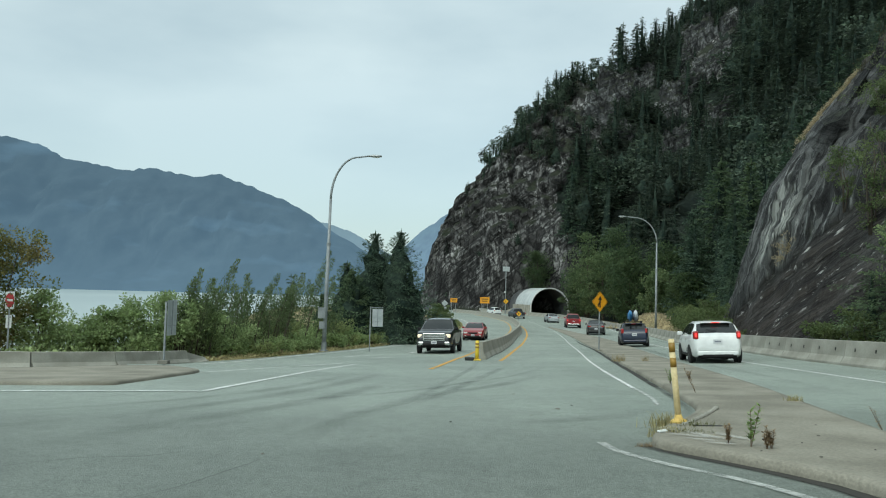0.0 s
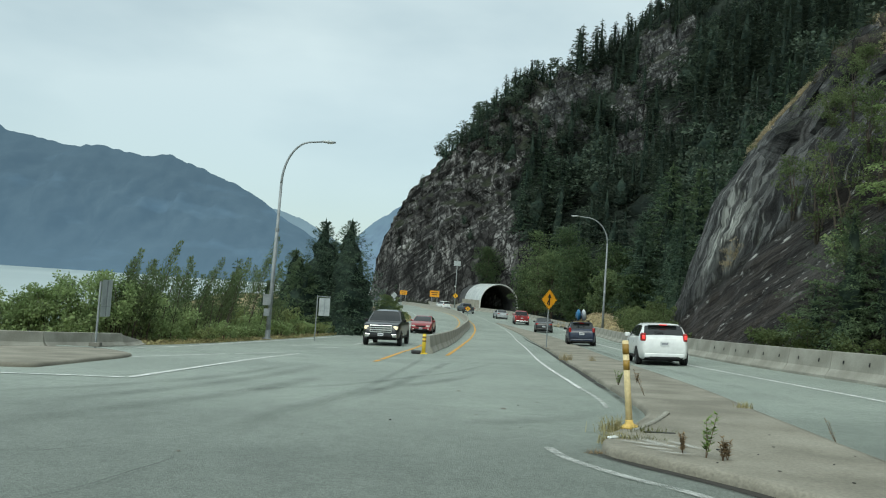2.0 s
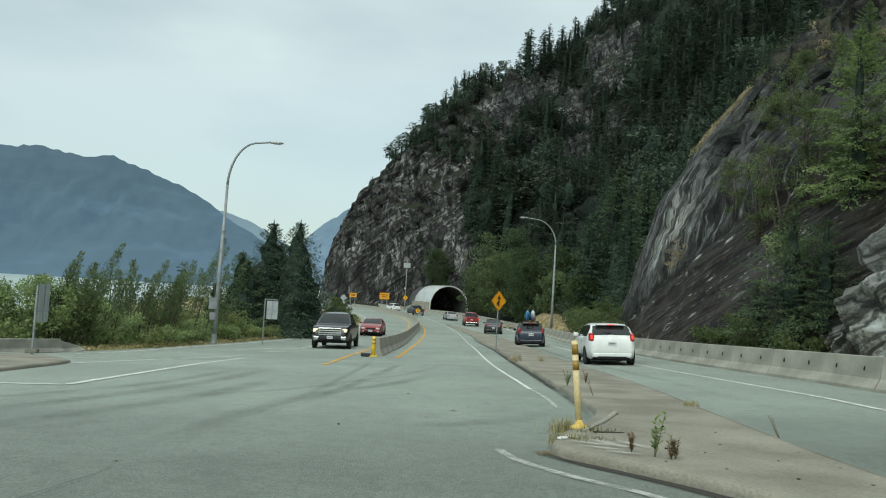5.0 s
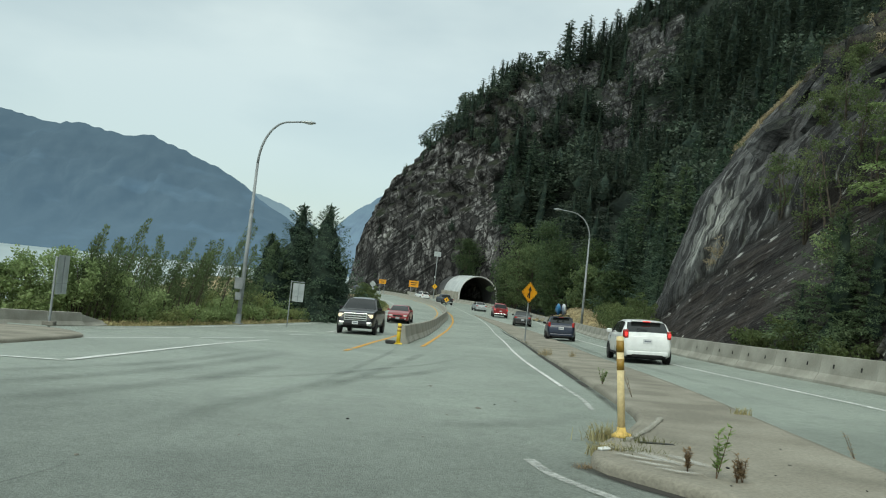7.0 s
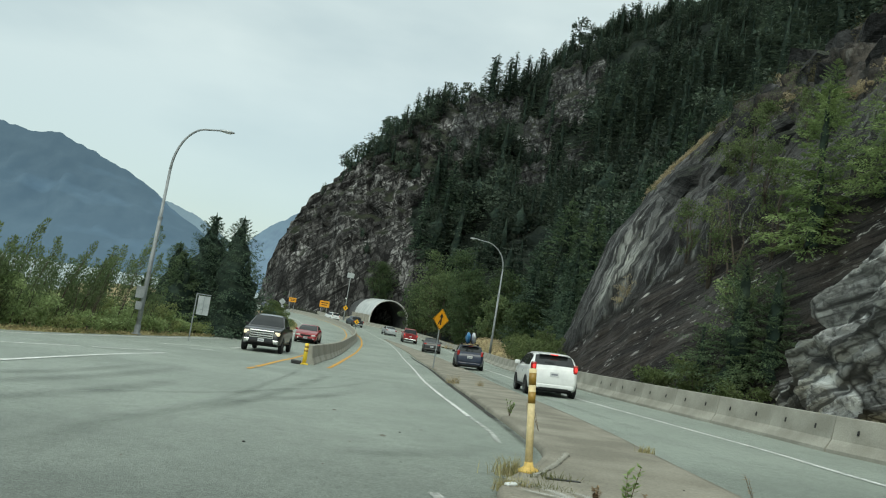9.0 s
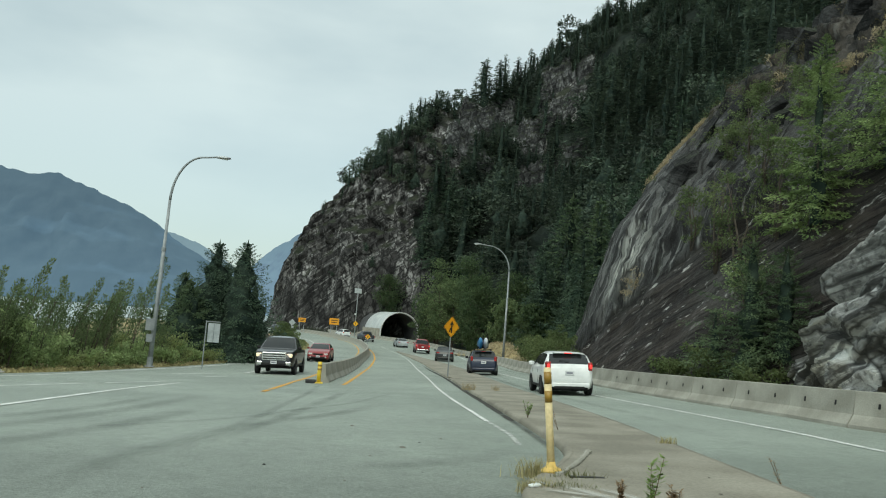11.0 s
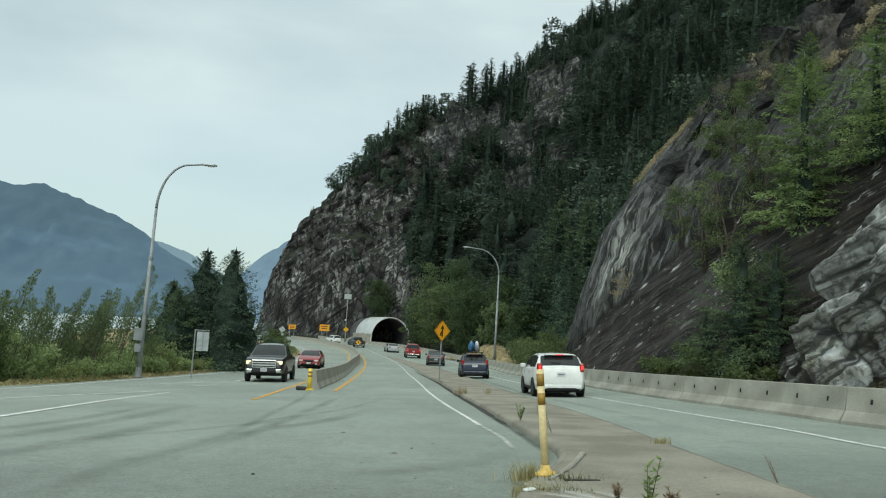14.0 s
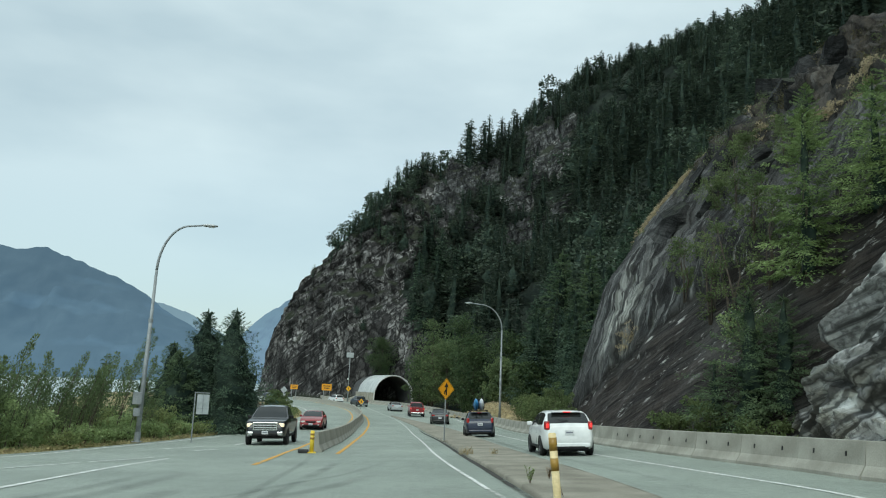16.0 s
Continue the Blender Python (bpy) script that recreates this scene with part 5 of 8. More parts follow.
def plume_tree(name, base, h, seed, label, material="leaf_sapling"):
    """Slim wind-bent saplings: a few whippy stems, each with a narrow feathery plume of small leaves."""
    r = np.random.RandomState(seed)
    root = tagged(empty(name, pose(*base)), label, "tree")
    q = []
    for s in range(r.randint(3, 6)):
        o = r.normal(scale=0.45, size=2)
        l = h * r.uniform(0.65, 1.0)
        lean = np.array([0.21 + r.normal() * 0.06, r.normal() * 0.05])
        us = np.linspace(0, 1, 6)
        path = np.stack([o[0] + lean[0] * l * us ** 1.6, o[1] + lean[1] * l * us ** 1.6, -0.3 + (l + 0.3) * us], 1)
        t = tube(path, [0.03, 0.026, 0.02, 0.015, 0.01, 0.005], 5)
        part("stem", t, M["bark"], root)
        n = int(370 * l / 4)
        u = 0.34 + 0.66 * r.uniform(0.0, 1.0, n) ** 0.75
        at = np.stack([np.interp(u, us, path[:, k]) for k in range(3)], 1)
        girth = 0.42 * np.sin(np.pi * np.clip(u * 0.9 + 0.06, 0, 1)) ** 0.8
        a = r.uniform(0, 6.28, n)
        out = np.stack([np.cos(a), np.sin(a), 0 * a], 1)
        at = at + out * (girth * r.uniform(0, 1, n) ** 0.6)[:, None]
        d = unit(out * 0.55 + np.array([0.25, 0, 1.0]) + r.normal(scale=0.35, size=(n, 3)))
        ln = r.uniform(0.07, 0.16, n)
        q.append(kites(at, d, unit(np.cross(d, r.normal(size=(n, 3)))), ln, ln * 0.2))
    quads_mesh("crown", np.concatenate(q), M[material], root)
    return root


# ---- the forest on the mountainside ----
def forest():
    r = np.random.RandomState(21)
    # width, bare stem, taper
    shapes = (
        (0.21, 0.02, 0.85), (0.25, 0.02, 0.75), (0.18, 0.04, 0.95), (0.27, 0.02, 0.70), (0.17, 0.10, 0.80), (0.15, 0.16, 0.70), (0.23, 0.02, 0.80))
    near = [soft_fir(np.random.RandomState(k), 1.0, w, 110, 22, 0.042, b, tp, 0.45, 0.45, 0.0, 0.15, 0.30) for k, (w, b, tp) in enumerate(shapes)]
    remote = [soft_fir(np.random.RandomState(k + 50), 1.0, w * 1.05, 62, 13, 0.064, b, tp, 0.45, 0.45, 0.0, 0.16, 0.28) for k, (w, b, tp) in enumerate(shapes)]
    plain = [soft_fir(np.random.RandomState(k + 70), 1.0, w, 24, 6, 0.15, b, tp, 0.45, 0.45) for k, (w, b, tp) in enumerate(shapes)]
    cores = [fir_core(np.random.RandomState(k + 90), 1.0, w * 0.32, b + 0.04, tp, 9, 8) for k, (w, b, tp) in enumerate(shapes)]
    # broad rounded crowns among the firs
    for k in range(3):
        rk = np.random.RandomState(k + 130)
        c = unit(rk.normal(size=(15, 3))) * rk.uniform(0.5, 1.0, (15, 1)) * [0.30, 0.30, 0.36] + [0, 0, 0.60]
        near.append(crown_leaves(rk, c, rk.uniform(0.10, 0.17, 15), 62, 0.038))
        remote.append(crown_leaves(rk, c, rk.uniform(0.11, 0.18, 15), 40, 0.048))
        plain.append(crown_leaves(rk, c, rk.uniform(0.11, 0.18, 15), 10, 0.10))
        v, f = fir_core(rk, 1.0, 0.16, 0.25, 0.5, 9, 8)
        v[:, :2] *= (0.35 + 1.1 * np.sin(np.pi * np.clip((v[:, 2:3] - 0.2) / 0.75, 0, 1)))
        cores.append((v, f))
    for k in range(3):
        near.append(layered_pine(np.random.RandomState(k + 160), 0.06))
        remote.append(near[-1])
        plain.append(near[-1][::3])
        cores.append((fir_core(np.random.RandomState(k + 170), 1.0, 0.02, 0.3, 0.5, 9, 8)))
    pines = [10, 11, 12]
    # behind the rock spur, high above and far round the hill plain trees are enough
    face = SPUR_AT.reshape(-1, 3)
    face = face[face[:, 1] > 12]
    face_way = face[:, 0] / (face[:, 1] + 4)
    steps = np.arange(0.25, 1.05, 0.02)
    crest_rise = [((face[:, 2] - 2) / np.hypot(face[:, 0], face[:, 1]))[abs(face_way - a) < 0.03].max(initial=0) for a in steps]
    quads, tones, trunks, inner, inner_f = [], [], [], [], []
    for _ in range(4000):
        x, y = r.uniform(-8, 215), r.uniform(24, 330)
        d = float(inland(np.array(x), np.array(y)))
        if d < 0.5:
            continue
        az = x / (y + 4)
        if az > 1.0 or az < -0.06:
            continue
        h0 = float(hill(np.array(x), np.array(y)))
        far = math.hypot(x, y)
        nose = y > 195 and az < 0.155 + 0.0011 * max(0, h0 - 25) + 0.02 * math.sin(h0 * 0.16)
        chance = min(1.0, (far / 170) ** 0.8) * (0.85 if h0 > 88 else 0.66 if h0 > 55 else 0.50)
        if nose:
            crest = d > 15 and h0 > 34
            chance = 0.2 if d < 20 else (1.0 if crest else 0.3)
            tall = r.uniform(2.0, 5.0) if d < 20 else r.uniform(4.5, 9.5)
        else:
            tall = (10 + 9 * r.uniform() ** 1.5 + (4 if r.uniform() < 0.12 else 0)) * (0.62 if h0 > 84 else 1.0)
            if y < 120:
                tall = r.uniform(12, 20)
        if y > 270 and d < 60:
            continue
        if r.uniform() > chance:
            continue
        for cx, cy, cz, wide, high, _ in CRAGS:
            if abs(x / y - cx / cy) < (0.33 * wide) / cy and y < cy + 3 and (h0 + tall) / y > (cz - 0.2 * high) / cy and h0 / y < (cz + 0.5 * high) / cy:
                tall = min(tall, (cz - 0.2 * high) / cy * y - h0)
        if tall < 1.2:
            continue
        k = r.choice(pines) if r.uniform() < (0.2 if nose and d > 14 else 0.10 if h0 > 90 else 0) else (7 + r.randint(3) if r.uniform() < (0.25 if h0 < 40 else 0.12) else r.choice((0, 1, 2, 3, 6)))
        if 6 < k < 10:
            tall *= 0.8
        girth = r.uniform(1.0, 1.65)
        behind = h0 / far > 0.47 or az > 0.88 or (h0 + tall) / far < 0.72 * float(np.interp(az, steps, crest_rise, left=0))
        q = (plain if behind else near if far < 115 else remote)[k].reshape(-1, 3) * np.array([tall * girth] * 2 + [tall])
        a = r.uniform(0, 6.28)
        c, s = math.cos(a), math.sin(a)
        lean = r.normal(scale=0.03, size=2)
        q = np.stack([q[:, 0] * c - q[:, 1] * s + lean[0] * q[:, 2], q[:, 0] * s + q[:, 1] * c + lean[1] * q[:, 2], q[:, 2]], 1)
        quads.append(q + [x, y, h0 - 0.6])
        tones.append(np.full(len(q), r.choice((0.45, 0.6, 0.85, 1.0, 1.2, 1.45)) * r.uniform(0.9, 1.1)))
        g = cores[k][0] * np.array([tall * girth, tall * girth, tall])
        g = np.stack([g[:, 0] * c - g[:, 1] * s + lean[0] * g[:, 2], g[:, 0] * s + g[:, 1] * c + lean[1] * g[:, 2], g[:, 2]], 1)
        inner_f.append(cores[k][1] + sum(len(w) for w in inner[-1:]) * len(inner))
        inner.append(g + [x, y, h0 - 0.6])
        w = (0.014 if k in pines else 0.011) * tall
        p = np.array([(w, 0, -1), (-w / 2, w * 0.87, -1), (-w / 2, -w * 0.87, -1), (w * 0.2, 0, tall * 0.95), (-w * 0.1, w * 0.17, tall * 0.95), (-w * 0.1, -w * 0.17, tall * 0.95)])
        p[3:, :2] += lean * tall
        trunks.append(p + [x, y, h0 - 0.6])
    q = np.concatenate(quads)
    ob = big_mesh("hillside_forest", q, np.arange(len(q)).reshape(-1, 4), M["forest"])
    ob.data.attributes.new("tone", "FLOAT", "POINT").data.foreach_set("value", np.concatenate(tones).astype(np.float32))
    tagged(ob, "dense dark green conifer forest on the steep mountainside", "forest", kind="stuff")
    t = np.concatenate(trunks)
    o = np.arange(len(trunks))[:, None] * 6
    f = np.concatenate([o + [0, 1, 4, 3], o + [1, 2, 5, 4], o + [2, 0, 3, 5]])
    big_mesh("trunks", t, f, M["bark"], ob)
    big_mesh("shaded_inner_foliage", np.concatenate(inner), np.concatenate(inner_f), M["fir_inner_shade"], ob)


forest()


def undergrowth(name, spots, size, per, leaf, material, label, seed):
    """Low scrub that hides the soil: many small clumps, one mesh."""
    r = np.random.RandomState(seed)
    rad = [size * r.uniform(0.6, 1.4) for _ in spots]
    q = crown_leaves(r, [np.array(s) + [0, 0, 0.35 * k] for s, k in zip(spots, rad)], rad, per, leaf, 0.3)
    return tagged(quads_mesh(name, q, M[material]), label, "scrub", kind="stuff")


# ---- planting: left bank, hill foot, rock ----
def gz(x, y):
    return float(ground_height(np.array(float(x)), np.array(float(y))))


def hz(x, y, low=-3.0):
    return float(hill(np.array(float(x)), np.array(float(y)))) - 0.4 if inland(np.array(float(x)), np.array(float(y))) > 0 else low


def on_spur(y, k):
    """A place on the rock slope: y along the road, k up the face."""
    x, y, z = SPUR_AT[int(np.argmin(abs(K - k))), int(np.argmin(abs(U - y)))]
    return float(x), float(y), float(z)


# firs in a group on the bank
for x, y, h, w, s, mt, n in ((-3.9, 61, 9.0, 4.2, 1, "fir", 280), (-6.1, 62, 9.0, 3.6, 2, "fir", 280), (-5.2, 64, 7.4, 3.6, 3, "fir", 150), (-8.0, 62.5, 6.6, 2.8, 5, "fir_mid", 190), (-2.9, 64, 6.2, 3.0, 6, "fir", 130), (-7.1, 60, 5.8, 2.8, 7, "fir_mid", 190), (-9.8, 62, 4.0, 1.7, 8, "fir_mid", 110)):
    fir_tree("fir_tree", (x, y, gz(x, y) - 0.1), h, w, s, "dark green bushy fir on the bank above the water" if mt == "fir" else "olive green young fir on the bank above the water", mt, boughs=int(1.15 * n), twigs=50, leaf=0.20 / h, taper=0.84, core=0.85, ragged=0.14, sag=0.25, lift=0.3, fan=0.30)
fir_tree("fir_tree", (-11.2, 56, gz(-11.2, 56)), 5.0, 1.3, 9, "slim young fir among shrubs on the bank", boughs=50, twigs=16, leaf=0.06, ragged=0.6, core=0.1)

r0 = np.random.RandomState(77)
# slender upright young trees
for k in range(30):
    y = r0.uniform(36, 54)
    x = min(y * (-0.33 + 0.19 * (k + r0.uniform(-0.5, 0.5)) / 30), float(left_edge(y)) - 2.6)
    plume_tree("poplar_sapling", (x, y, gz(x, y)), r0.uniform(3.8, 6.2) * (y / 46) * (0.6 if r0.uniform() < 0.35 else 1.0), 100 + k, "slender upright sapling with feathery pale green foliage")
# round shrubs along the edge of the bank
for k in range(34):
    y = r0.uniform(33, 62)
    x = float(left_edge(y)) - r0.uniform(2.0, 7.5)
    leafy_tree("shrub", (x, y, gz(x, y)), r0.uniform(0.9, 1.7), 1.3, 140 + k, "bushy green roadside shrub", "leaf" if k % 3 else "leaf_pale", clumps=30, per=40, leaf=0.13, stems=4, low=0.05, category="shrub")
leafy_tree("maple_tree", (-18.2, 31, gz(-18.2, 31)), 5.2, 1.9, 171, "roadside tree with browning yellow-green leaves", "leaf_dry", clumps=100, per=100, leaf=0.10, stems=3, low=0.12)
for k, (x, y, h, w) in enumerate(((-13.5, 35.0, 3.1, 1.5), (-12.4, 36, 3.3, 1.5), (-15.2, 33.5, 1.7, 1.2), (-17.0, 32, 2.6, 1.5), (-14.4, 34, 2.2, 1.3), (-11.8, 37.5, 2.2, 1.3))):
    leafy_tree("shrub", (x, y, gz(x, y)), h, w, 180 + k, "tall loose green shrub behind the low barrier", "leaf", clumps=46, per=70, leaf=0.11, stems=4, low=0.08, category="shrub")

spots = []
for k in range(1500):
    y = r0.uniform(27, 140)
    x = float(left_edge(y)) - 1.6 - abs(r0.normal()) * 6
    if y > 76 and abs(x - float(np.interp(y, [82, 92, 104, 116, 128, 144], [-3.4, -2.6, -2.3, -2.7, -3.6, -5.6]))) < 2.6:
        continue                                        # the track bed stays clear
    spots.append((x, y, gz(x, y)))
undergrowth("bank_scrub", spots, 0.6, 34, 0.14, "leaf", "low green scrub and bramble along the bank", 41)
spots = []
for k in range(2600):
    y = r0.uniform(30, 130)
    x = float(left_edge(y)) - 0.15 - abs(r0.normal()) * 0.8
    spots.append((x, y, gz(x, y) - 0.05))
undergrowth("verge_grass", spots, 0.15, 14, 0.11, "verge_blades", "dry yellow grass along the road edge", 42)

for k, (x, y, h) in enumerate(((-1.0, 126, 2.7), (-0.2, 133, 2.3), (-1.7, 119, 1.7), (0.3, 121, 1.3))):
    leafy_tree("shrub", (x, y, gz(x, y)), h, 1.3, 240 + k, "bushy green shrub between the road and the railway", "leaf_olive", clumps=30, per=60, leaf=0.16, stems=4, low=0.05, category="shrub")
# low bright weeds and young shrubs along the verge
for k in range(26):
    y = 40 + 34 * (k + r0.uniform(0, 1)) / 26
    x = float(left_edge(y)) - r0.uniform(0.7, 1.7)
    leafy_tree("shrub", (x, y, gz(x, y)), r0.uniform(0.5, 1.1), 0.8, 150 + 40 + k, "low bright green weedy shrub on the verge", "leaf" if k % 3 else "leaf_pale", clumps=16, per=46, leaf=0.10, stems=4, low=0.02, category="shrub")

spots = []
for k in range(420):
    y = r0.uniform(72, 128)
    x = float(left_edge(y)) - 0.5 - r0.uniform(0, 1) * 2.2
    spots.append((x, y, gz(x, y) - 0.1))
undergrowth("track_scrub", spots, 0.4, 50, 0.11, "leaf_olive", "green weeds and scrub between the road edge and the track", 46)

# trees at the foot of the hillside, right of the tunnel
for x, y, h, w, s, mt in ((27.6, 151, 17.5, 4.6, 1, "leaf_hill"), (29.6, 146, 15, 4.4, 2, "leaf_hill"), (31.6, 140, 16, 4.6, 3, "leaf_dark"), (27.2, 163, 12, 4.0, 4, "leaf_dark"), (33, 152, 20, 5.0, 5, "leaf_dark"), (30.2, 128, 12, 4.0, 6, "leaf_dark"),
                          (24.6, 205.5, 11.5, 4.2, 7, "leaf_dark"), (32, 104, 8, 3.0, 8, "leaf_dark"), (35, 125, 15, 4.2, 9, "leaf_dark"), (33, 186, 11, 4.0, 10, "leaf_dark"), (30.5, 114, 8.5, 3.2, 11, "leaf_hill"), (31, 172, 11, 4.0, 12, "leaf_hill")):
    leafy_tree("maple_tree", (x, y, hz(x, y)), h, w, 200 + s, "broad green maple at the foot of the mountainside", mt, clumps=90, per=56, leaf=0.30, low=0.06)
for x, y, h, w, s in ((38.3, 110, 21, 6.0, 1), (31, 84, 11, 3.2, 2), (33, 104, 15, 3.8, 3), (29, 80, 8, 2.6, 4), (34, 92, 16, 4.0, 5), (25.5, 70, 6, 2.2, 6), (38, 98, 19, 4.4, 7), (30, 73, 11, 3.2, 8), (36, 82, 18, 4.2, 9), (34, 70, 15, 3.8, 10), (41, 90, 21, 4.6, 11)):
    fir_tree("fir_tree", (x, y, hz(x, y, -2.8)), h, w, 300 + s, "tall dark fir at the foot of the mountainside", "fir_mid" if s in (1, 7) else "fir", boughs=180, twigs=34, leaf=0.032, taper=0.8, core=0.3)

for k, (x, y, h, w) in enumerate(((36, 203.5, 13, 3.6), (34.2, 211, 12, 3.2), (38.5, 209, 15, 4.0), (32.4, 207.5, 10, 3.0), (41, 214, 14, 3.8), (36.8, 219, 12, 3.4), (43, 204, 16, 4.2))):
    fir_tree("fir_tree", (x, y, hz(x, y) - 0.6), h, w, 330 + k, "tall dark fir on the slope above the tunnel mouth", boughs=90, twigs=16, leaf=0.06, taper=0.8, core=0.4)

# slim firs along the skyline of the bare cliff
for k, (x, y, h, w) in enumerate(((12.2, 251.5, 3.6, 1.1), (14.0, 250, 6.0, 1.7), (15.6, 248, 4.6, 1.4), (17.0, 246, 6.6, 1.8), (18.4, 250.5, 5.2, 1.6), (20.0, 248.5, 7.2, 2.0), (22.2, 242, 5.6, 1.8), (23.8, 248, 7.6, 2.1), (26.0, 245, 6.2, 1.9), (28.3, 250.5, 8.0, 2.2), (30.2, 247, 6.8, 2.0), (32.5, 252, 8.2, 2.3))):
    fir_tree("fir_tree", (x, y, hz(x, y) - 0.3), h, w, 350 + k, "slim dark fir on the edge of the bare cliff", boughs=46, twigs=14, leaf=0.075, taper=0.8, core=0.4, ragged=0.5)

# tall dark firs that stand close together above the rock spur
r9 = np.random.RandomState(31)
stood = []
while len(stood) < 30:
    x, y = r9.uniform(32, 64), r9.uniform(64, 124)
    if not 0.30 < x / y < 0.64 or any(math.hypot(x - a, y - b) < 5.0 for a, b in stood):
        continue
    stood.append((x, y))
    fir_tree("fir_tree", (x, y, hz(x, y)), r9.uniform(13, 21), r9.uniform(3.6, 5.4), 500 + len(stood), "tall dark fir on the steep slope above the rock spur", boughs=130, twigs=36, leaf=0.030, ragged=0.5, taper=0.8, core=0.3, sag=0.3, lift=0.05)

# growth on the rock: bright young firs, leaning broad-leaved trees, a dark fir at the foot, scrub along the barrier
for y, k, h, w, s, mt in ((28.6, 2.3, 6.8, 2.4, 1, "fir_near"), (26.0, 2.9, 5.0, 2.5, 2, "fir_near"), (24.6, 3.2, 5.2, 2.4, 3, "fir_near"), (29.2, 0.4, 5.6, 2.9, 4, "fir_mid"), (27.6, 0.7, 4.2, 2.2, 5, "fir_mid"), (32.2, 0.5, 2.6, 1.4, 8, "fir_mid"), (33.5, 5.4, 3.4, 1.2, 6, "fir_near")):
    fir_tree("fir_tree", on_spur(y, k), h, w, 400 + s, "bright green young fir growing on the rock slope" if mt == "fir_near" else "dark bushy fir at the foot of the rock slope", mt, boughs=130, twigs=110, leaf=0.024, ragged=0.5, taper=0.75, core=0.16 if mt == "fir_near" else 0.26, sag=0.3, lift=0.25, fan=0.18)
for y, k, h, w, s, mt in ((34.8, 1.9, 5.2, 1.1, 1, "leaf_olive"), (37.5, 2.3, 3.4, 0.9, 2, "leaf_olive"), (32.5, 1.7, 5.2, 1.2, 3, "leaf_olive"), (31.0, 2.2, 4.2, 1.1, 4, "leaf_olive"), (33.0, 3.0, 3.2, 0.9, 5, "leaf_olive"), (40.0, 6.5, 1.5, 0.8, 6, "leaf_olive"), (38.5, 4.3, 2.0, 0.8, 9, "leaf_olive"), (36.0, 4.0, 3.0, 1.1, 10, "leaf_olive"), (34.5, 5.2, 2.4, 1.0, 11, "leaf_olive"), (30.6, 1.0, 3.4, 1.3, 7, "leaf")):
    leafy_tree("rock_tree", on_spur(y, k), h, w, 420 + s, "thin broad-leaved tree growing out of the rock", mt, clumps=34, per=40, leaf=0.09, stems=3, low=0.08)
for y, k, h, s in ((30.3, 0.3, 1.5, 1), (33.0, 0.3, 0.8, 3), (52, 0.1, 2.0, 4), (50, 0.1, 1.8, 5), (54, 0.2, 2.6, 6), (26.5, 0.2, 1.2, 7), (56.5, 0.1, 2.6, 8), (47, 0.1, 1.2, 9), (24, 0.1, 1.0, 10)):
    x, yy, z = on_spur(y, k)
    leafy_tree("shrub", (x - 0.9, yy, z), h, 1.1, 440 + s, "green shrub at the foot of the rock slope", "leaf_olive", clumps=20, per=60, leaf=0.11, stems=4, low=0.05, category="shrub")
for k, (x, y) in enumerate(((20.3, 60), (20.5, 63), (21.5, 66), (22.5, 70), (19.8, 58), (22.3, 74), (24, 77))):
    leafy_tree("shrub", (x, y, -2.6), 3.2 - 0.2 * (k % 3), 1.7, 460 + k, "dense green shrub behind the barrier", "leaf_olive", clumps=30, per=70, leaf=0.14, stems=4, low=0.05, category="shrub")

spots = []
for k in range(900):
    u = r0.uniform(0, 1)
    kk = 5.5 + 13 * u + r0.normal() * 0.25
    if wave(np.array(kk), np.array(0.0), np.array(0.0), 2.2, 66, 2) < -0.28:
        continue                                        # bare rock between the tufts
    x, y, z = on_spur(56.3 - 0.5 * abs(r0.normal()), kk)
    spots.append((x, y, z + 0.1))
for c in ((46.5, 10.8), (41.5, 8.6), (40.8, 8.3), (35.1, 7.4), (34.8, 7.5), (33.2, 7.9), (33.4, 8.5), (33.7, 9.1), (43.6, 1.7)):
    for k in range(20):
        x, y, z = on_spur(c[0] + r0.normal() * 0.5, c[1] + r0.normal() * 0.12)
        spots.append((x - 0.1, y, z))
undergrowth("rock_grass", spots, 0.18, 36, 0.075, "tan_grass", "dry tan grass along the crest of the rock slope", 43)
spots = []
for k in range(260):
    kk = abs(r0.normal()) * 6 + 5
    x, y, z = on_spur(r0.uniform(24, 55), kk)
    if wave(np.array(y), np.array(kk), np.array(0.0), 9, 61, 2) > 0.05:
        spots.append((x - 0.3, y, z + 0.05))
undergrowth("rock_scrub", spots, 0.4, 70, 0.07, "leaf_olive", "patches of low scrub growing on the rock slope", 44)
spots = []
for k in range(420):
    kk, yy = r0.uniform(8.5, 18), r0.uniform(26, 52)
    if wave(np.array(yy), np.array(kk), np.array(0.0), 6, 63, 2) > 0.12:
        x, y, z = on_spur(yy, kk)
        spots.append((x - 0.2, y, z))
undergrowth("crest_scrub", spots, 0.42, 60, 0.09, "leaf_brown", "brown and olive scrub on the crest of the rock slope", 47)


def bank(x, y):
    """A small dry earth bank behind the barrier."""
    return -3.1 + 2.5 * np.exp(-((x - 25.6) / 2.4) ** 2 - ((y - 96) / 11.0) ** 2) + 0.15 * wave(x, y, 0 * x, 2.5, 64, 3)


v, f = grid(np.arange(22.9, 32.5, 0.4), np.arange(76, 118, 0.5), bank)
tagged(big_mesh("earth_bank", v, f, M["verge"], smooth=True), "dry tan earth bank behind the barrier", "earth bank", kind="structure")
spots = []
for k in range(1500):
    x, y = r0.uniform(23.2, 29), r0.uniform(78, 112)
    spots.append((x, y, float(bank(np.array(x), np.array(y)))))
undergrowth("embankment_grass", spots, 0.2, 14, 0.13, "tan_grass", "dry tan grass on the bank behind the barrier", 45)


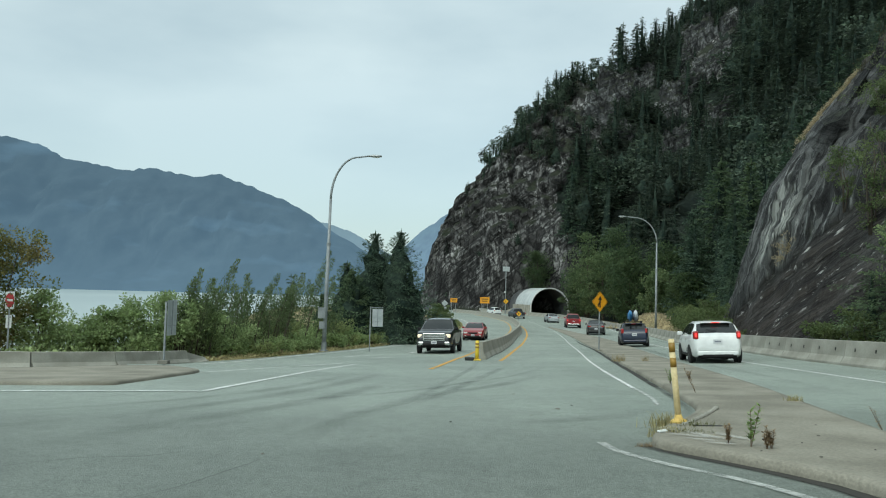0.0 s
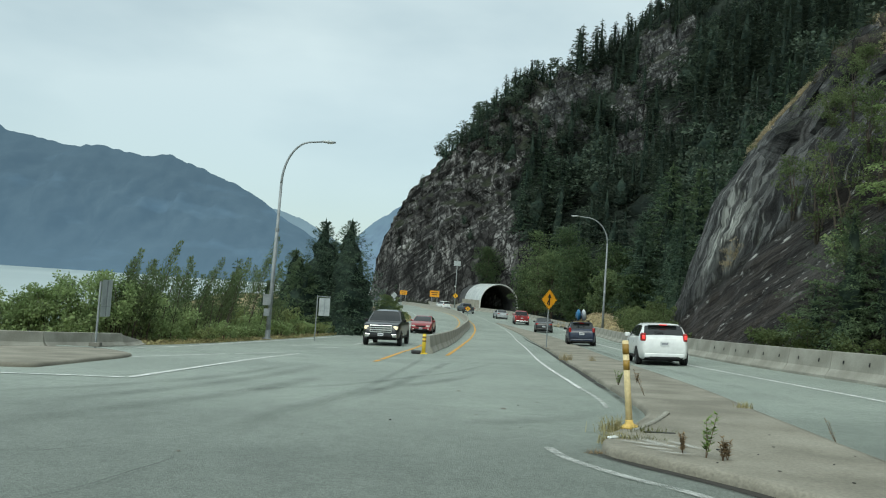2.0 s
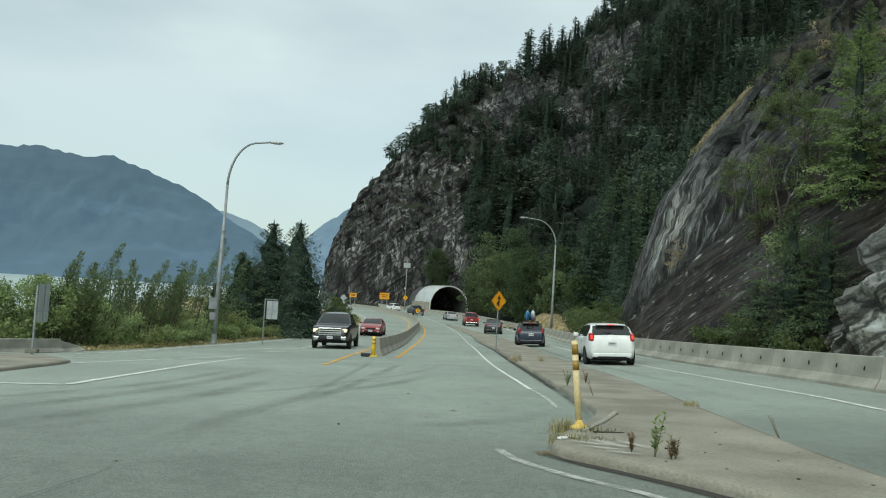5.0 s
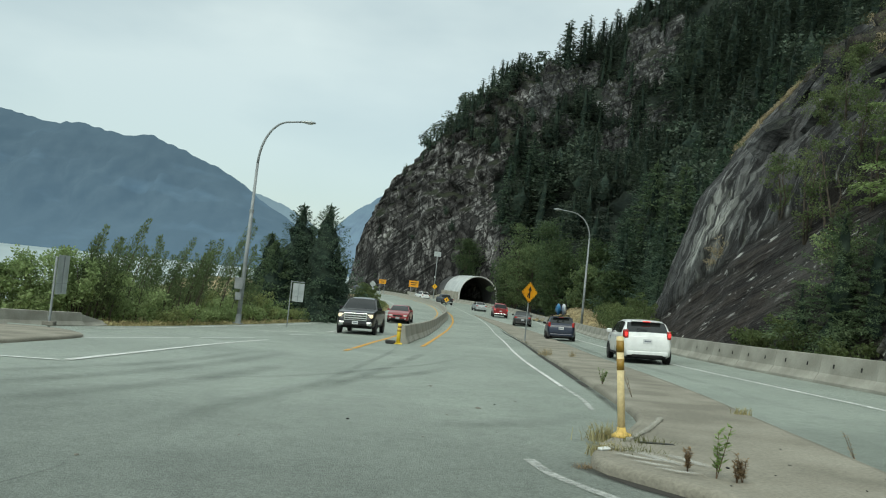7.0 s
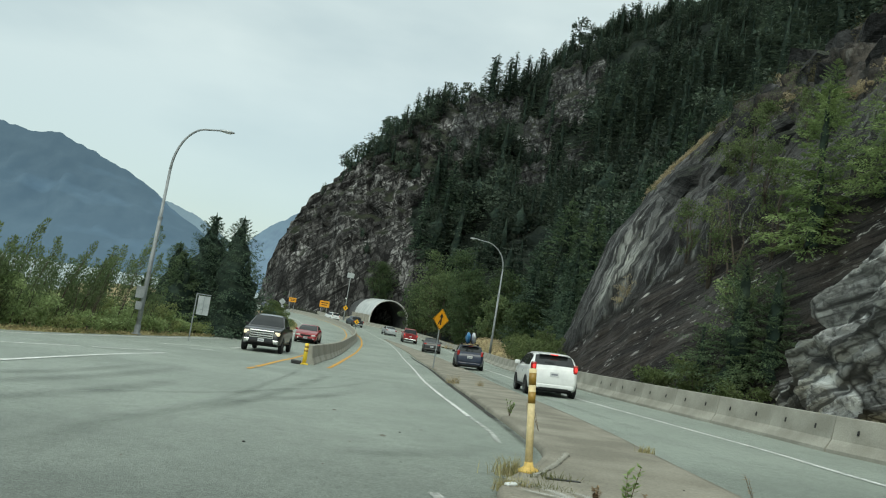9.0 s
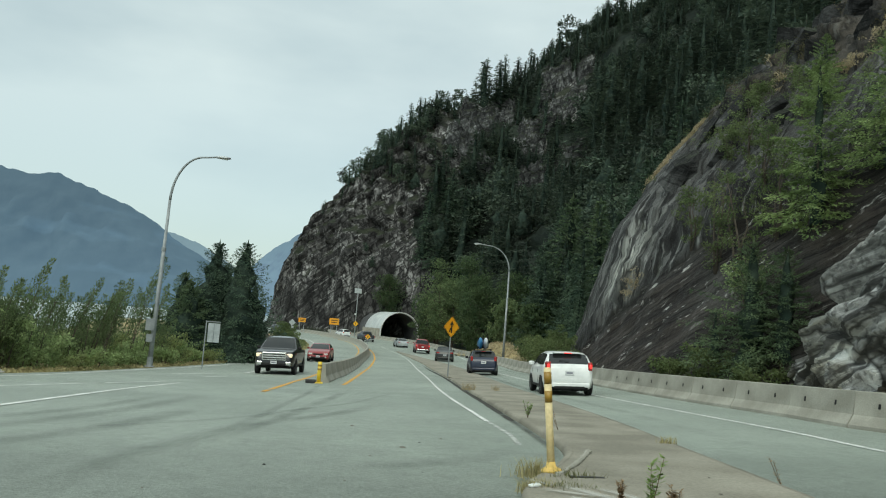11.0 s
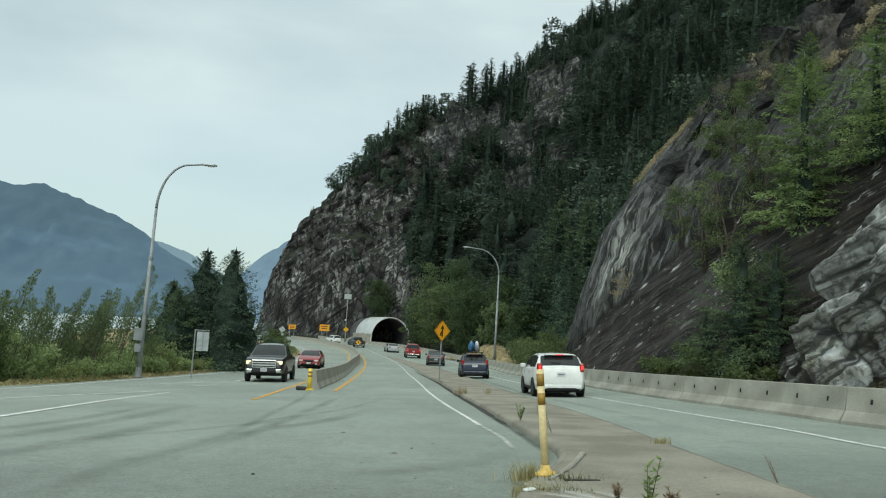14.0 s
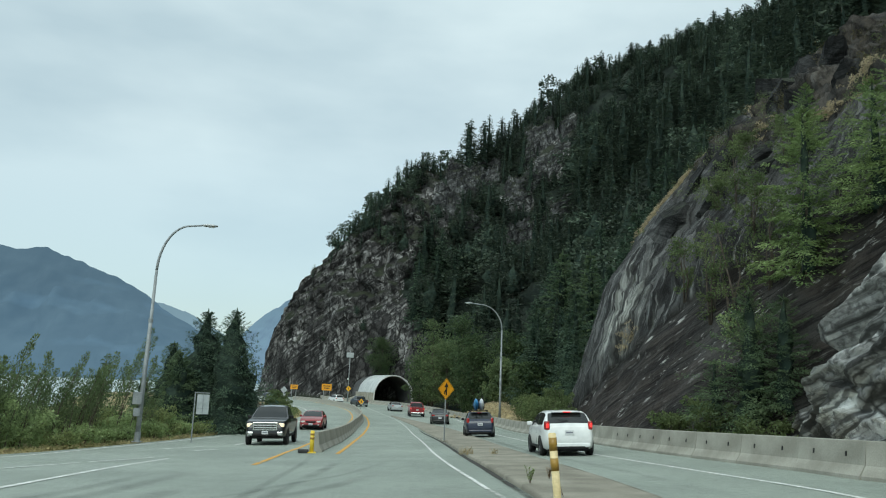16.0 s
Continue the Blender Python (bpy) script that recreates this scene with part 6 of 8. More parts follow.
# ---- signs, posts and small things by the road ----
M["post_yellow"] = mat("yellow_plastic_post", (0.58, 0.38, 0.09, 1), (0.72, 0.52, 0.17, 1), 6.0, 0.55, bscale=30, fine=0.12)
M["post_pale"] = mat("faded_cream_plastic", (0.62, 0.49, 0.25, 1), (0.75, 0.62, 0.36, 1), 6.0, 0.6, bscale=30, fine=0.12)
M["post_band"] = mat("ochre_reflective_band", (0.26, 0.15, 0.02, 1), (0.36, 0.22, 0.04, 1), 8.0, 0.4, fine=0.1)
M["bright_yellow"] = mat("bright_yellow_plastic", (0.66, 0.46, 0.03, 1), (0.78, 0.57, 0.06, 1), 6.0, 0.5, fine=0.1)
M["sign_orange"] = mat("amber_sign_sheeting", (0.70, 0.30, 0.012, 1), (0.80, 0.37, 0.02, 1), 5.0, 0.4, fine=0.05)
M["sign_yellow"] = mat("yellow_sign_sheeting", (0.74, 0.38, 0.012, 1), (0.82, 0.45, 0.02, 1), 5.0, 0.4, fine=0.05)
M["sign_black"] = mat("black_sign_ink", (0.012, 0.012, 0.012, 1), (0.02, 0.02, 0.02, 1), 5.0, 0.5)
M["sign_grey"] = mat("bare_aluminium_sign_back", (0.36, 0.39, 0.40, 1), (0.48, 0.51, 0.52, 1), 3.0, 0.5, metal=0.3, fine=0.08)
M["sign_white"] = mat("white_sign_sheeting", (0.62, 0.64, 0.63, 1), (0.74, 0.75, 0.74, 1), 3.0, 0.5, fine=0.06)
M["sign_red"] = mat("red_sign_sheeting", (0.35, 0.03, 0.035, 1), (0.45, 0.04, 0.05, 1), 3.0, 0.5, fine=0.06)
M["wood_post"] = mat("weathered_wood_post", (0.10, 0.09, 0.075, 1), (0.20, 0.18, 0.15, 1), 4.0, 0.9, bump=0.4, stretch=(4, 4, 0.6))
M["rubber"] = mat("black_rubber", (0.02, 0.02, 0.02, 1), (0.04, 0.04, 0.04, 1), 8.0, 0.8, bump=0.2)


def plate(outline, thick=0.004, y=0.0):
    """A flat plate in the xz plane with thickness along y."""
    bm = bmesh.new()
    a = [bm.verts.new((x, y, z)) for x, z in outline]
    b = [bm.verts.new((x, y + thick, z)) for x, z in outline]
    n = len(a)
    bm.faces.new(a)
    bm.faces.new(b[::-1])
    for k in range(n):
        bm.faces.new((a[k], b[k], b[(k + 1) % n], a[(k + 1) % n]))
    return bm


def rounded(w, h, r=0.05, n=4, turn=0.0):
    pts = []
    for cx, cz, a0 in ((w / 2 - r, h / 2 - r, 0), (-w / 2 + r, h / 2 - r, 90), (-w / 2 + r, -h / 2 + r, 180), (w / 2 - r, -h / 2 + r, 270)):
        for k in range(n + 1):
            a = radians(a0 + 90 * k / n)
            pts.append((cx + r * math.cos(a), cz + r * math.sin(a)))
    c, s = math.cos(radians(turn)), math.sin(radians(turn))
    return [(x * c - z * s, x * s + z * c) for x, z in pts]


def flexible_post():
    """The leaning yellow delineator on the nose of the island."""
    foot, top = Vector((2.36, 8.97, -0.329)), Vector((2.27, 9.02, 0.667))
    m = Matrix.Translation(foot) @ (top - foot).to_track_quat("Z", "Y").to_matrix().to_4x4()
    root = tagged(empty("delineator_post", m), "leaning faded yellow plastic delineator post with ochre bands", "road post")
    part("tube", tube([(0, 0, z) for z in (0.03, 0.4, 0.949)], [0.038, 0.036, 0.036], 16), M["post_pale"], root, smooth=True)
    for a, b in ((0.80, 0.915), (0.625, 0.735)):
        part("band", tube([(0, 0, a), (0, 0, b)], 0.0375, 16), M["post_band"], root, smooth=True)
    part("cap", tube([(0, 0, 0.945), (0, 0, 0.957)], [0.036, 0.028], 16), M["post_pale"], root)
    bm = bmesh.new()
    n = 20
    rings = []
    for r, z in ((0.10, -0.03), (0.098, 0.0), (0.05, 0.025), (0.040, 0.07)):
        rings.append([bm.verts.new((r * math.cos(6.2832 * k / n), r * math.sin(6.2832 * k / n), z)) for k in range(n)])
    for p, q in zip(rings[:-1], rings[1:]):
        for k in range(n):
            bm.faces.new((p[k], p[(k + 1) % n], q[(k + 1) % n], q[k]))
    bm.faces.new(rings[0][::-1])
    bm.faces.new(rings[-1])
    part("base_flange", bm, M["post_yellow"], root, "bright yellow base flange", smooth=True)


flexible_post()


def end_bollard():
    z = float(lie(1.17, 34.7))
    root = tagged(empty("bollard", pose(1.17, 34.7, z)), "bright yellow plastic bollard with dark bands at the barrier end", "bollard")
    part("tube", tube([(0, 0, 0), (0, 0, 0.88)], [0.085, 0.08], 14), M["bright_yellow"], root, smooth=True)
    for a, b in ((0.70, 0.78), (0.54, 0.63)):
        part("band", tube([(0, 0, a), (0, 0, b)], 0.087, 14), M["post_band"], root, smooth=True)
    part("foot", boxed((0.34, 0.3, 0.06), (0, 0, 0.03), 0.015), M["bright_yellow"], root)
    base = tagged(empty("rubber_base", pose(0.85, 34.8, z)), "dark rubber base block beside the bollard", "block")
    part("block", boxed((0.42, 0.5, 0.13), (0, 0, 0.065), 0.03), M["rubber"], base)


end_bollard()


def merge_sign():
    x, y = 7.96, 41.6
    z = -1.62
    root = tagged(empty("merge_sign", pose(x, y, z, 0, 0, 30)), "amber diamond road sign with a black merging arrow", "road sign")
    part("post", boxed((0.05, 0.05, 2.2), (0, 0.03, 1.1), 0.006), M["pole"], root)
    part("footing", boxed((0.3, 0.3, 0.05), (0, 0.03, 0.0), 0.01), M["island"], root)
    c = 2.55
    d = part("panel", plate([(a, b + c) for a, b in rounded(0.78, 0.78, 0.06, 4, 45)], 0.004), M["sign_orange"], root)
    bm = plate([(a, b + c) for a, b in rounded(0.73, 0.73, 0.05, 4, 45)], 0.002, -0.004)
    inner = plate([(a, b + c) for a, b in rounded(0.70, 0.70, 0.05, 4, 45)], 0.002, -0.007)
    part("border", bm, M["sign_black"], d)
    part("face", inner, M["sign_orange"], d)
    arrow = [(0.045, -0.30), (0.045, 0.10), (0.13, 0.10), (0.0, 0.32), (-0.13, 0.10), (-0.045, 0.10), (-0.045, 0.0), (-0.16, -0.16), (-0.16, -0.26), (-0.09, -0.26), (-0.09, -0.19), (-0.045, -0.12), (-0.045, -0.30)]
    part("arrow", plate([(a, b + c) for a, b in arrow], 0.002, -0.010), M["sign_black"], d)


merge_sign()


def backed_sign(base, turn, w, h, z0, post_h, arm, label, posts_x, post=0.06):
    """A panel seen from behind, hung from the arm of a post."""
    root = tagged(empty("road_sign", pose(*base, 0, 0, turn)), label, "road sign")
    part("post", boxed((post, post, post_h + 0.3), (0, 0, post_h / 2 - 0.15), 0.01), M["pole"], root)
    part("arm", boxed((arm, 0.05, 0.05), (arm / 2, 0, post_h - 0.05), 0.008), M["pole"], root)
    p = part("panel", plate([(a + posts_x, b + z0 + h / 2) for a, b in rounded(w, h, 0.03)], 0.006, -0.04), M["sign_grey"], root, "blank grey back of the sign panel")
    part("stiffener", boxed((0.03, 0.02, h * 0.96), (posts_x, -0.055, z0 + h / 2), 0.004), M["pole"], p)
    part("panel_joint", boxed((w * 0.98, 0.006, 0.012), (posts_x, -0.045, z0 + h * 0.28)), M["pole"], p)
    return root


backed_sign((-4.6, 46, gz(-5.0, 46.0) - 0.35), 8, 0.62, 1.02, 1.95, 3.1, 0.75, "grey back of a tall road sign on a steel post", 0.42)
backed_sign((-9.75, 26.3, -1.5), 80, 0.62, 1.2, 0.95, 2.1, 0.6, "grey back of a narrow road sign standing on the traffic island", 0.35)
sign_foot = tagged(empty("sign_footing", pose(-9.75, 26.3, -1.48)), "small concrete footing block of a sign", "block")
part("block", boxed((0.34, 0.28, 0.13), (0, 0, 0.05), 0.02), M["kerb"], sign_foot)


def no_entry():
    x, y = -17.05, 30.0
    root = tagged(empty("no_entry_sign", pose(x, y, gz(x, y), 0, 0, 20)), "red and white no-entry sign on a grey post", "road sign")
    part("post", boxed((0.06, 0.06, 2.95), (0, 0.03, 1.2), 0.006), M["pole"], root)
    p = part("panel", plate([(a, b + 2.32) for a, b in rounded(0.32, 0.66, 0.03)], 0.005), M["sign_white"], root)
    part("disc", plate([(0.155 * math.cos(a), 2.32 + 0.27 * math.sin(a)) for a in np.linspace(0, 6.2832, 28, endpoint=False)], 0.002, -0.004), M["sign_red"], p)
    part("bar", boxed((0.20, 0.004, 0.08), (0, -0.006, 2.32)), M["sign_white"], p)
    q = part("tab", plate([(a, b + 1.5) for a, b in rounded(0.2, 0.5, 0.02)], 0.005), M["sign_white"], root)


no_entry()


def board_sign(base, w, h, z0, colour, label, bars, turn=0, legs=2):
    root = tagged(empty("work_sign", pose(*base, 0, 0, turn)), label, "road sign")
    for k in range(legs):
        part("post", boxed((0.1, 0.1, z0 + h), ((k - (legs - 1) / 2) * w * 0.6, 0.08, (z0 + h) / 2), 0.01), M["pole"], root)
    p = part("panel", plate([(a, b + z0 + h / 2) for a, b in rounded(w, h, 0.05)], 0.02), M[colour], root)
    for k, (bw, bz) in enumerate(bars):
        part("bar", boxed((bw, 0.006, h * 0.13), (0, -0.005, z0 + h * bz)), M["sign_black"], p)
    return root


board_sign((10.0, 190, -3.05), 2.25, 1.5, 2.35, "sign_orange", "large amber road sign on posts below the cliff", ((1.6, 0.68), (1.3, 0.36)))
board_sign((2.55, 190, -3.05), 1.65, 1.0, 2.4, "sign_orange", "smaller amber road sign on posts below the cliff", ((1.1, 0.66), (0.9, 0.36)))


def small_diamond(base, side, z0, label, turn=0):
    root = tagged(empty("diamond_sign", pose(*base, 0, 0, turn)), label, "road sign")
    part("post", boxed((0.08, 0.08, z0 + 0.3), (0, 0.06, (z0 + 0.3) / 2), 0.01), M["pole"], root)
    p = part("panel", plate([(a, b + z0) for a, b in rounded(side, side, 0.06, 4, 45)], 0.01), M["sign_yellow"], root)
    part("mark", boxed((0.12, 0.006, side * 0.55), (0, -0.004, z0)), M["sign_black"], p)
    return root


small_diamond((14.66, 185, -3.05), 0.9, 3.0, "small yellow diamond sign with a dark mark below the cliff")
small_diamond((31.6, 190, -3.0), 0.95, 2.9, "small amber diamond sign beside the tunnel mouth", -35)
small_diamond((10.1, 107, float(lie(10.1, 107)) + 0.78), 0.5, 1.0, "small amber diamond marker above the median barrier")


def message_board():
    root = tagged(empty("equipment_mast", pose(15.0, 190, -3.05)), "tall thin mast with a grey panel in front of the cliff", "mast")
    part("pole", tube([(0, 0.15, 0), (0, 0.15, 11.6)], [0.14, 0.08], 10), M["pole"], root, smooth=True)
    part("panel", boxed((1.65, 0.12, 1.15), (0, 0, 10.75), 0.02), M["sign_grey"], root)
    part("camera_box", boxed((0.3, 0.3, 0.35), (-0.2, 0, 5.2), 0.03), M["sign_white"], root, "small white box")


message_board()

lamp_plate = tagged(empty("lamp_sign", pose(-7.3, 45.25, 0.0)), "pair of small grey sign backs strapped to the lamp pole", "road sign")
part("panel", boxed((0.44, 0.02, 0.62), (-0.05, 0, -0.15), 0.006), M["pole"], lamp_plate)
part("panel", boxed((0.32, 0.02, 0.42), (-0.02, 0, -0.85), 0.006), M["pole"], lamp_plate)
part("strap", boxed((0.3, 0.28, 0.04), (0.04, 0.12, -0.1), 0.004), M["pole"], lamp_plate)


def warning_back(base):
    root = tagged(empty("diamond_sign", pose(*base, 0, 0, 5)), "grey back of a diamond sign with a tab below it", "road sign")
    part("post", boxed((0.08, 0.08, 2.9), (0, 0.05, 1.45), 0.01), M["pole"], root)
    part("panel", plate([(a, b + 2.5) for a, b in rounded(0.9, 0.9, 0.06, 4, 45)], 0.008), M["sign_grey"], root)
    part("tab", plate([(a, b + 1.45) for a, b in rounded(0.75, 0.75, 0.04)], 0.008), M["sign_grey"], root)


warning_back((0.2, 150, -3.0))


# ---- railway beside the road ----
def rail_track():
    root = tagged(empty("railway_track"), "rusty railway track on a gravel bed below the road", "railway", kind="structure")
    line_pts = glide([(-3.4, 82), (-2.6, 92), (-2.3, 104), (-2.7, 116), (-3.6, 128), (-5.6, 144), (-8.6, 160), (-13, 178)], 0.8)
    t = np.gradient(line_pts, axis=0)
    t /= np.linalg.norm(t, axis=1)[:, None]
    nr = np.stack([-t[:, 1], t[:, 0]], 1)
    z = np.interp(line_pts[:, 1], YS, FALL) + 0.12
    n = len(line_pts)
    bed = [np.c_[line_pts + nr * o, z + u] for o, u in ((-3.0, -0.75), (-1.7, 0.0), (1.7, 0.0), (3.0, -0.75))]
    big_mesh("gravel_bed", np.concatenate(bed), [(k * n + i, k * n + i + 1, (k + 1) * n + i + 1, (k + 1) * n + i) for k in range(3) for i in range(n - 1)], M["gravel"], root)
    for side in (-0.72, 0.72):
        p = line_pts + nr * side
        v = np.concatenate([np.c_[p - nr * 0.06, z + 0.03], np.c_[p - nr * 0.06, z + 0.30], np.c_[p + nr * 0.06, z + 0.30], np.c_[p + nr * 0.06, z + 0.03]])
        big_mesh("rail", v, [(k * n + i, k * n + i + 1, ((k + 1) % 4) * n + i + 1, ((k + 1) % 4) * n + i) for k in range(4) for i in range(n - 1)], M["rust"], root)
    tie = None
    for i in range(0, n):
        m = Matrix.Translation((line_pts[i, 0], line_pts[i, 1], z[i] + 0.05)) @ Matrix.Rotation(math.atan2(nr[i, 1], nr[i, 0]), 4, "Z")
        if tie is None:
            ob = part("sleeper", boxed((2.5, 0.24, 0.16), (0, 0, 0), 0.01), M["wood_post"], root)
            tie = ob.data
        else:
            ob = new("sleeper", tie)
            ob.parent = root
        ob.matrix_world = m


M["gravel"] = mat("grey_gravel", (0.09, 0.085, 0.08, 1), (0.2, 0.19, 0.175, 1), 1.2, 0.95, bump=1.0, bscale=18, fine=0.35)
M["rust"] = mat("rusty_steel", (0.06, 0.035, 0.025, 1), (0.14, 0.08, 0.055, 1), 3.0, 0.8, bump=0.3, fine=0.2)
rail_track()


# ---- weeds, stakes and litter on the island ----
def weed(name, base, h, n, seed, material, label, leaf=0.05, spread=0.35, tilt=0, sprigs=3):
    r = np.random.RandomState(seed)
    root = tagged(empty(name, pose(*base, 0, tilt, 0 if tilt else r.uniform(0, 360))), label, "weed")
    bm = bmesh.new()
    q = []
    for k in range(n):
        a, l = r.uniform(0, 6.28), h * r.uniform(0.6, 1.0)
        tip = np.array([math.cos(a) * spread * l * r.uniform(0.2, 1), math.sin(a) * spread * l * r.uniform(0.2, 1), l])
        rod(bm, (0, 0, -0.02), tip, 0.004, 0.002, 4)
        for u in np.linspace(0.2, 1.0, 11):
            for g in range(sprigs):
                b = r.uniform(0, 6.28)
                d = unit(np.array([math.cos(b), math.sin(b), r.uniform(0.1, 0.8)]))
                q.append(kites((tip * u)[None], d[None], unit(np.cross(d, [0, 0, 1.0]))[None], np.array([leaf * r.uniform(0.7, 1.7)]), np.array([leaf * 0.30])))
    part("stems", bm, M["dry_stem"], root)
    quads_mesh("leaves", np.concatenate(q), M[material], root)
    return root


def tuft(name, base, h, wide, n, seed, material, label):
    """A tuft of grass blades, each a bent strip."""
    r = np.random.RandomState(seed)
    root = tagged(empty(name, pose(*base)), label, "grass tuft")
    v, f = [], []
    for k in range(n):
        a = r.uniform(0, 6.28)
        o = np.array([r.normal() * wide, r.normal() * wide * 0.6, -0.02])
        l = h * r.uniform(0.45, 1.1)
        d = np.array([math.cos(a), math.sin(a), 0]) * l * r.uniform(0.15, 0.75)
        s = np.array([-math.sin(a), math.cos(a), 0]) * 0.004
        b = len(v)
        for u, w in ((0, 1.0), (0.5, 0.8), (1.0, 0.15)):
            p = o + d * u ** 1.7 + np.array([0, 0, l * u * (1 - 0.2 * u)])
            v += [p - s * w, p + s * w]
        f += [(b, b + 1, b + 3, b + 2), (b + 2, b + 3, b + 5, b + 4)]
    tagged(big_mesh("grass", v, f, M[material], root), kind="stuff")
    return root


M["dry_stem"] = mat("dry_brown_stem", (0.09, 0.06, 0.035, 1), (0.18, 0.13, 0.08, 1), 9.0, 0.9)
M["weed_green"] = leafy("weed_leaves", (0.20, 0.29, 0.10, 1), (0.33, 0.42, 0.17, 1), 0.3)
M["weed_red"] = leafy("dry_weed_leaves", (0.25, 0.18, 0.11, 1), (0.42, 0.32, 0.20, 1), 0.3)


def top(x, y):
    return float(lie(x, y)) + 0.098


weed("green_weed", (2.50, 7.15, top(2.50, 7.15)), 0.40, 3, 1, "weed_green", "tall pale green weed on the concrete island", 0.05, 0.22)
weed("green_weed", (2.60, 7.02, top(2.60, 7.02)), 0.17, 3, 2, "weed_red", "small dry weed on the concrete island", 0.035)
weed("dry_weed", (2.36, 7.35, top(2.36, 7.35)), 0.20, 4, 3, "weed_red", "dry brown weed on the concrete island", 0.035)
weed("dry_weed", (2.66, 7.06, top(2.66, 7.06)), 0.20, 4, 4, "weed_red", "dry brown weed on the concrete island", 0.035)
weed("dry_weed", (4.0, 13.45, top(4.0, 13.45)), 0.50, 2, 5, "weed_red", "bent dry weed stalks on the concrete island", 0.03, 0.2, -24, 2)
weed("dry_weed", (4.66, 8.75, float(lie(4.66, 8.75))), 0.40, 2, 6, "weed_red", "bent dry weed stalks on the concrete island", 0.025, 0.12, -28, 2)
weed("dry_weed", (4.3, 16.0, top(4.3, 16.0)), 0.30, 5, 7, "weed_green", "small leafy weed on the concrete island", 0.04)
weed("dry_weed", (5.0, 17.0, top(5.0, 17.0)), 0.22, 4, 8, "weed_red", "small dry weed on the concrete island", 0.04)
tuft("grass_tuft", (6.1, 28.8, top(6.1, 28.8)), 0.38, 0.12, 120, 9, "straw", "tuft of dry grass on the island")
tuft("grass_tuft", (7.0, 28.5, top(7.0, 28.5)), 0.3, 0.08, 60, 10, "straw", "tuft of dry grass on the island")
tuft("grass_tuft", (1.98, 8.2, top(1.98, 8.2) - 0.05), 0.17, 0.08, 260, 11, "verge_blades", "tuft of grass growing round the post base")
tuft("grass_tuft", (2.25, 8.15, top(2.25, 8.15) - 0.03), 0.12, 0.12, 150, 12, "grass", "dry grass along the crack in the island")
tuft("grass_tuft", (2.45, 7.75, top(2.45, 7.75) - 0.03), 0.08, 0.12, 90, 13, "straw", "dry grass along the crack in the island")
tuft("grass_tuft", (2.22, 9.05, top(2.22, 9.05) - 0.05), 0.24, 0.09, 200, 21, "verge_blades", "dry straw-coloured grass round the post base")
tuft("grass_tuft", (2.48, 8.7, top(2.48, 8.7) - 0.05), 0.16, 0.14, 200, 22, "grass", "grass growing in the cracked island behind the post")
tuft("grass_tuft", (1.68, 7.75, float(lie(1.68, 7.75))), 0.08, 0.06, 70, 15, "weed_red", "tuft of dry weeds at the kerb")
tuft("grass_tuft", (5.03, 11.9, top(5.03, 11.9)), 0.15, 0.06, 110, 16, "verge_blades", "small yellow-green tuft on the island")


def bent_kerb_piece():
    """A loose broken length of kerb lying beside the post."""
    root = tagged(empty("broken_kerb", pose(0, 0, 0)), "broken grey kerb edge lying across the island", "kerb piece")
    pts = glide([(2.30, 8.66), (2.7, 9.3), (3.1, 10.05), (3.35, 10.55)], 0.06)
    strip = tube([(x, y, top(x, y) + 0.006) for x, y in pts], list(np.interp(np.arange(len(pts)), [0, len(pts) - 6, len(pts) - 1], [0.018, 0.028, 0.048])), 7)
    for w in strip.verts:                                   # crumbled, uneven edge
        w.co += Vector((noise.noise(w.co * 14), noise.noise(w.co * 14 + Vector((7, 0, 0))), 0.6 * noise.noise(w.co * 14 + Vector((0, 9, 0))))) * 0.03
    part("strip", strip, M["concrete"], root)
    part("patch", boxed((0.34, 0.05, 0.012), (2.6, 8.66, top(2.6, 8.66) + 0.004), 0.003), M["rubber"], root, "dark tar patch")


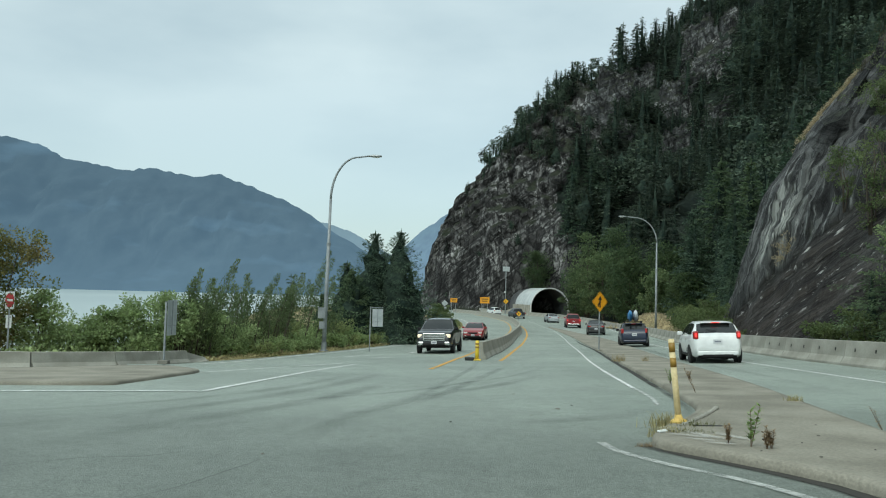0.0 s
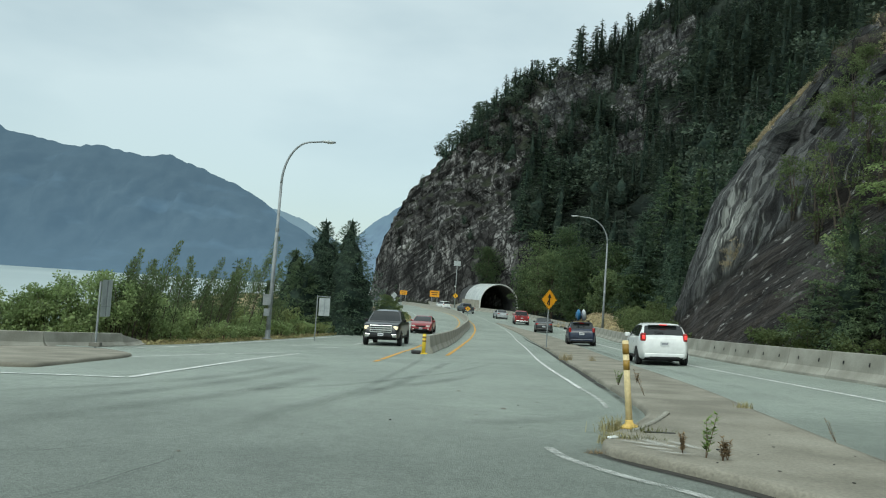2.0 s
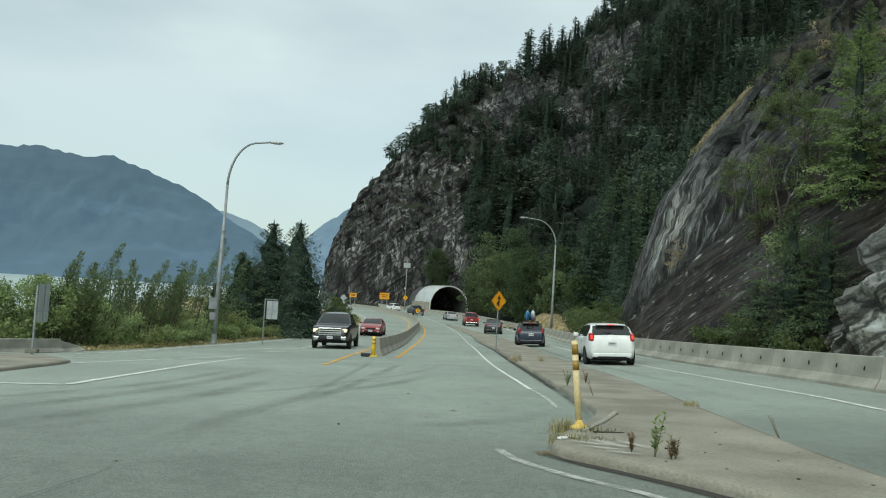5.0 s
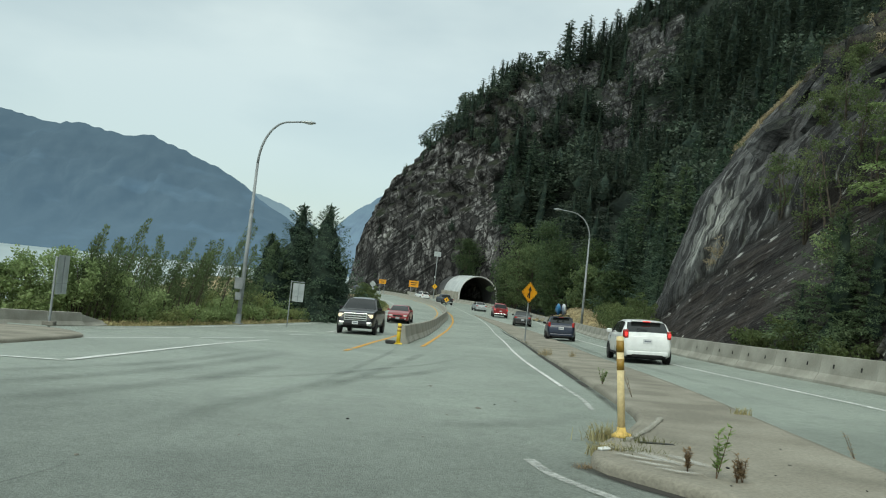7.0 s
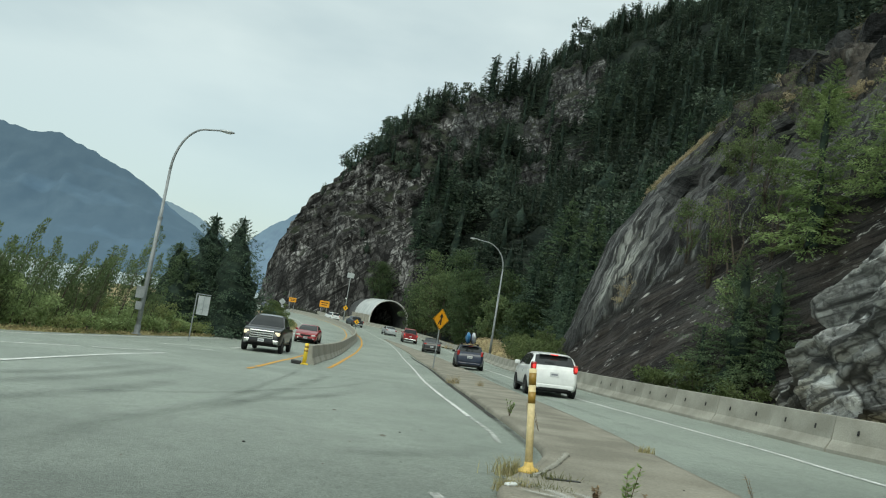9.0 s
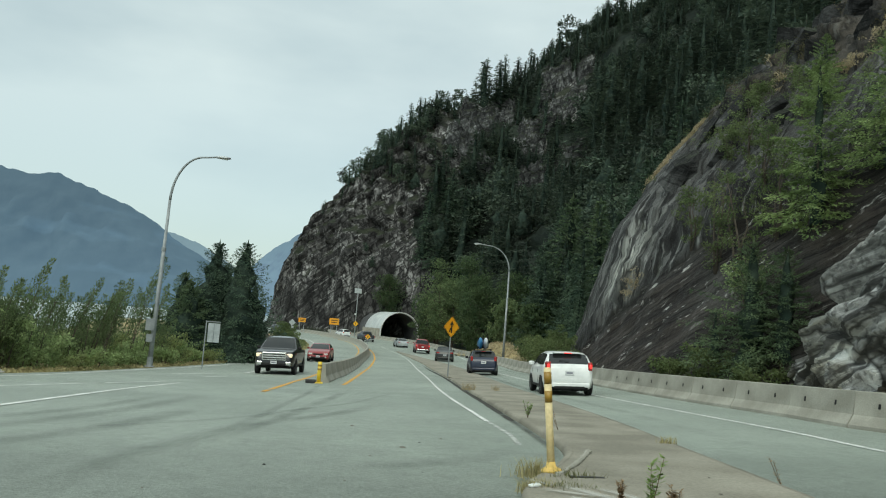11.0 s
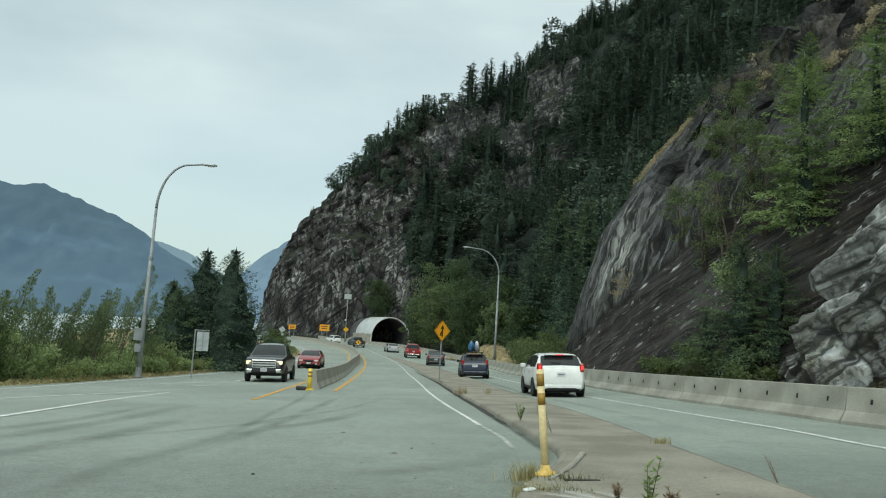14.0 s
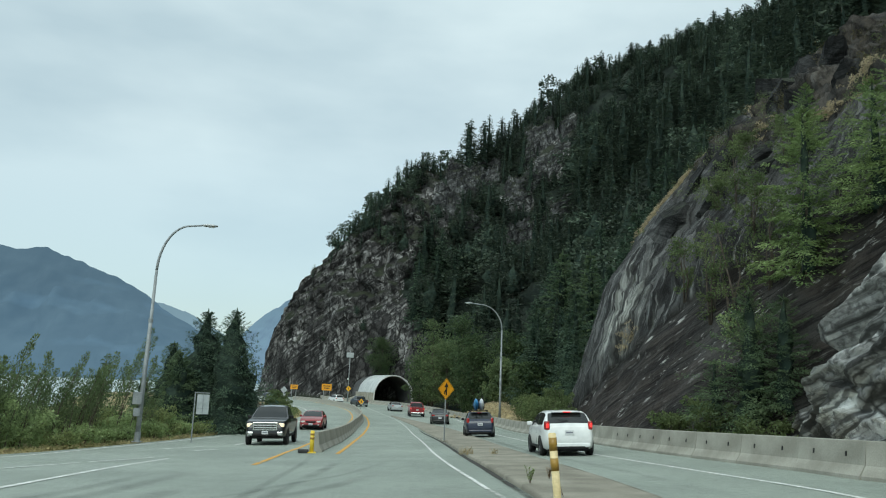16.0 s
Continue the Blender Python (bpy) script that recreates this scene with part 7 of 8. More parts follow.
bent_kerb_piece()
scrap = tagged(empty("litter", pose(1.93, 8.12, top(1.93, 8.12), 0, 0, 35)), "crumpled scrap of white paper on the island nose", "litter")
bm = boxed((0.13, 0.05, 0.02), (0, 0, 0.012), 0.006)
for w in bm.verts:
    w.co.z += 0.012 * noise.noise(w.co * 30)
part("scrap", bm, M["sign_white"], scrap)
r1 = np.random.RandomState(5)
for k, (x, y, s) in enumerate(((-0.32, 9.6, 0.035), (1.29, 11.4, 0.06), (-2.1, 7.0, 0.03), (2.5, 6.9, 0.015), (0.4, 8.8, 0.02), (1.95, 8.3, 0.05), (3.1, 7.4, 0.016), (0.9, 14.2, 0.05), (2.0, 12.6, 0.03), (3.6, 7.0, 0.018), (5.4, 12.8, 0.05), (2.9, 6.6, 0.03), (3.3, 6.2, 0.022), (3.8, 6.0, 0.03), (4.0, 6.7, 0.02), (2.8, 7.6, 0.03), (3.5, 7.9, 0.025), (4.1, 7.5, 0.02), (3.1, 5.4, 0.022), (3.6, 5.1, 0.03), (3.9, 8.8, 0.022), (1.2, 9.4, 0.02), (0.8, 10.5, 0.03), (-1.2, 8.2, 0.022), (1.6, 12.0, 0.03))):
    z = float(lie(x, y)) + (0.099 if 2.3 < x < 5.3 and y < 12 else 0)
    root = tagged(empty("pebble", pose(x, y, z, 0, 0, r1.uniform(0, 360))), "small loose stone on the road", "stone", "loose stones")
    bm = bmesh.new()
    s *= 0.5
    bmesh.ops.create_icosphere(bm, subdivisions=2, radius=s)
    for w in bm.verts:
        w.co = Vector((w.co.x * 1.5, w.co.y, w.co.z * 0.45)) * (1 + 0.25 * noise.noise(w.co * 40 + Vector((k, 0, 0))))
        w.co.z += s * 0.25
    part("stone", bm, M["kerb"] if k % 3 else M["dark"], root)


# ---- vehicles ----
def paint(name, c, metal=0.3):
    c2 = tuple(min(1, v * 1.12) for v in c)
    return mat(name, c + (1,), c2 + (1,), 1.5, 0.3, metal=metal * 0.5, coat=0.6, spec=0.35, fine=0.04, bscale=6)


def glow(name, c, strength):
    m = bpy.data.materials.new(name)
    m.use_nodes = True
    b = m.node_tree.nodes["Principled BSDF"]
    b.inputs["Base Color"].default_value = c + (1,)
    b.inputs["Roughness"].default_value = 0.25
    b.inputs["Emission Color"].default_value = c + (1,)
    b.inputs["Emission Strength"].default_value = strength
    return m


M["glass_dark"] = mat("tinted_window_glass", (0.012, 0.014, 0.015, 1), (0.02, 0.022, 0.022, 1), 1.0, 0.06, spec=0.5)
M["tyre"] = mat("tyre_rubber", (0.016, 0.016, 0.016, 1), (0.03, 0.03, 0.03, 1), 5.0, 0.85)
M["rim"] = mat("alloy_wheel", (0.35, 0.36, 0.37, 1), (0.48, 0.49, 0.5, 1), 5.0, 0.35, metal=0.8)
M["trim"] = mat("black_plastic_trim", (0.015, 0.015, 0.016, 1), (0.028, 0.028, 0.028, 1), 5.0, 0.6, spec=0.15)
M["chrome"] = mat("chrome_trim", (0.55, 0.56, 0.57, 1), (0.68, 0.69, 0.7, 1), 5.0, 0.18, metal=1.0)
M["plate"] = mat("white_number_plate", (0.55, 0.56, 0.58, 1), (0.66, 0.67, 0.68, 1), 5.0, 0.5)
M["plate_ink"] = mat("plate_ink", (0.16, 0.17, 0.21, 1), (0.2, 0.21, 0.25, 1), 5.0, 0.5)
M["red_lens"] = mat("red_lamp_lens", (0.28, 0.012, 0.012, 1), (0.38, 0.02, 0.02, 1), 5.0, 0.2, coat=0.5)
M["red_lit"] = glow("lit_red_lamp", (0.75, 0.03, 0.03), 1.2)
M["lamp_lens"] = mat("clear_lamp_lens", (0.5, 0.5, 0.48, 1), (0.68, 0.68, 0.66, 1), 5.0, 0.12, coat=0.5)
M["lamp_lit"] = glow("lit_headlamp", (1.0, 0.82, 0.58), 0.45)

KIND = {
    # length, width, clearance, wheel radius, front and back axle, belt, side glass (back, front), back window and windscreen spans, upper outline from back to front
    "hatch": (4.30, 1.78, 0.19, 0.33, 1.33, -1.30, 0.97, (-1.62, 0.88), (-2.00, -1.62), (0.42, 1.22),
              [(-2.15, 0.60), (-2.12, 0.93), (-2.02, 1.05), (-1.84, 1.24), (-1.62, 1.42), (-1.25, 1.49), (-0.4, 1.52), (0.42, 1.44), (0.80, 1.26), (1.22, 1.02), (1.30, 0.98), (1.70, 0.91), (2.00, 0.79), (2.12, 0.62), (2.15, 0.45)]),
    "sedan": (4.76, 1.83, 0.18, 0.33, 1.42, -1.40, 0.96, (-1.25, 0.90), (-1.62, -0.98), (0.40, 1.24),
              [(-2.38, 0.62), (-2.34, 0.98), (-2.1, 1.04), (-1.62, 1.07), (-0.98, 1.38), (-0.6, 1.44), (0.0, 1.46), (0.40, 1.40), (0.82, 1.22), (1.24, 1.00), (1.32, 0.97), (1.9, 0.87), (2.25, 0.73), (2.34, 0.6), (2.38, 0.45)]),
    "suv": (4.62, 1.86, 0.24, 0.36, 1.36, -1.32, 1.07, (-1.95, 0.85), (-2.20, -1.95), (0.36, 1.18),
            [(-2.31, 0.62), (-2.28, 1.02), (-2.20, 1.16), (-2.08, 1.42), (-1.95, 1.60), (-1.6, 1.68), (-0.5, 1.71), (0.36, 1.64), (0.78, 1.42), (1.18, 1.14), (1.28, 1.09), (1.8, 1.02), (2.15, 0.92), (2.27, 0.72), (2.31, 0.5)]),
    "pickup": (5.80, 2.02, 0.34, 0.40, 1.87, -1.78, 1.25, (-0.86, 1.02), (-1.02, -0.90), (0.56, 1.36),
               [(-2.90, 0.75), (-2.88, 1.24), (-2.0, 1.26), (-1.04, 1.27), (-1.02, 1.30), (-0.96, 1.60), (-0.90, 1.80), (-0.6, 1.91), (0.0, 1.94), (0.56, 1.86), (0.96, 1.60), (1.36, 1.31), (1.45, 1.28), (2.3, 1.22), (2.72, 1.14), (2.87, 0.98), (2.90, 0.6)]),
}
WHEELS = {}


def wheel_parts(r, parent, at, side):
    """A tyre with a rim and five spokes, lying in the xz plane; side: +1 or -1."""
    key = (r, side)
    if key not in WHEELS:
        bm = bmesh.new()
        n = 26
        prof = [(0.62, -0.10), (0.96, -0.11), (1.0, -0.08), (1.0, 0.08), (0.96, 0.11), (0.62, 0.10)]
        rings = [[bm.verts.new((r * q * math.cos(6.2832 * k / n), y, r * q * math.sin(6.2832 * k / n))) for k in range(n)] for q, y in prof]
        for a, b in zip(rings, rings[1:] + rings[:1]):
            for k in range(n):
                bm.faces.new((a[k], a[(k + 1) % n], b[(k + 1) % n], b[k]))
        t = part("tyre", bm, M["tyre"], None, smooth=True)
        bm = bmesh.new()
        rod(bm, (0, -0.06 * side, 0), (0, 0.045 * side, 0), r * 0.15, r * 0.15, 14)
        for k in range(5):
            a = 6.2832 * k / 5
            box(bm, (r * 0.55, 0.03, r * 0.15), (r * 0.34 * math.cos(a), 0.05 * side, r * 0.34 * math.sin(a)), 0, Matrix.Rotation(-a, 4, "Y"))
        inner = [[bm.verts.new((r * q * math.cos(6.2832 * k / n), y * side, r * q * math.sin(6.2832 * k / n))) for k in range(n)] for q, y in ((0.56, 0.07), (0.63, 0.09), (0.63, -0.08))]
        for a, b in zip(inner[:-1], inner[1:]):
            for k in range(n):
                bm.faces.new((a[k], a[(k + 1) % n], b[(k + 1) % n], b[k]))
        m = part("rim", bm, M["rim"], None)
        bm = bmesh.new()
        rod(bm, (0, -0.02, 0), (0, 0.02, 0), r * 0.62, r * 0.62, 24)
        d = part("brake_disc", bm, M["trim"], None)
        WHEELS[key] = [("tyre", t.data), ("rim", m.data), ("brake_disc", d.data)]
        for o in (t, m, d):
            bpy.data.objects.remove(o)
    w = new("wheel", WHEELS[key][0][1])
    w.parent = parent
    w.location = at
    for nm, me in WHEELS[key][1:]:
        o = new(nm, me)
        o.parent = w
    return w


def vehicle(name, kind, colour, place, heading, label, category="car", lit="", rack=False):
    L, W, low, wr, ax, bx, belt, side, back_w, front_w, outline = KIND[kind]
    x, y = place
    dx, dy = math.cos(radians(heading)), math.sin(radians(heading))
    zf, zb = float(lie(x + dx * 1.4, y + dy * 1.4)), float(lie(x - dx * 1.4, y - dy * 1.4))
    tilt = math.degrees(math.atan2(zf - zb, 2.8))
    zl, zr = float(lie(x - dy * 0.7, y + dx * 0.7)), float(lie(x + dy * 0.7, y - dx * 0.7))
    m = pose(x, y, (zf + zb) / 2 + 0.01, 0, 0, heading) @ pose(0, 0, 0, math.degrees(math.atan2(zl - zr, 1.4)), -tilt, 0)
    root = tagged(empty(name, m), label, category)
    P = M[colour]
    H = max(z for _, z in outline)
    mid_post = side[0] + (side[1] - side[0]) * (0.46 if kind != "pickup" else 0.52)
    # one lofted shell; its faces are dealt out to body, glass and pillars
    xs_ = sorted({round(q, 3) for q in [p[0] for p in outline] + list(np.linspace(-L / 2 + 0.06, L / 2 - 0.06, 26)) + [*side, *back_w, *front_w, mid_post - 0.05, mid_post + 0.05]})
    rings = []
    for q in xs_:
        u = float(np.interp(q, *zip(*outline)))
        e = min(1.0, (L / 2 - abs(q)) / 0.7)
        w = W / 2 * (0.80 + 0.20 * math.sqrt(max(0.0, 1 - (1 - e) ** 2)))
        lo = low + 0.14 * (1 - min(1.0, (L / 2 - abs(q)) / 0.35))
        b = min(belt + 0.03 * max(0, -q) / L * 2, u - 0.02)
        g = min(1.0, max(0.0, (u - b) / (H - belt)))
        wt = w * (0.95 - 0.23 * g)
        ring = [(0.80 * w, lo), (0.95 * w, lo + 0.07), (0.99 * w, lo + (b - lo) * 0.35), (1.0 * w, lo + (b - lo) * 0.62), (0.985 * w, b - 0.09), (0.955 * w, b),
                (0.955 * w + (wt - 0.955 * w) * 0.10, b + 0.07 * (u - b)), (0.955 * w + (wt - 0.955 * w) * 0.88, b + 0.86 * (u - b)), (wt * 0.93, b + 0.97 * (u - b)), (wt * 0.60, u), (0.0, u + 0.012)]
        rings.append(ring + [(-a, c) for a, c in ring[-2::-1]])
    k = len(rings[0])
    shells = {key: bmesh.new() for key in ("body", "centre_pillar.0", "centre_pillar.1", "windscreen", "rear_window", "side_window.0", "side_window.1", "side_window.2", "side_window.3")}
    made = {key: {} for key in shells}

    def corner(key, i, t):
        if (i, t) not in made[key]:
            made[key][i, t] = shells[key].verts.new((xs_[i], *rings[i][t]))
        return made[key][i, t]

    for i in range(len(xs_) - 1):
        q = (xs_[i] + xs_[i + 1]) / 2
        for t in range(k - 1):
            s_ = min(t, k - 2 - t)
            key = "body"
            if s_ == 6 and side[0] < q < side[1]:
                hand = int(t > k / 2)
                key = "centre_pillar.%d" % hand if abs(q - mid_post) < 0.05 else "side_window.%d" % (hand + 2 * (q > mid_post))
            elif s_ >= 8 and back_w[0] < q < back_w[1]:
                key = "rear_window"
            elif s_ >= 8 and front_w[0] < q < front_w[1]:
                key = "windscreen"
            shells[key].faces.new([corner(key, a, c) for a, c in ((i, t), (i, t + 1), (i + 1, t + 1), (i + 1, t))])
    for i in (0, len(xs_) - 1):
        shells["body"].faces.new([corner("body", i, t) for t in range(k)])
    body = part("body", shells["body"], P, root, smooth=True)
    for key in list(shells)[1:]:
        post = key.startswith("centre")
        part(key.split(".")[0], shells[key], M["trim"] if post else M["glass_dark"], root, "black centre pillar" if post else "dark tinted window glass", smooth=not post)
    # underside, wheels and arches
    part("underbody", boxed((L * 0.86, W * 0.80, 0.16), (0, 0, low + 0.04), 0.03), M["trim"], root)
    for q in (ax, bx):
        for s_ in (-1, 1):
            part("wheel_arch", rod(bmesh.new(), (q, s_ * (W / 2 - 0.10), wr), (q, s_ * (W / 2 - 0.001), wr), wr * 1.14, wr * 1.14, 28), M["trim"], body, "black wheel arch")
            wheel_parts(wr, root, (q, s_ * (W / 2 - 0.085), wr), s_)
    for s_ in (-1, 1):
        part("sill", boxed((abs(ax - bx) - 2.3 * wr, 0.04, 0.09), ((ax + bx) / 2, s_ * (W / 2 - 0.03), low + 0.10), 0.015), M["trim"], body)
        part("mirror", boxed((0.13, 0.20, 0.15), (side[1] - 0.02, s_ * (W / 2 + 0.05), belt + 0.09), 0.04), M["trim"] if colour in ("paint_black", "paint_navy") else P, root)
        for q in (mid_post + 0.12, side[0] + 0.10 if kind != "pickup" else mid_post - 0.75):
            part("door_handle", boxed((0.18, 0.02, 0.03), (q, s_ * (W / 2 - 0.006), belt - 0.14), 0.006), P, root)
        for q in (mid_post, side[1] + 0.05):
            part("door_seam", boxed((0.010, 0.010, (belt - low) * 0.62), (q, s_ * (W / 2 - 0.008), low + (belt - low) * 0.55)), M["trim"], root)
    # front
    f = L / 2
    hood = float(np.interp(f - 0.2, *zip(*outline)))
    big = kind == "pickup"
    grille = part("grille", boxed((0.06, W * (0.60 if big else 0.44), 0.40 if big else 0.12), (f - 0.005, 0, hood - (0.24 if big else 0.14)), 0.025), M["chrome"] if big and colour != "paint_red" else M["trim"], root)
    for q in range(3 if big else 0):
        part("grille_slat", boxed((0.03, W * 0.55, 0.055), (f + 0.018, 0, hood - 0.36 + 0.115 * q), 0.012), M["trim"], grille, "dark grille slat")
    part("air_intake", boxed((0.06, W * 0.62, 0.13), (f - 0.012, 0, low + 0.17), 0.03), M["trim"], root)
    for s_ in (-1, 1):
        part("headlamp", boxed((0.24, 0.26 if big else 0.34, 0.20 if big else 0.13), (f - 0.14, s_ * W * (0.385 if big else 0.345), hood - (0.19 if big else 0.12)), 0.05, Matrix.Rotation(radians(-14 * s_), 4, "Z")), M["lamp_lit"] if "front" in lit else M["lamp_lens"], root)
        if big:
            part("bumper_corner", boxed((0.20, 0.34, 0.22), (f - 0.09, s_ * W * 0.35, low + 0.22), 0.06), M["chrome"], root, "chrome bumper corner")
        part("fog_lamp", boxed((0.05, 0.14, 0.08), (f - 0.012, s_ * W * 0.34, low + 0.21), 0.02), M["lamp_lens"], root)
    # back
    bk = -L / 2
    lamp = {"hatch": (0.26, 0.15, 0.30, 0.415, belt + 0.03), "sedan": (0.20, 0.34, 0.15, 0.37, belt - 0.10), "suv": (0.24, 0.22, 0.22, 0.405, belt - 0.06), "pickup": (0.12, 0.16, 0.32, 0.435, belt - 0.20)}[kind]
    for s_ in (-1, 1):
        q = part("tail_lamp", boxed(lamp[:3], (bk + 0.5 * lamp[0] - 0.005, s_ * W * lamp[3], lamp[4]), 0.045, Matrix.Rotation(radians(12 * s_), 4, "Z")), M["red_lens"], root)
        if "back" in lit:
            part("lamp_core", boxed((0.05, lamp[1] * 0.6, lamp[2] * 0.45), (bk - 0.006, s_ * W * lamp[3], lamp[4]), 0.02), M["red_lit"], q, "lit brake lamp")
    part("rear_bumper", boxed((0.14, W * 0.80, 0.17), (bk + 0.055, 0, low + 0.17), 0.05), M["chrome"] if big else M["trim"] if kind == "suv" else P, root)
    for q, zz in ((bk - 0.008, belt - (0.34 if kind != "hatch" else 0.20)), (f + 0.022, low + 0.26)):
        pl = part("number_plate", boxed((0.015, 0.31, 0.155), (q, 0, zz), 0.004), M["plate"], root)
        part("bar", boxed((0.004, 0.22, 0.05), (q + (0.009 if q > 0 else -0.009), 0, zz)), M["plate_ink"], pl)
    if kind in ("hatch", "suv"):
        part("spoiler", boxed((0.26, W * 0.58, 0.035), (back_w[1] - 0.03, 0, float(np.interp(back_w[1], *zip(*outline))) + 0.03), 0.014), P, root)
        part("high_lamp", boxed((0.03, 0.26, 0.03), (back_w[1] - 0.165, 0, float(np.interp(back_w[1], *zip(*outline))) + 0.025), 0.005), M["red_lit"] if "back" in lit else M["red_lens"], root)
        part("diffuser", boxed((0.08, W * 0.60, 0.12), (bk + 0.03, 0, low + 0.09), 0.03), M["trim"], root)
        for s_ in (-1, 1):
            part("bumper_vent", boxed((0.05, 0.09, 0.16), (bk + 0.075, s_ * W * 0.37, low + 0.26), 0.02), M["trim"], root, "black bumper vent")
        zz = float(np.interp(back_w[0] + 0.05, *zip(*outline)))
        part("wiper", rod(bmesh.new(), (back_w[0] + 0.03, 0.0, zz + 0.03), (back_w[0] + 0.08, 0.34, zz + 0.08), 0.012, 0.008, 5), M["trim"], root)
    if big:
        part("cargo_bed", boxed((1.72, W * 0.76, 0.05), (-1.94, 0, 1.262), 0.01), M["trim"], root, "dark open cargo bed")
        part("tailgate", boxed((0.04, W * 0.70, 0.44), (bk + 0.01, 0, 1.0), 0.02), P, root)
    if rack:
        for q in (-1.0, 0.1):
            part("roof_bar", boxed((0.05, W * 0.66, 0.04), (q, 0, H + 0.07), 0.01), M["trim"], root)
            for s_ in (-1, 1):
                part("bar_foot", boxed((0.07, 0.06, 0.10), (q, s_ * W * 0.29, H + 0.02), 0.01), M["trim"], root)
    return root


M["paint_black"] = paint("black_car_paint", (0.014, 0.015, 0.017))
M["paint_navy"] = paint("dark_blue_car_paint", (0.012, 0.018, 0.040))
M["paint_white"] = paint("white_car_paint", (0.70, 0.71, 0.71), 0.0)
M["paint_silver"] = paint("silver_car_paint", (0.36, 0.38, 0.39), 0.6)
M["paint_red"] = paint("red_car_paint", (0.24, 0.018, 0.022), 0.2)
M["paint_grey"] = paint("dark_grey_car_paint", (0.035, 0.038, 0.042), 0.4)

vehicle("pickup_truck", "pickup", "paint_black", (-0.45, 45.4), 263, "black pickup truck with chrome grille and lit headlamps", "pickup truck", "front")
vehicle("red_sedan", "sedan", "paint_red", (2.6, 69.0), 262, "red sedan following in the oncoming lane", "car")
vehicle("white_hatchback", "hatch", "paint_white", (9.85, 30.0), 80, "white hatchback with lit brake lamps beside the island", "car", "back")
kayak_car = vehicle("blue_hatchback", "hatch", "paint_navy", (12.15, 51.4), 79, "dark blue car with boats strapped on its roof rack", "car", "", True)
vehicle("black_sedan", "sedan", "paint_black", (15.75, 82.4), 80, "black sedan on the outer lane", "car")
vehicle("red_pickup", "pickup", "paint_red", (18.1, 111.2), 84, "red pickup truck on the outer lane", "pickup truck", "back")
vehicle("silver_sedan", "sedan", "paint_silver", (18.0, 131.5), 92, "silver sedan far along the bend", "car")
vehicle("dark_pickup", "pickup", "paint_grey", (13.9, 150), 100, "dark pickup truck far along the bend", "pickup truck")
vehicle("white_suv", "suv", "paint_white", (11.0, 171), 108, "white sport utility car far along the bend", "car")
vehicle("dark_sedan", "sedan", "paint_black", (-3.0, 196), 290, "dark sedan coming round the bend below the cliff", "car")


def roof_boat(parent_pose, off, colour, label):
    """A small boat lying on the roof bars: a pointed hull."""
    root = tagged(empty("kayak", parent_pose @ Matrix.Translation(off)), label, "kayak")
    bm = bmesh.new()
    rings = []
    for u in np.linspace(-1, 1, 13):
        w = 0.15 * (1 - abs(u) ** 2.2) + 0.02
        h = 0.32 * (1 - abs(u) ** 3) + 0.05
        rings.append([bm.verts.new((u * 1.45, w * math.cos(a), h * math.sin(a) + 0.1 * abs(u) ** 2)) for a in np.linspace(0, 6.2832, 12, endpoint=False)])
    for a, b in zip(rings[:-1], rings[1:]):
        for k in range(12):
            bm.faces.new((a[k], a[(k + 1) % 12], b[(k + 1) % 12], b[k]))
    bm.faces.new(rings[0][::-1])
    bm.faces.new(rings[-1])
    part("hull", bm, M[colour], root, smooth=True)
    part("strap", boxed((0.05, 0.335, 0.66), (-0.5, 0, 0.02), 0.02), M["trim"], root, "black strap")


M["boat_blue"] = mat("blue_plastic", (0.02, 0.14, 0.34, 1), (0.03, 0.2, 0.42, 1), 3.0, 0.4, fine=0.05)
M["boat_white"] = mat("white_plastic", (0.55, 0.57, 0.6, 1), (0.66, 0.68, 0.7, 1), 3.0, 0.4, fine=0.05)
kp = kayak_car.matrix_world.copy() @ Matrix.Translation((-0.6, 0, 1.52 + 0.43))
roof_boat(kp, (0, 0.17, 0), "boat_blue", "blue kayak strapped on a car roof")
roof_boat(kp, (0, -0.17, 0), "boat_white", "white kayak strapped on a car roof")


# ---- tyre marks and cracks in the asphalt ----
def worn_mark(name, colour, strength):
    m = bpy.data.materials.new(name)
    m.use_nodes = True
    n, l = m.node_tree.nodes, m.node_tree.links
    b = n["Principled BSDF"]
    b.inputs["Base Color"].default_value = colour
    b.inputs["Roughness"].default_value = 0.85
    at = n.new("ShaderNodeAttribute")
    at.attribute_name = "edge"
    co = n.new("ShaderNodeTexCoord")
    t = n.new("ShaderNodeTexNoise")
    t.inputs["Scale"].default_value, t.inputs["Detail"].default_value = 0.6, 7
    l.new(co.outputs["Object"], t.inputs["Vector"])
    r = n.new("ShaderNodeMapRange")
    r.inputs["From Min"].default_value, r.inputs["From Max"].default_value = 0.22, 0.70
    l.new(t.outputs["Fac"], r.inputs["Value"])
    a = n.new("ShaderNodeMath")
    a.operation = "MULTIPLY"
    l.new(r.outputs[0], a.inputs[0])
    l.new(at.outputs["Fac"], a.inputs[1])
    s = n.new("ShaderNodeMath")
    s.operation = "MULTIPLY"
    s.inputs[1].default_value = strength
    l.new(a.outputs[0], s.inputs[0])
    l.new(s.outputs[0], b.inputs["Alpha"])
    return m


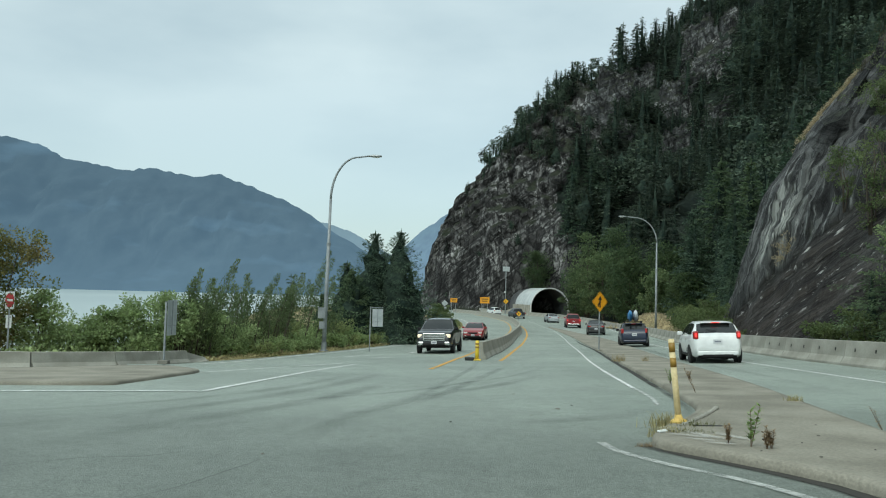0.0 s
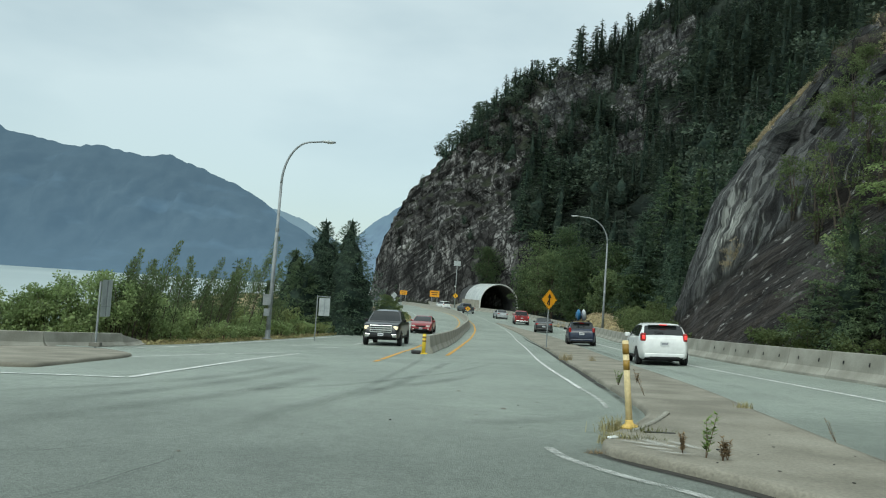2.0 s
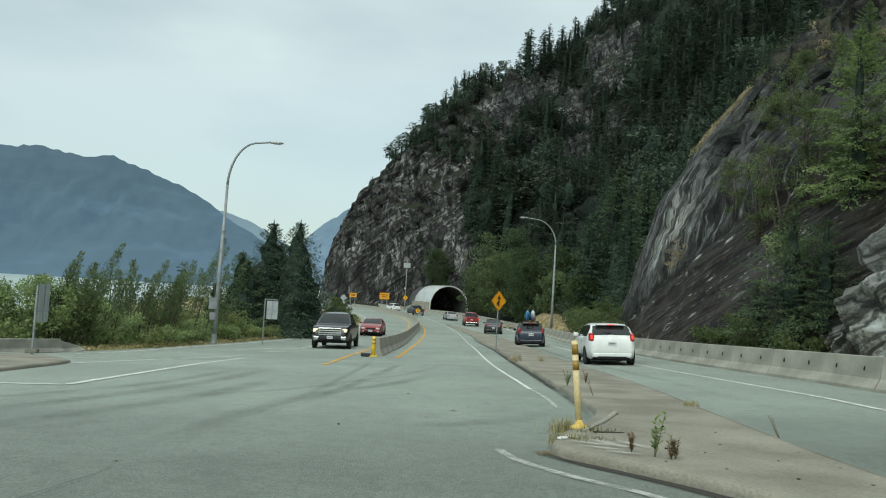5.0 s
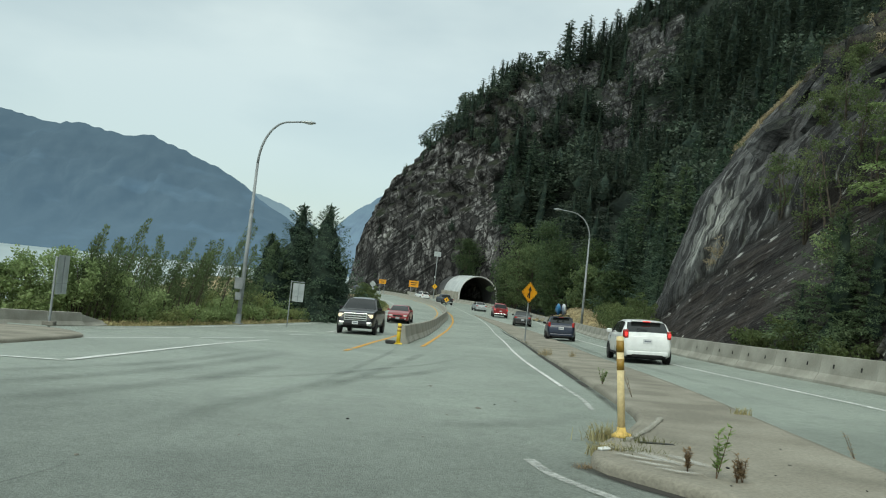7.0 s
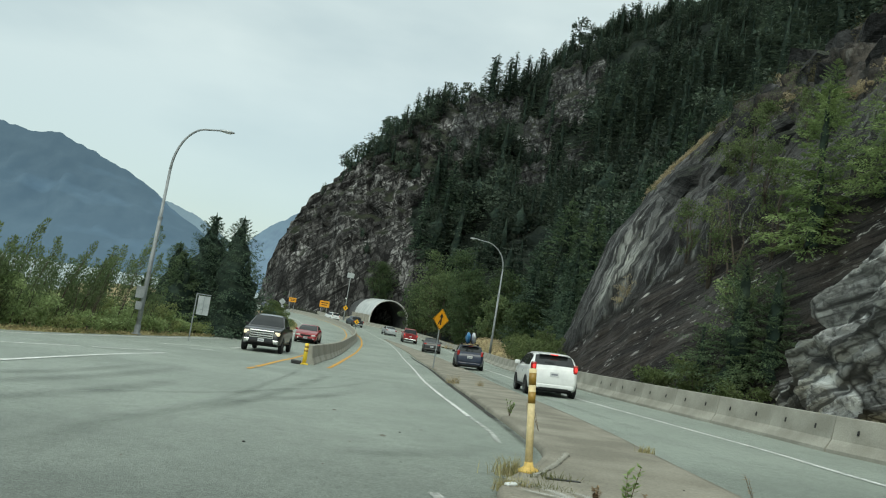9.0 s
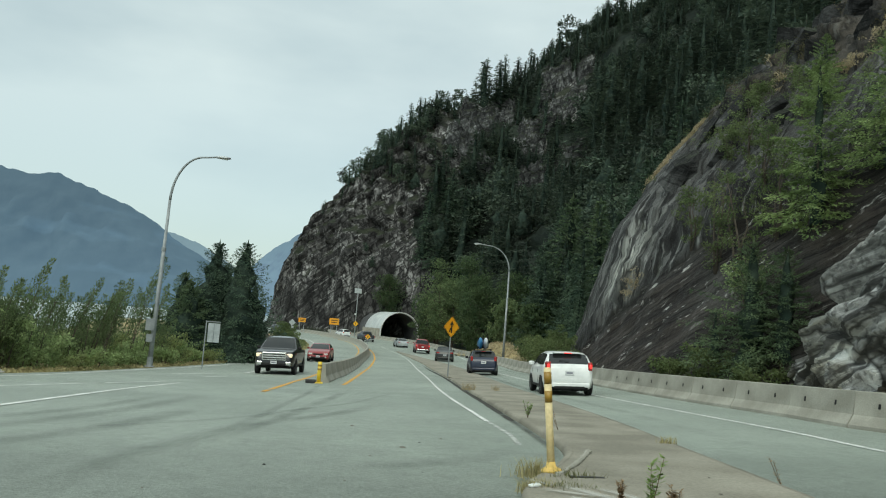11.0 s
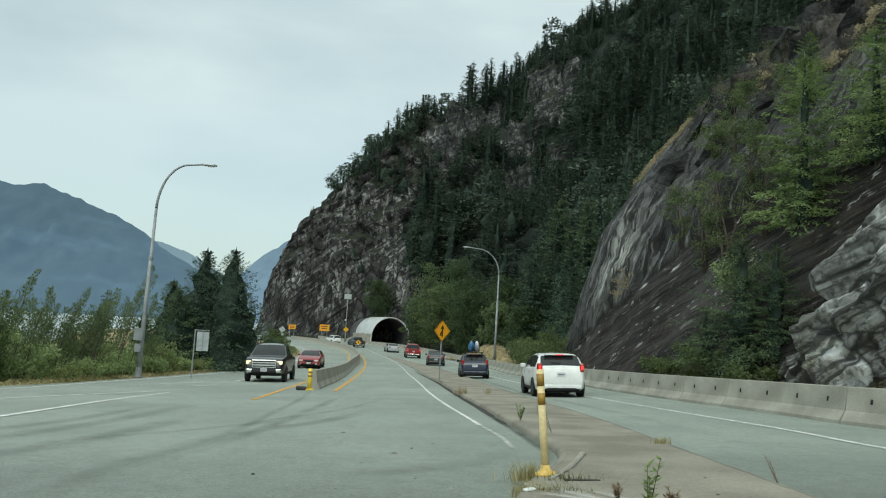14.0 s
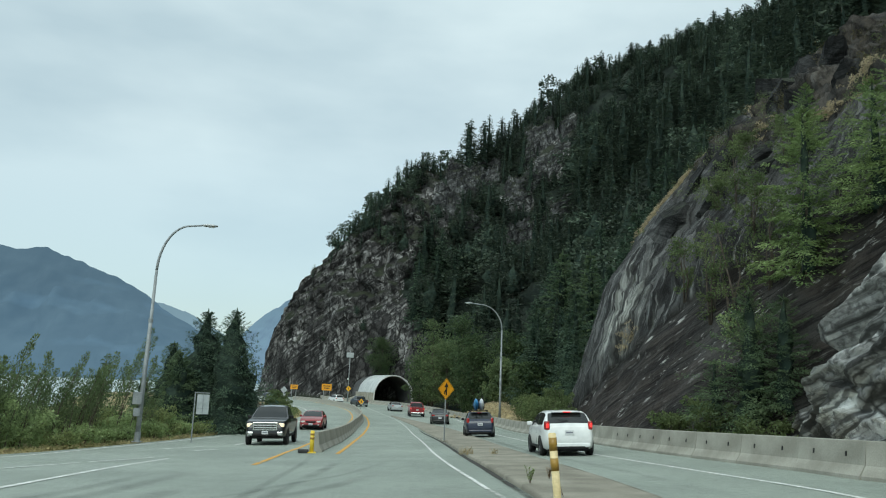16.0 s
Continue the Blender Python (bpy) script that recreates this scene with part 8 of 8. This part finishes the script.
def smear(points, half, material, label, lift=0.006, fz=lie):
    p = glide(points, 0.35)
    t = np.gradient(p, axis=0)
    t /= np.linalg.norm(t, axis=1)[:, None]
    nr = np.stack([-t[:, 1], t[:, 0]], 1)
    cols_ = np.linspace(-1, 1, 9)
    n = len(p)
    v, e = [], []
    fade = np.clip(np.minimum(np.arange(n), n - 1 - np.arange(n)) / (0.25 * n), 0, 1)
    for c in cols_:
        q = p + nr * (c * half)
        v.append(np.c_[q, fz(q[:, 0], q[:, 1]) + lift])
        e.append((1 - c * c) ** 1.5 * fade)
    f = [(k * n + i, k * n + i + 1, (k + 1) * n + i + 1, (k + 1) * n + i) for k in range(8) for i in range(n - 1)]
    ob = big_mesh("tyre_mark", np.concatenate(v), f, material)
    ob.data.attributes.new("edge", "FLOAT", "POINT").data.foreach_set("value", np.concatenate(e).astype(np.float32))
    return tagged(ob, label, "road mark", kind="structure")


M["mark"] = worn_mark("tyre_rubber_stain", (0.085, 0.097, 0.09, 1), 0.28)
for k, (pts, w) in enumerate((
        ([(-5.6, 8.3), (-4.5, 9.9), (-3.9, 11.3), (-3.2, 13.7), (-2.6, 16.7), (-2.0, 22)], 0.45), ([(-4.6, 6.6), (-3.75, 8.9), (-3.0, 10.7), (-2.2, 13.4), (-1.5, 18)], 0.5),
        ([(-2.2, 7.0), (-1.9, 8.3), (-1.5, 10.7), (-0.65, 13.6), (0.83, 16.8), (2.2, 21)], 0.4), ([(-1.6, 9.6), (-0.88, 11.9), (-0.2, 15.2), (1.04, 22.6), (2.2, 30)], 0.3),
        ([(0.2, 9.3), (0.85, 9.7), (1.57, 10.1), (2.37, 10.9), (2.9, 12)], 0.45), ([(-7.5, 9.0), (-6.0, 10.2), (-4.6, 12.0), (-3.4, 15.5), (-2.8, 21)], 0.35),
        ([(6.9, 12.5), (8.0, 20), (9.2, 31), (11.3, 46), (15, 72)], 0.45))):
    smear(pts, 0.62 * w, M["mark"], "dark rubbery tyre mark curving over the asphalt", 0.006 + 0.0012 * k)
for k, (pts, w) in enumerate((([(1.26, 35.2), (0.65, 26.6), (-0.22, 18.2), (-0.9, 12.7), (-1.25, 11.2), (-1.9, 8.8)], 0.13), ([(-3.4, 11.0), (-2.3, 12.7), (-1.0, 14.5), (0.07, 17.2), (1.4, 20.4), (3.3, 27)], 0.12))):
    smear(pts, w, M["mark"], "thin dark tyre line curving over the asphalt", 0.020 + 0.0012 * k)
smear([(x - 1.35, y) for y, x in RIGHT_EDGE[1:14]], 0.16, M["mark"], "dark dirt line on the shoulder along the barrier", 0.024)
M["scrape"] = worn_mark("old_white_paint_scrape", (0.55, 0.55, 0.52, 1), 0.9)


def on_island(x, y):
    return lie(x, y) + 0.100


for k, pts in enumerate(([(2.16, 8.2), (2.3, 7.8), (2.45, 7.5)], [(2.42, 8.1), (2.55, 7.75), (2.62, 7.5)], [(1.98, 8.45), (2.03, 8.25), (2.1, 8.1)], [(1.93, 7.95), (2.12, 7.78), (2.36, 7.62)], [(1.98, 7.66), (2.16, 7.5), (2.3, 7.42)], [(2.1, 7.4), (2.25, 7.25), (2.42, 7.2)])):
    smear(pts, (0.09, 0.08, 0.07, 0.06, 0.05, 0.05)[k], M["scrape"], "old scraped white paint on the island nose", 0.012 + 0.001 * k, on_island)
# dirt at the kerb foot, with the shadow under the edge painted in
M["grime_shade"] = worn_mark("kerbside_grime_shade", (0.030, 0.027, 0.022, 1), 2.5)
smear([(1.62, 8.0), (1.68, 7.7), (1.95, 7.15), (2.3, 6.55), (2.6, 5.9), (2.72, 5.4), (2.9, 4.4), (3.0, 3.2)], 0.13, M["grime_shade"], "dark band of dirt and painted shadow along the kerb foot", 0.005)
smear([(2.3, 9.35), (3.12, 11.0), (3.58, 13.2), (4.38, 18.1), (5.68, 26.4), (8.2, 43.7), (11.3, 69.2)], 0.10, M["grime_shade"], "dark band of dirt and painted shadow along the kerb foot", 0.0055)
M["crack"] = worn_mark("asphalt_crack", (0.06, 0.065, 0.062, 1), 0.45)
for k, pts in enumerate(([(-2.9, 4.6), (-2.44, 5.35), (-2.3, 5.7), (-2.19, 6.1), (-2.05, 6.6), (-2.13, 7.0)], [(-4.2, 6.0), (-3.6, 6.6), (-3.1, 6.7), (-2.6, 7.3)])):
    smear(pts, 0.02, M["crack"], "thin dark crack in the asphalt", 0.018 + 0.001 * k)
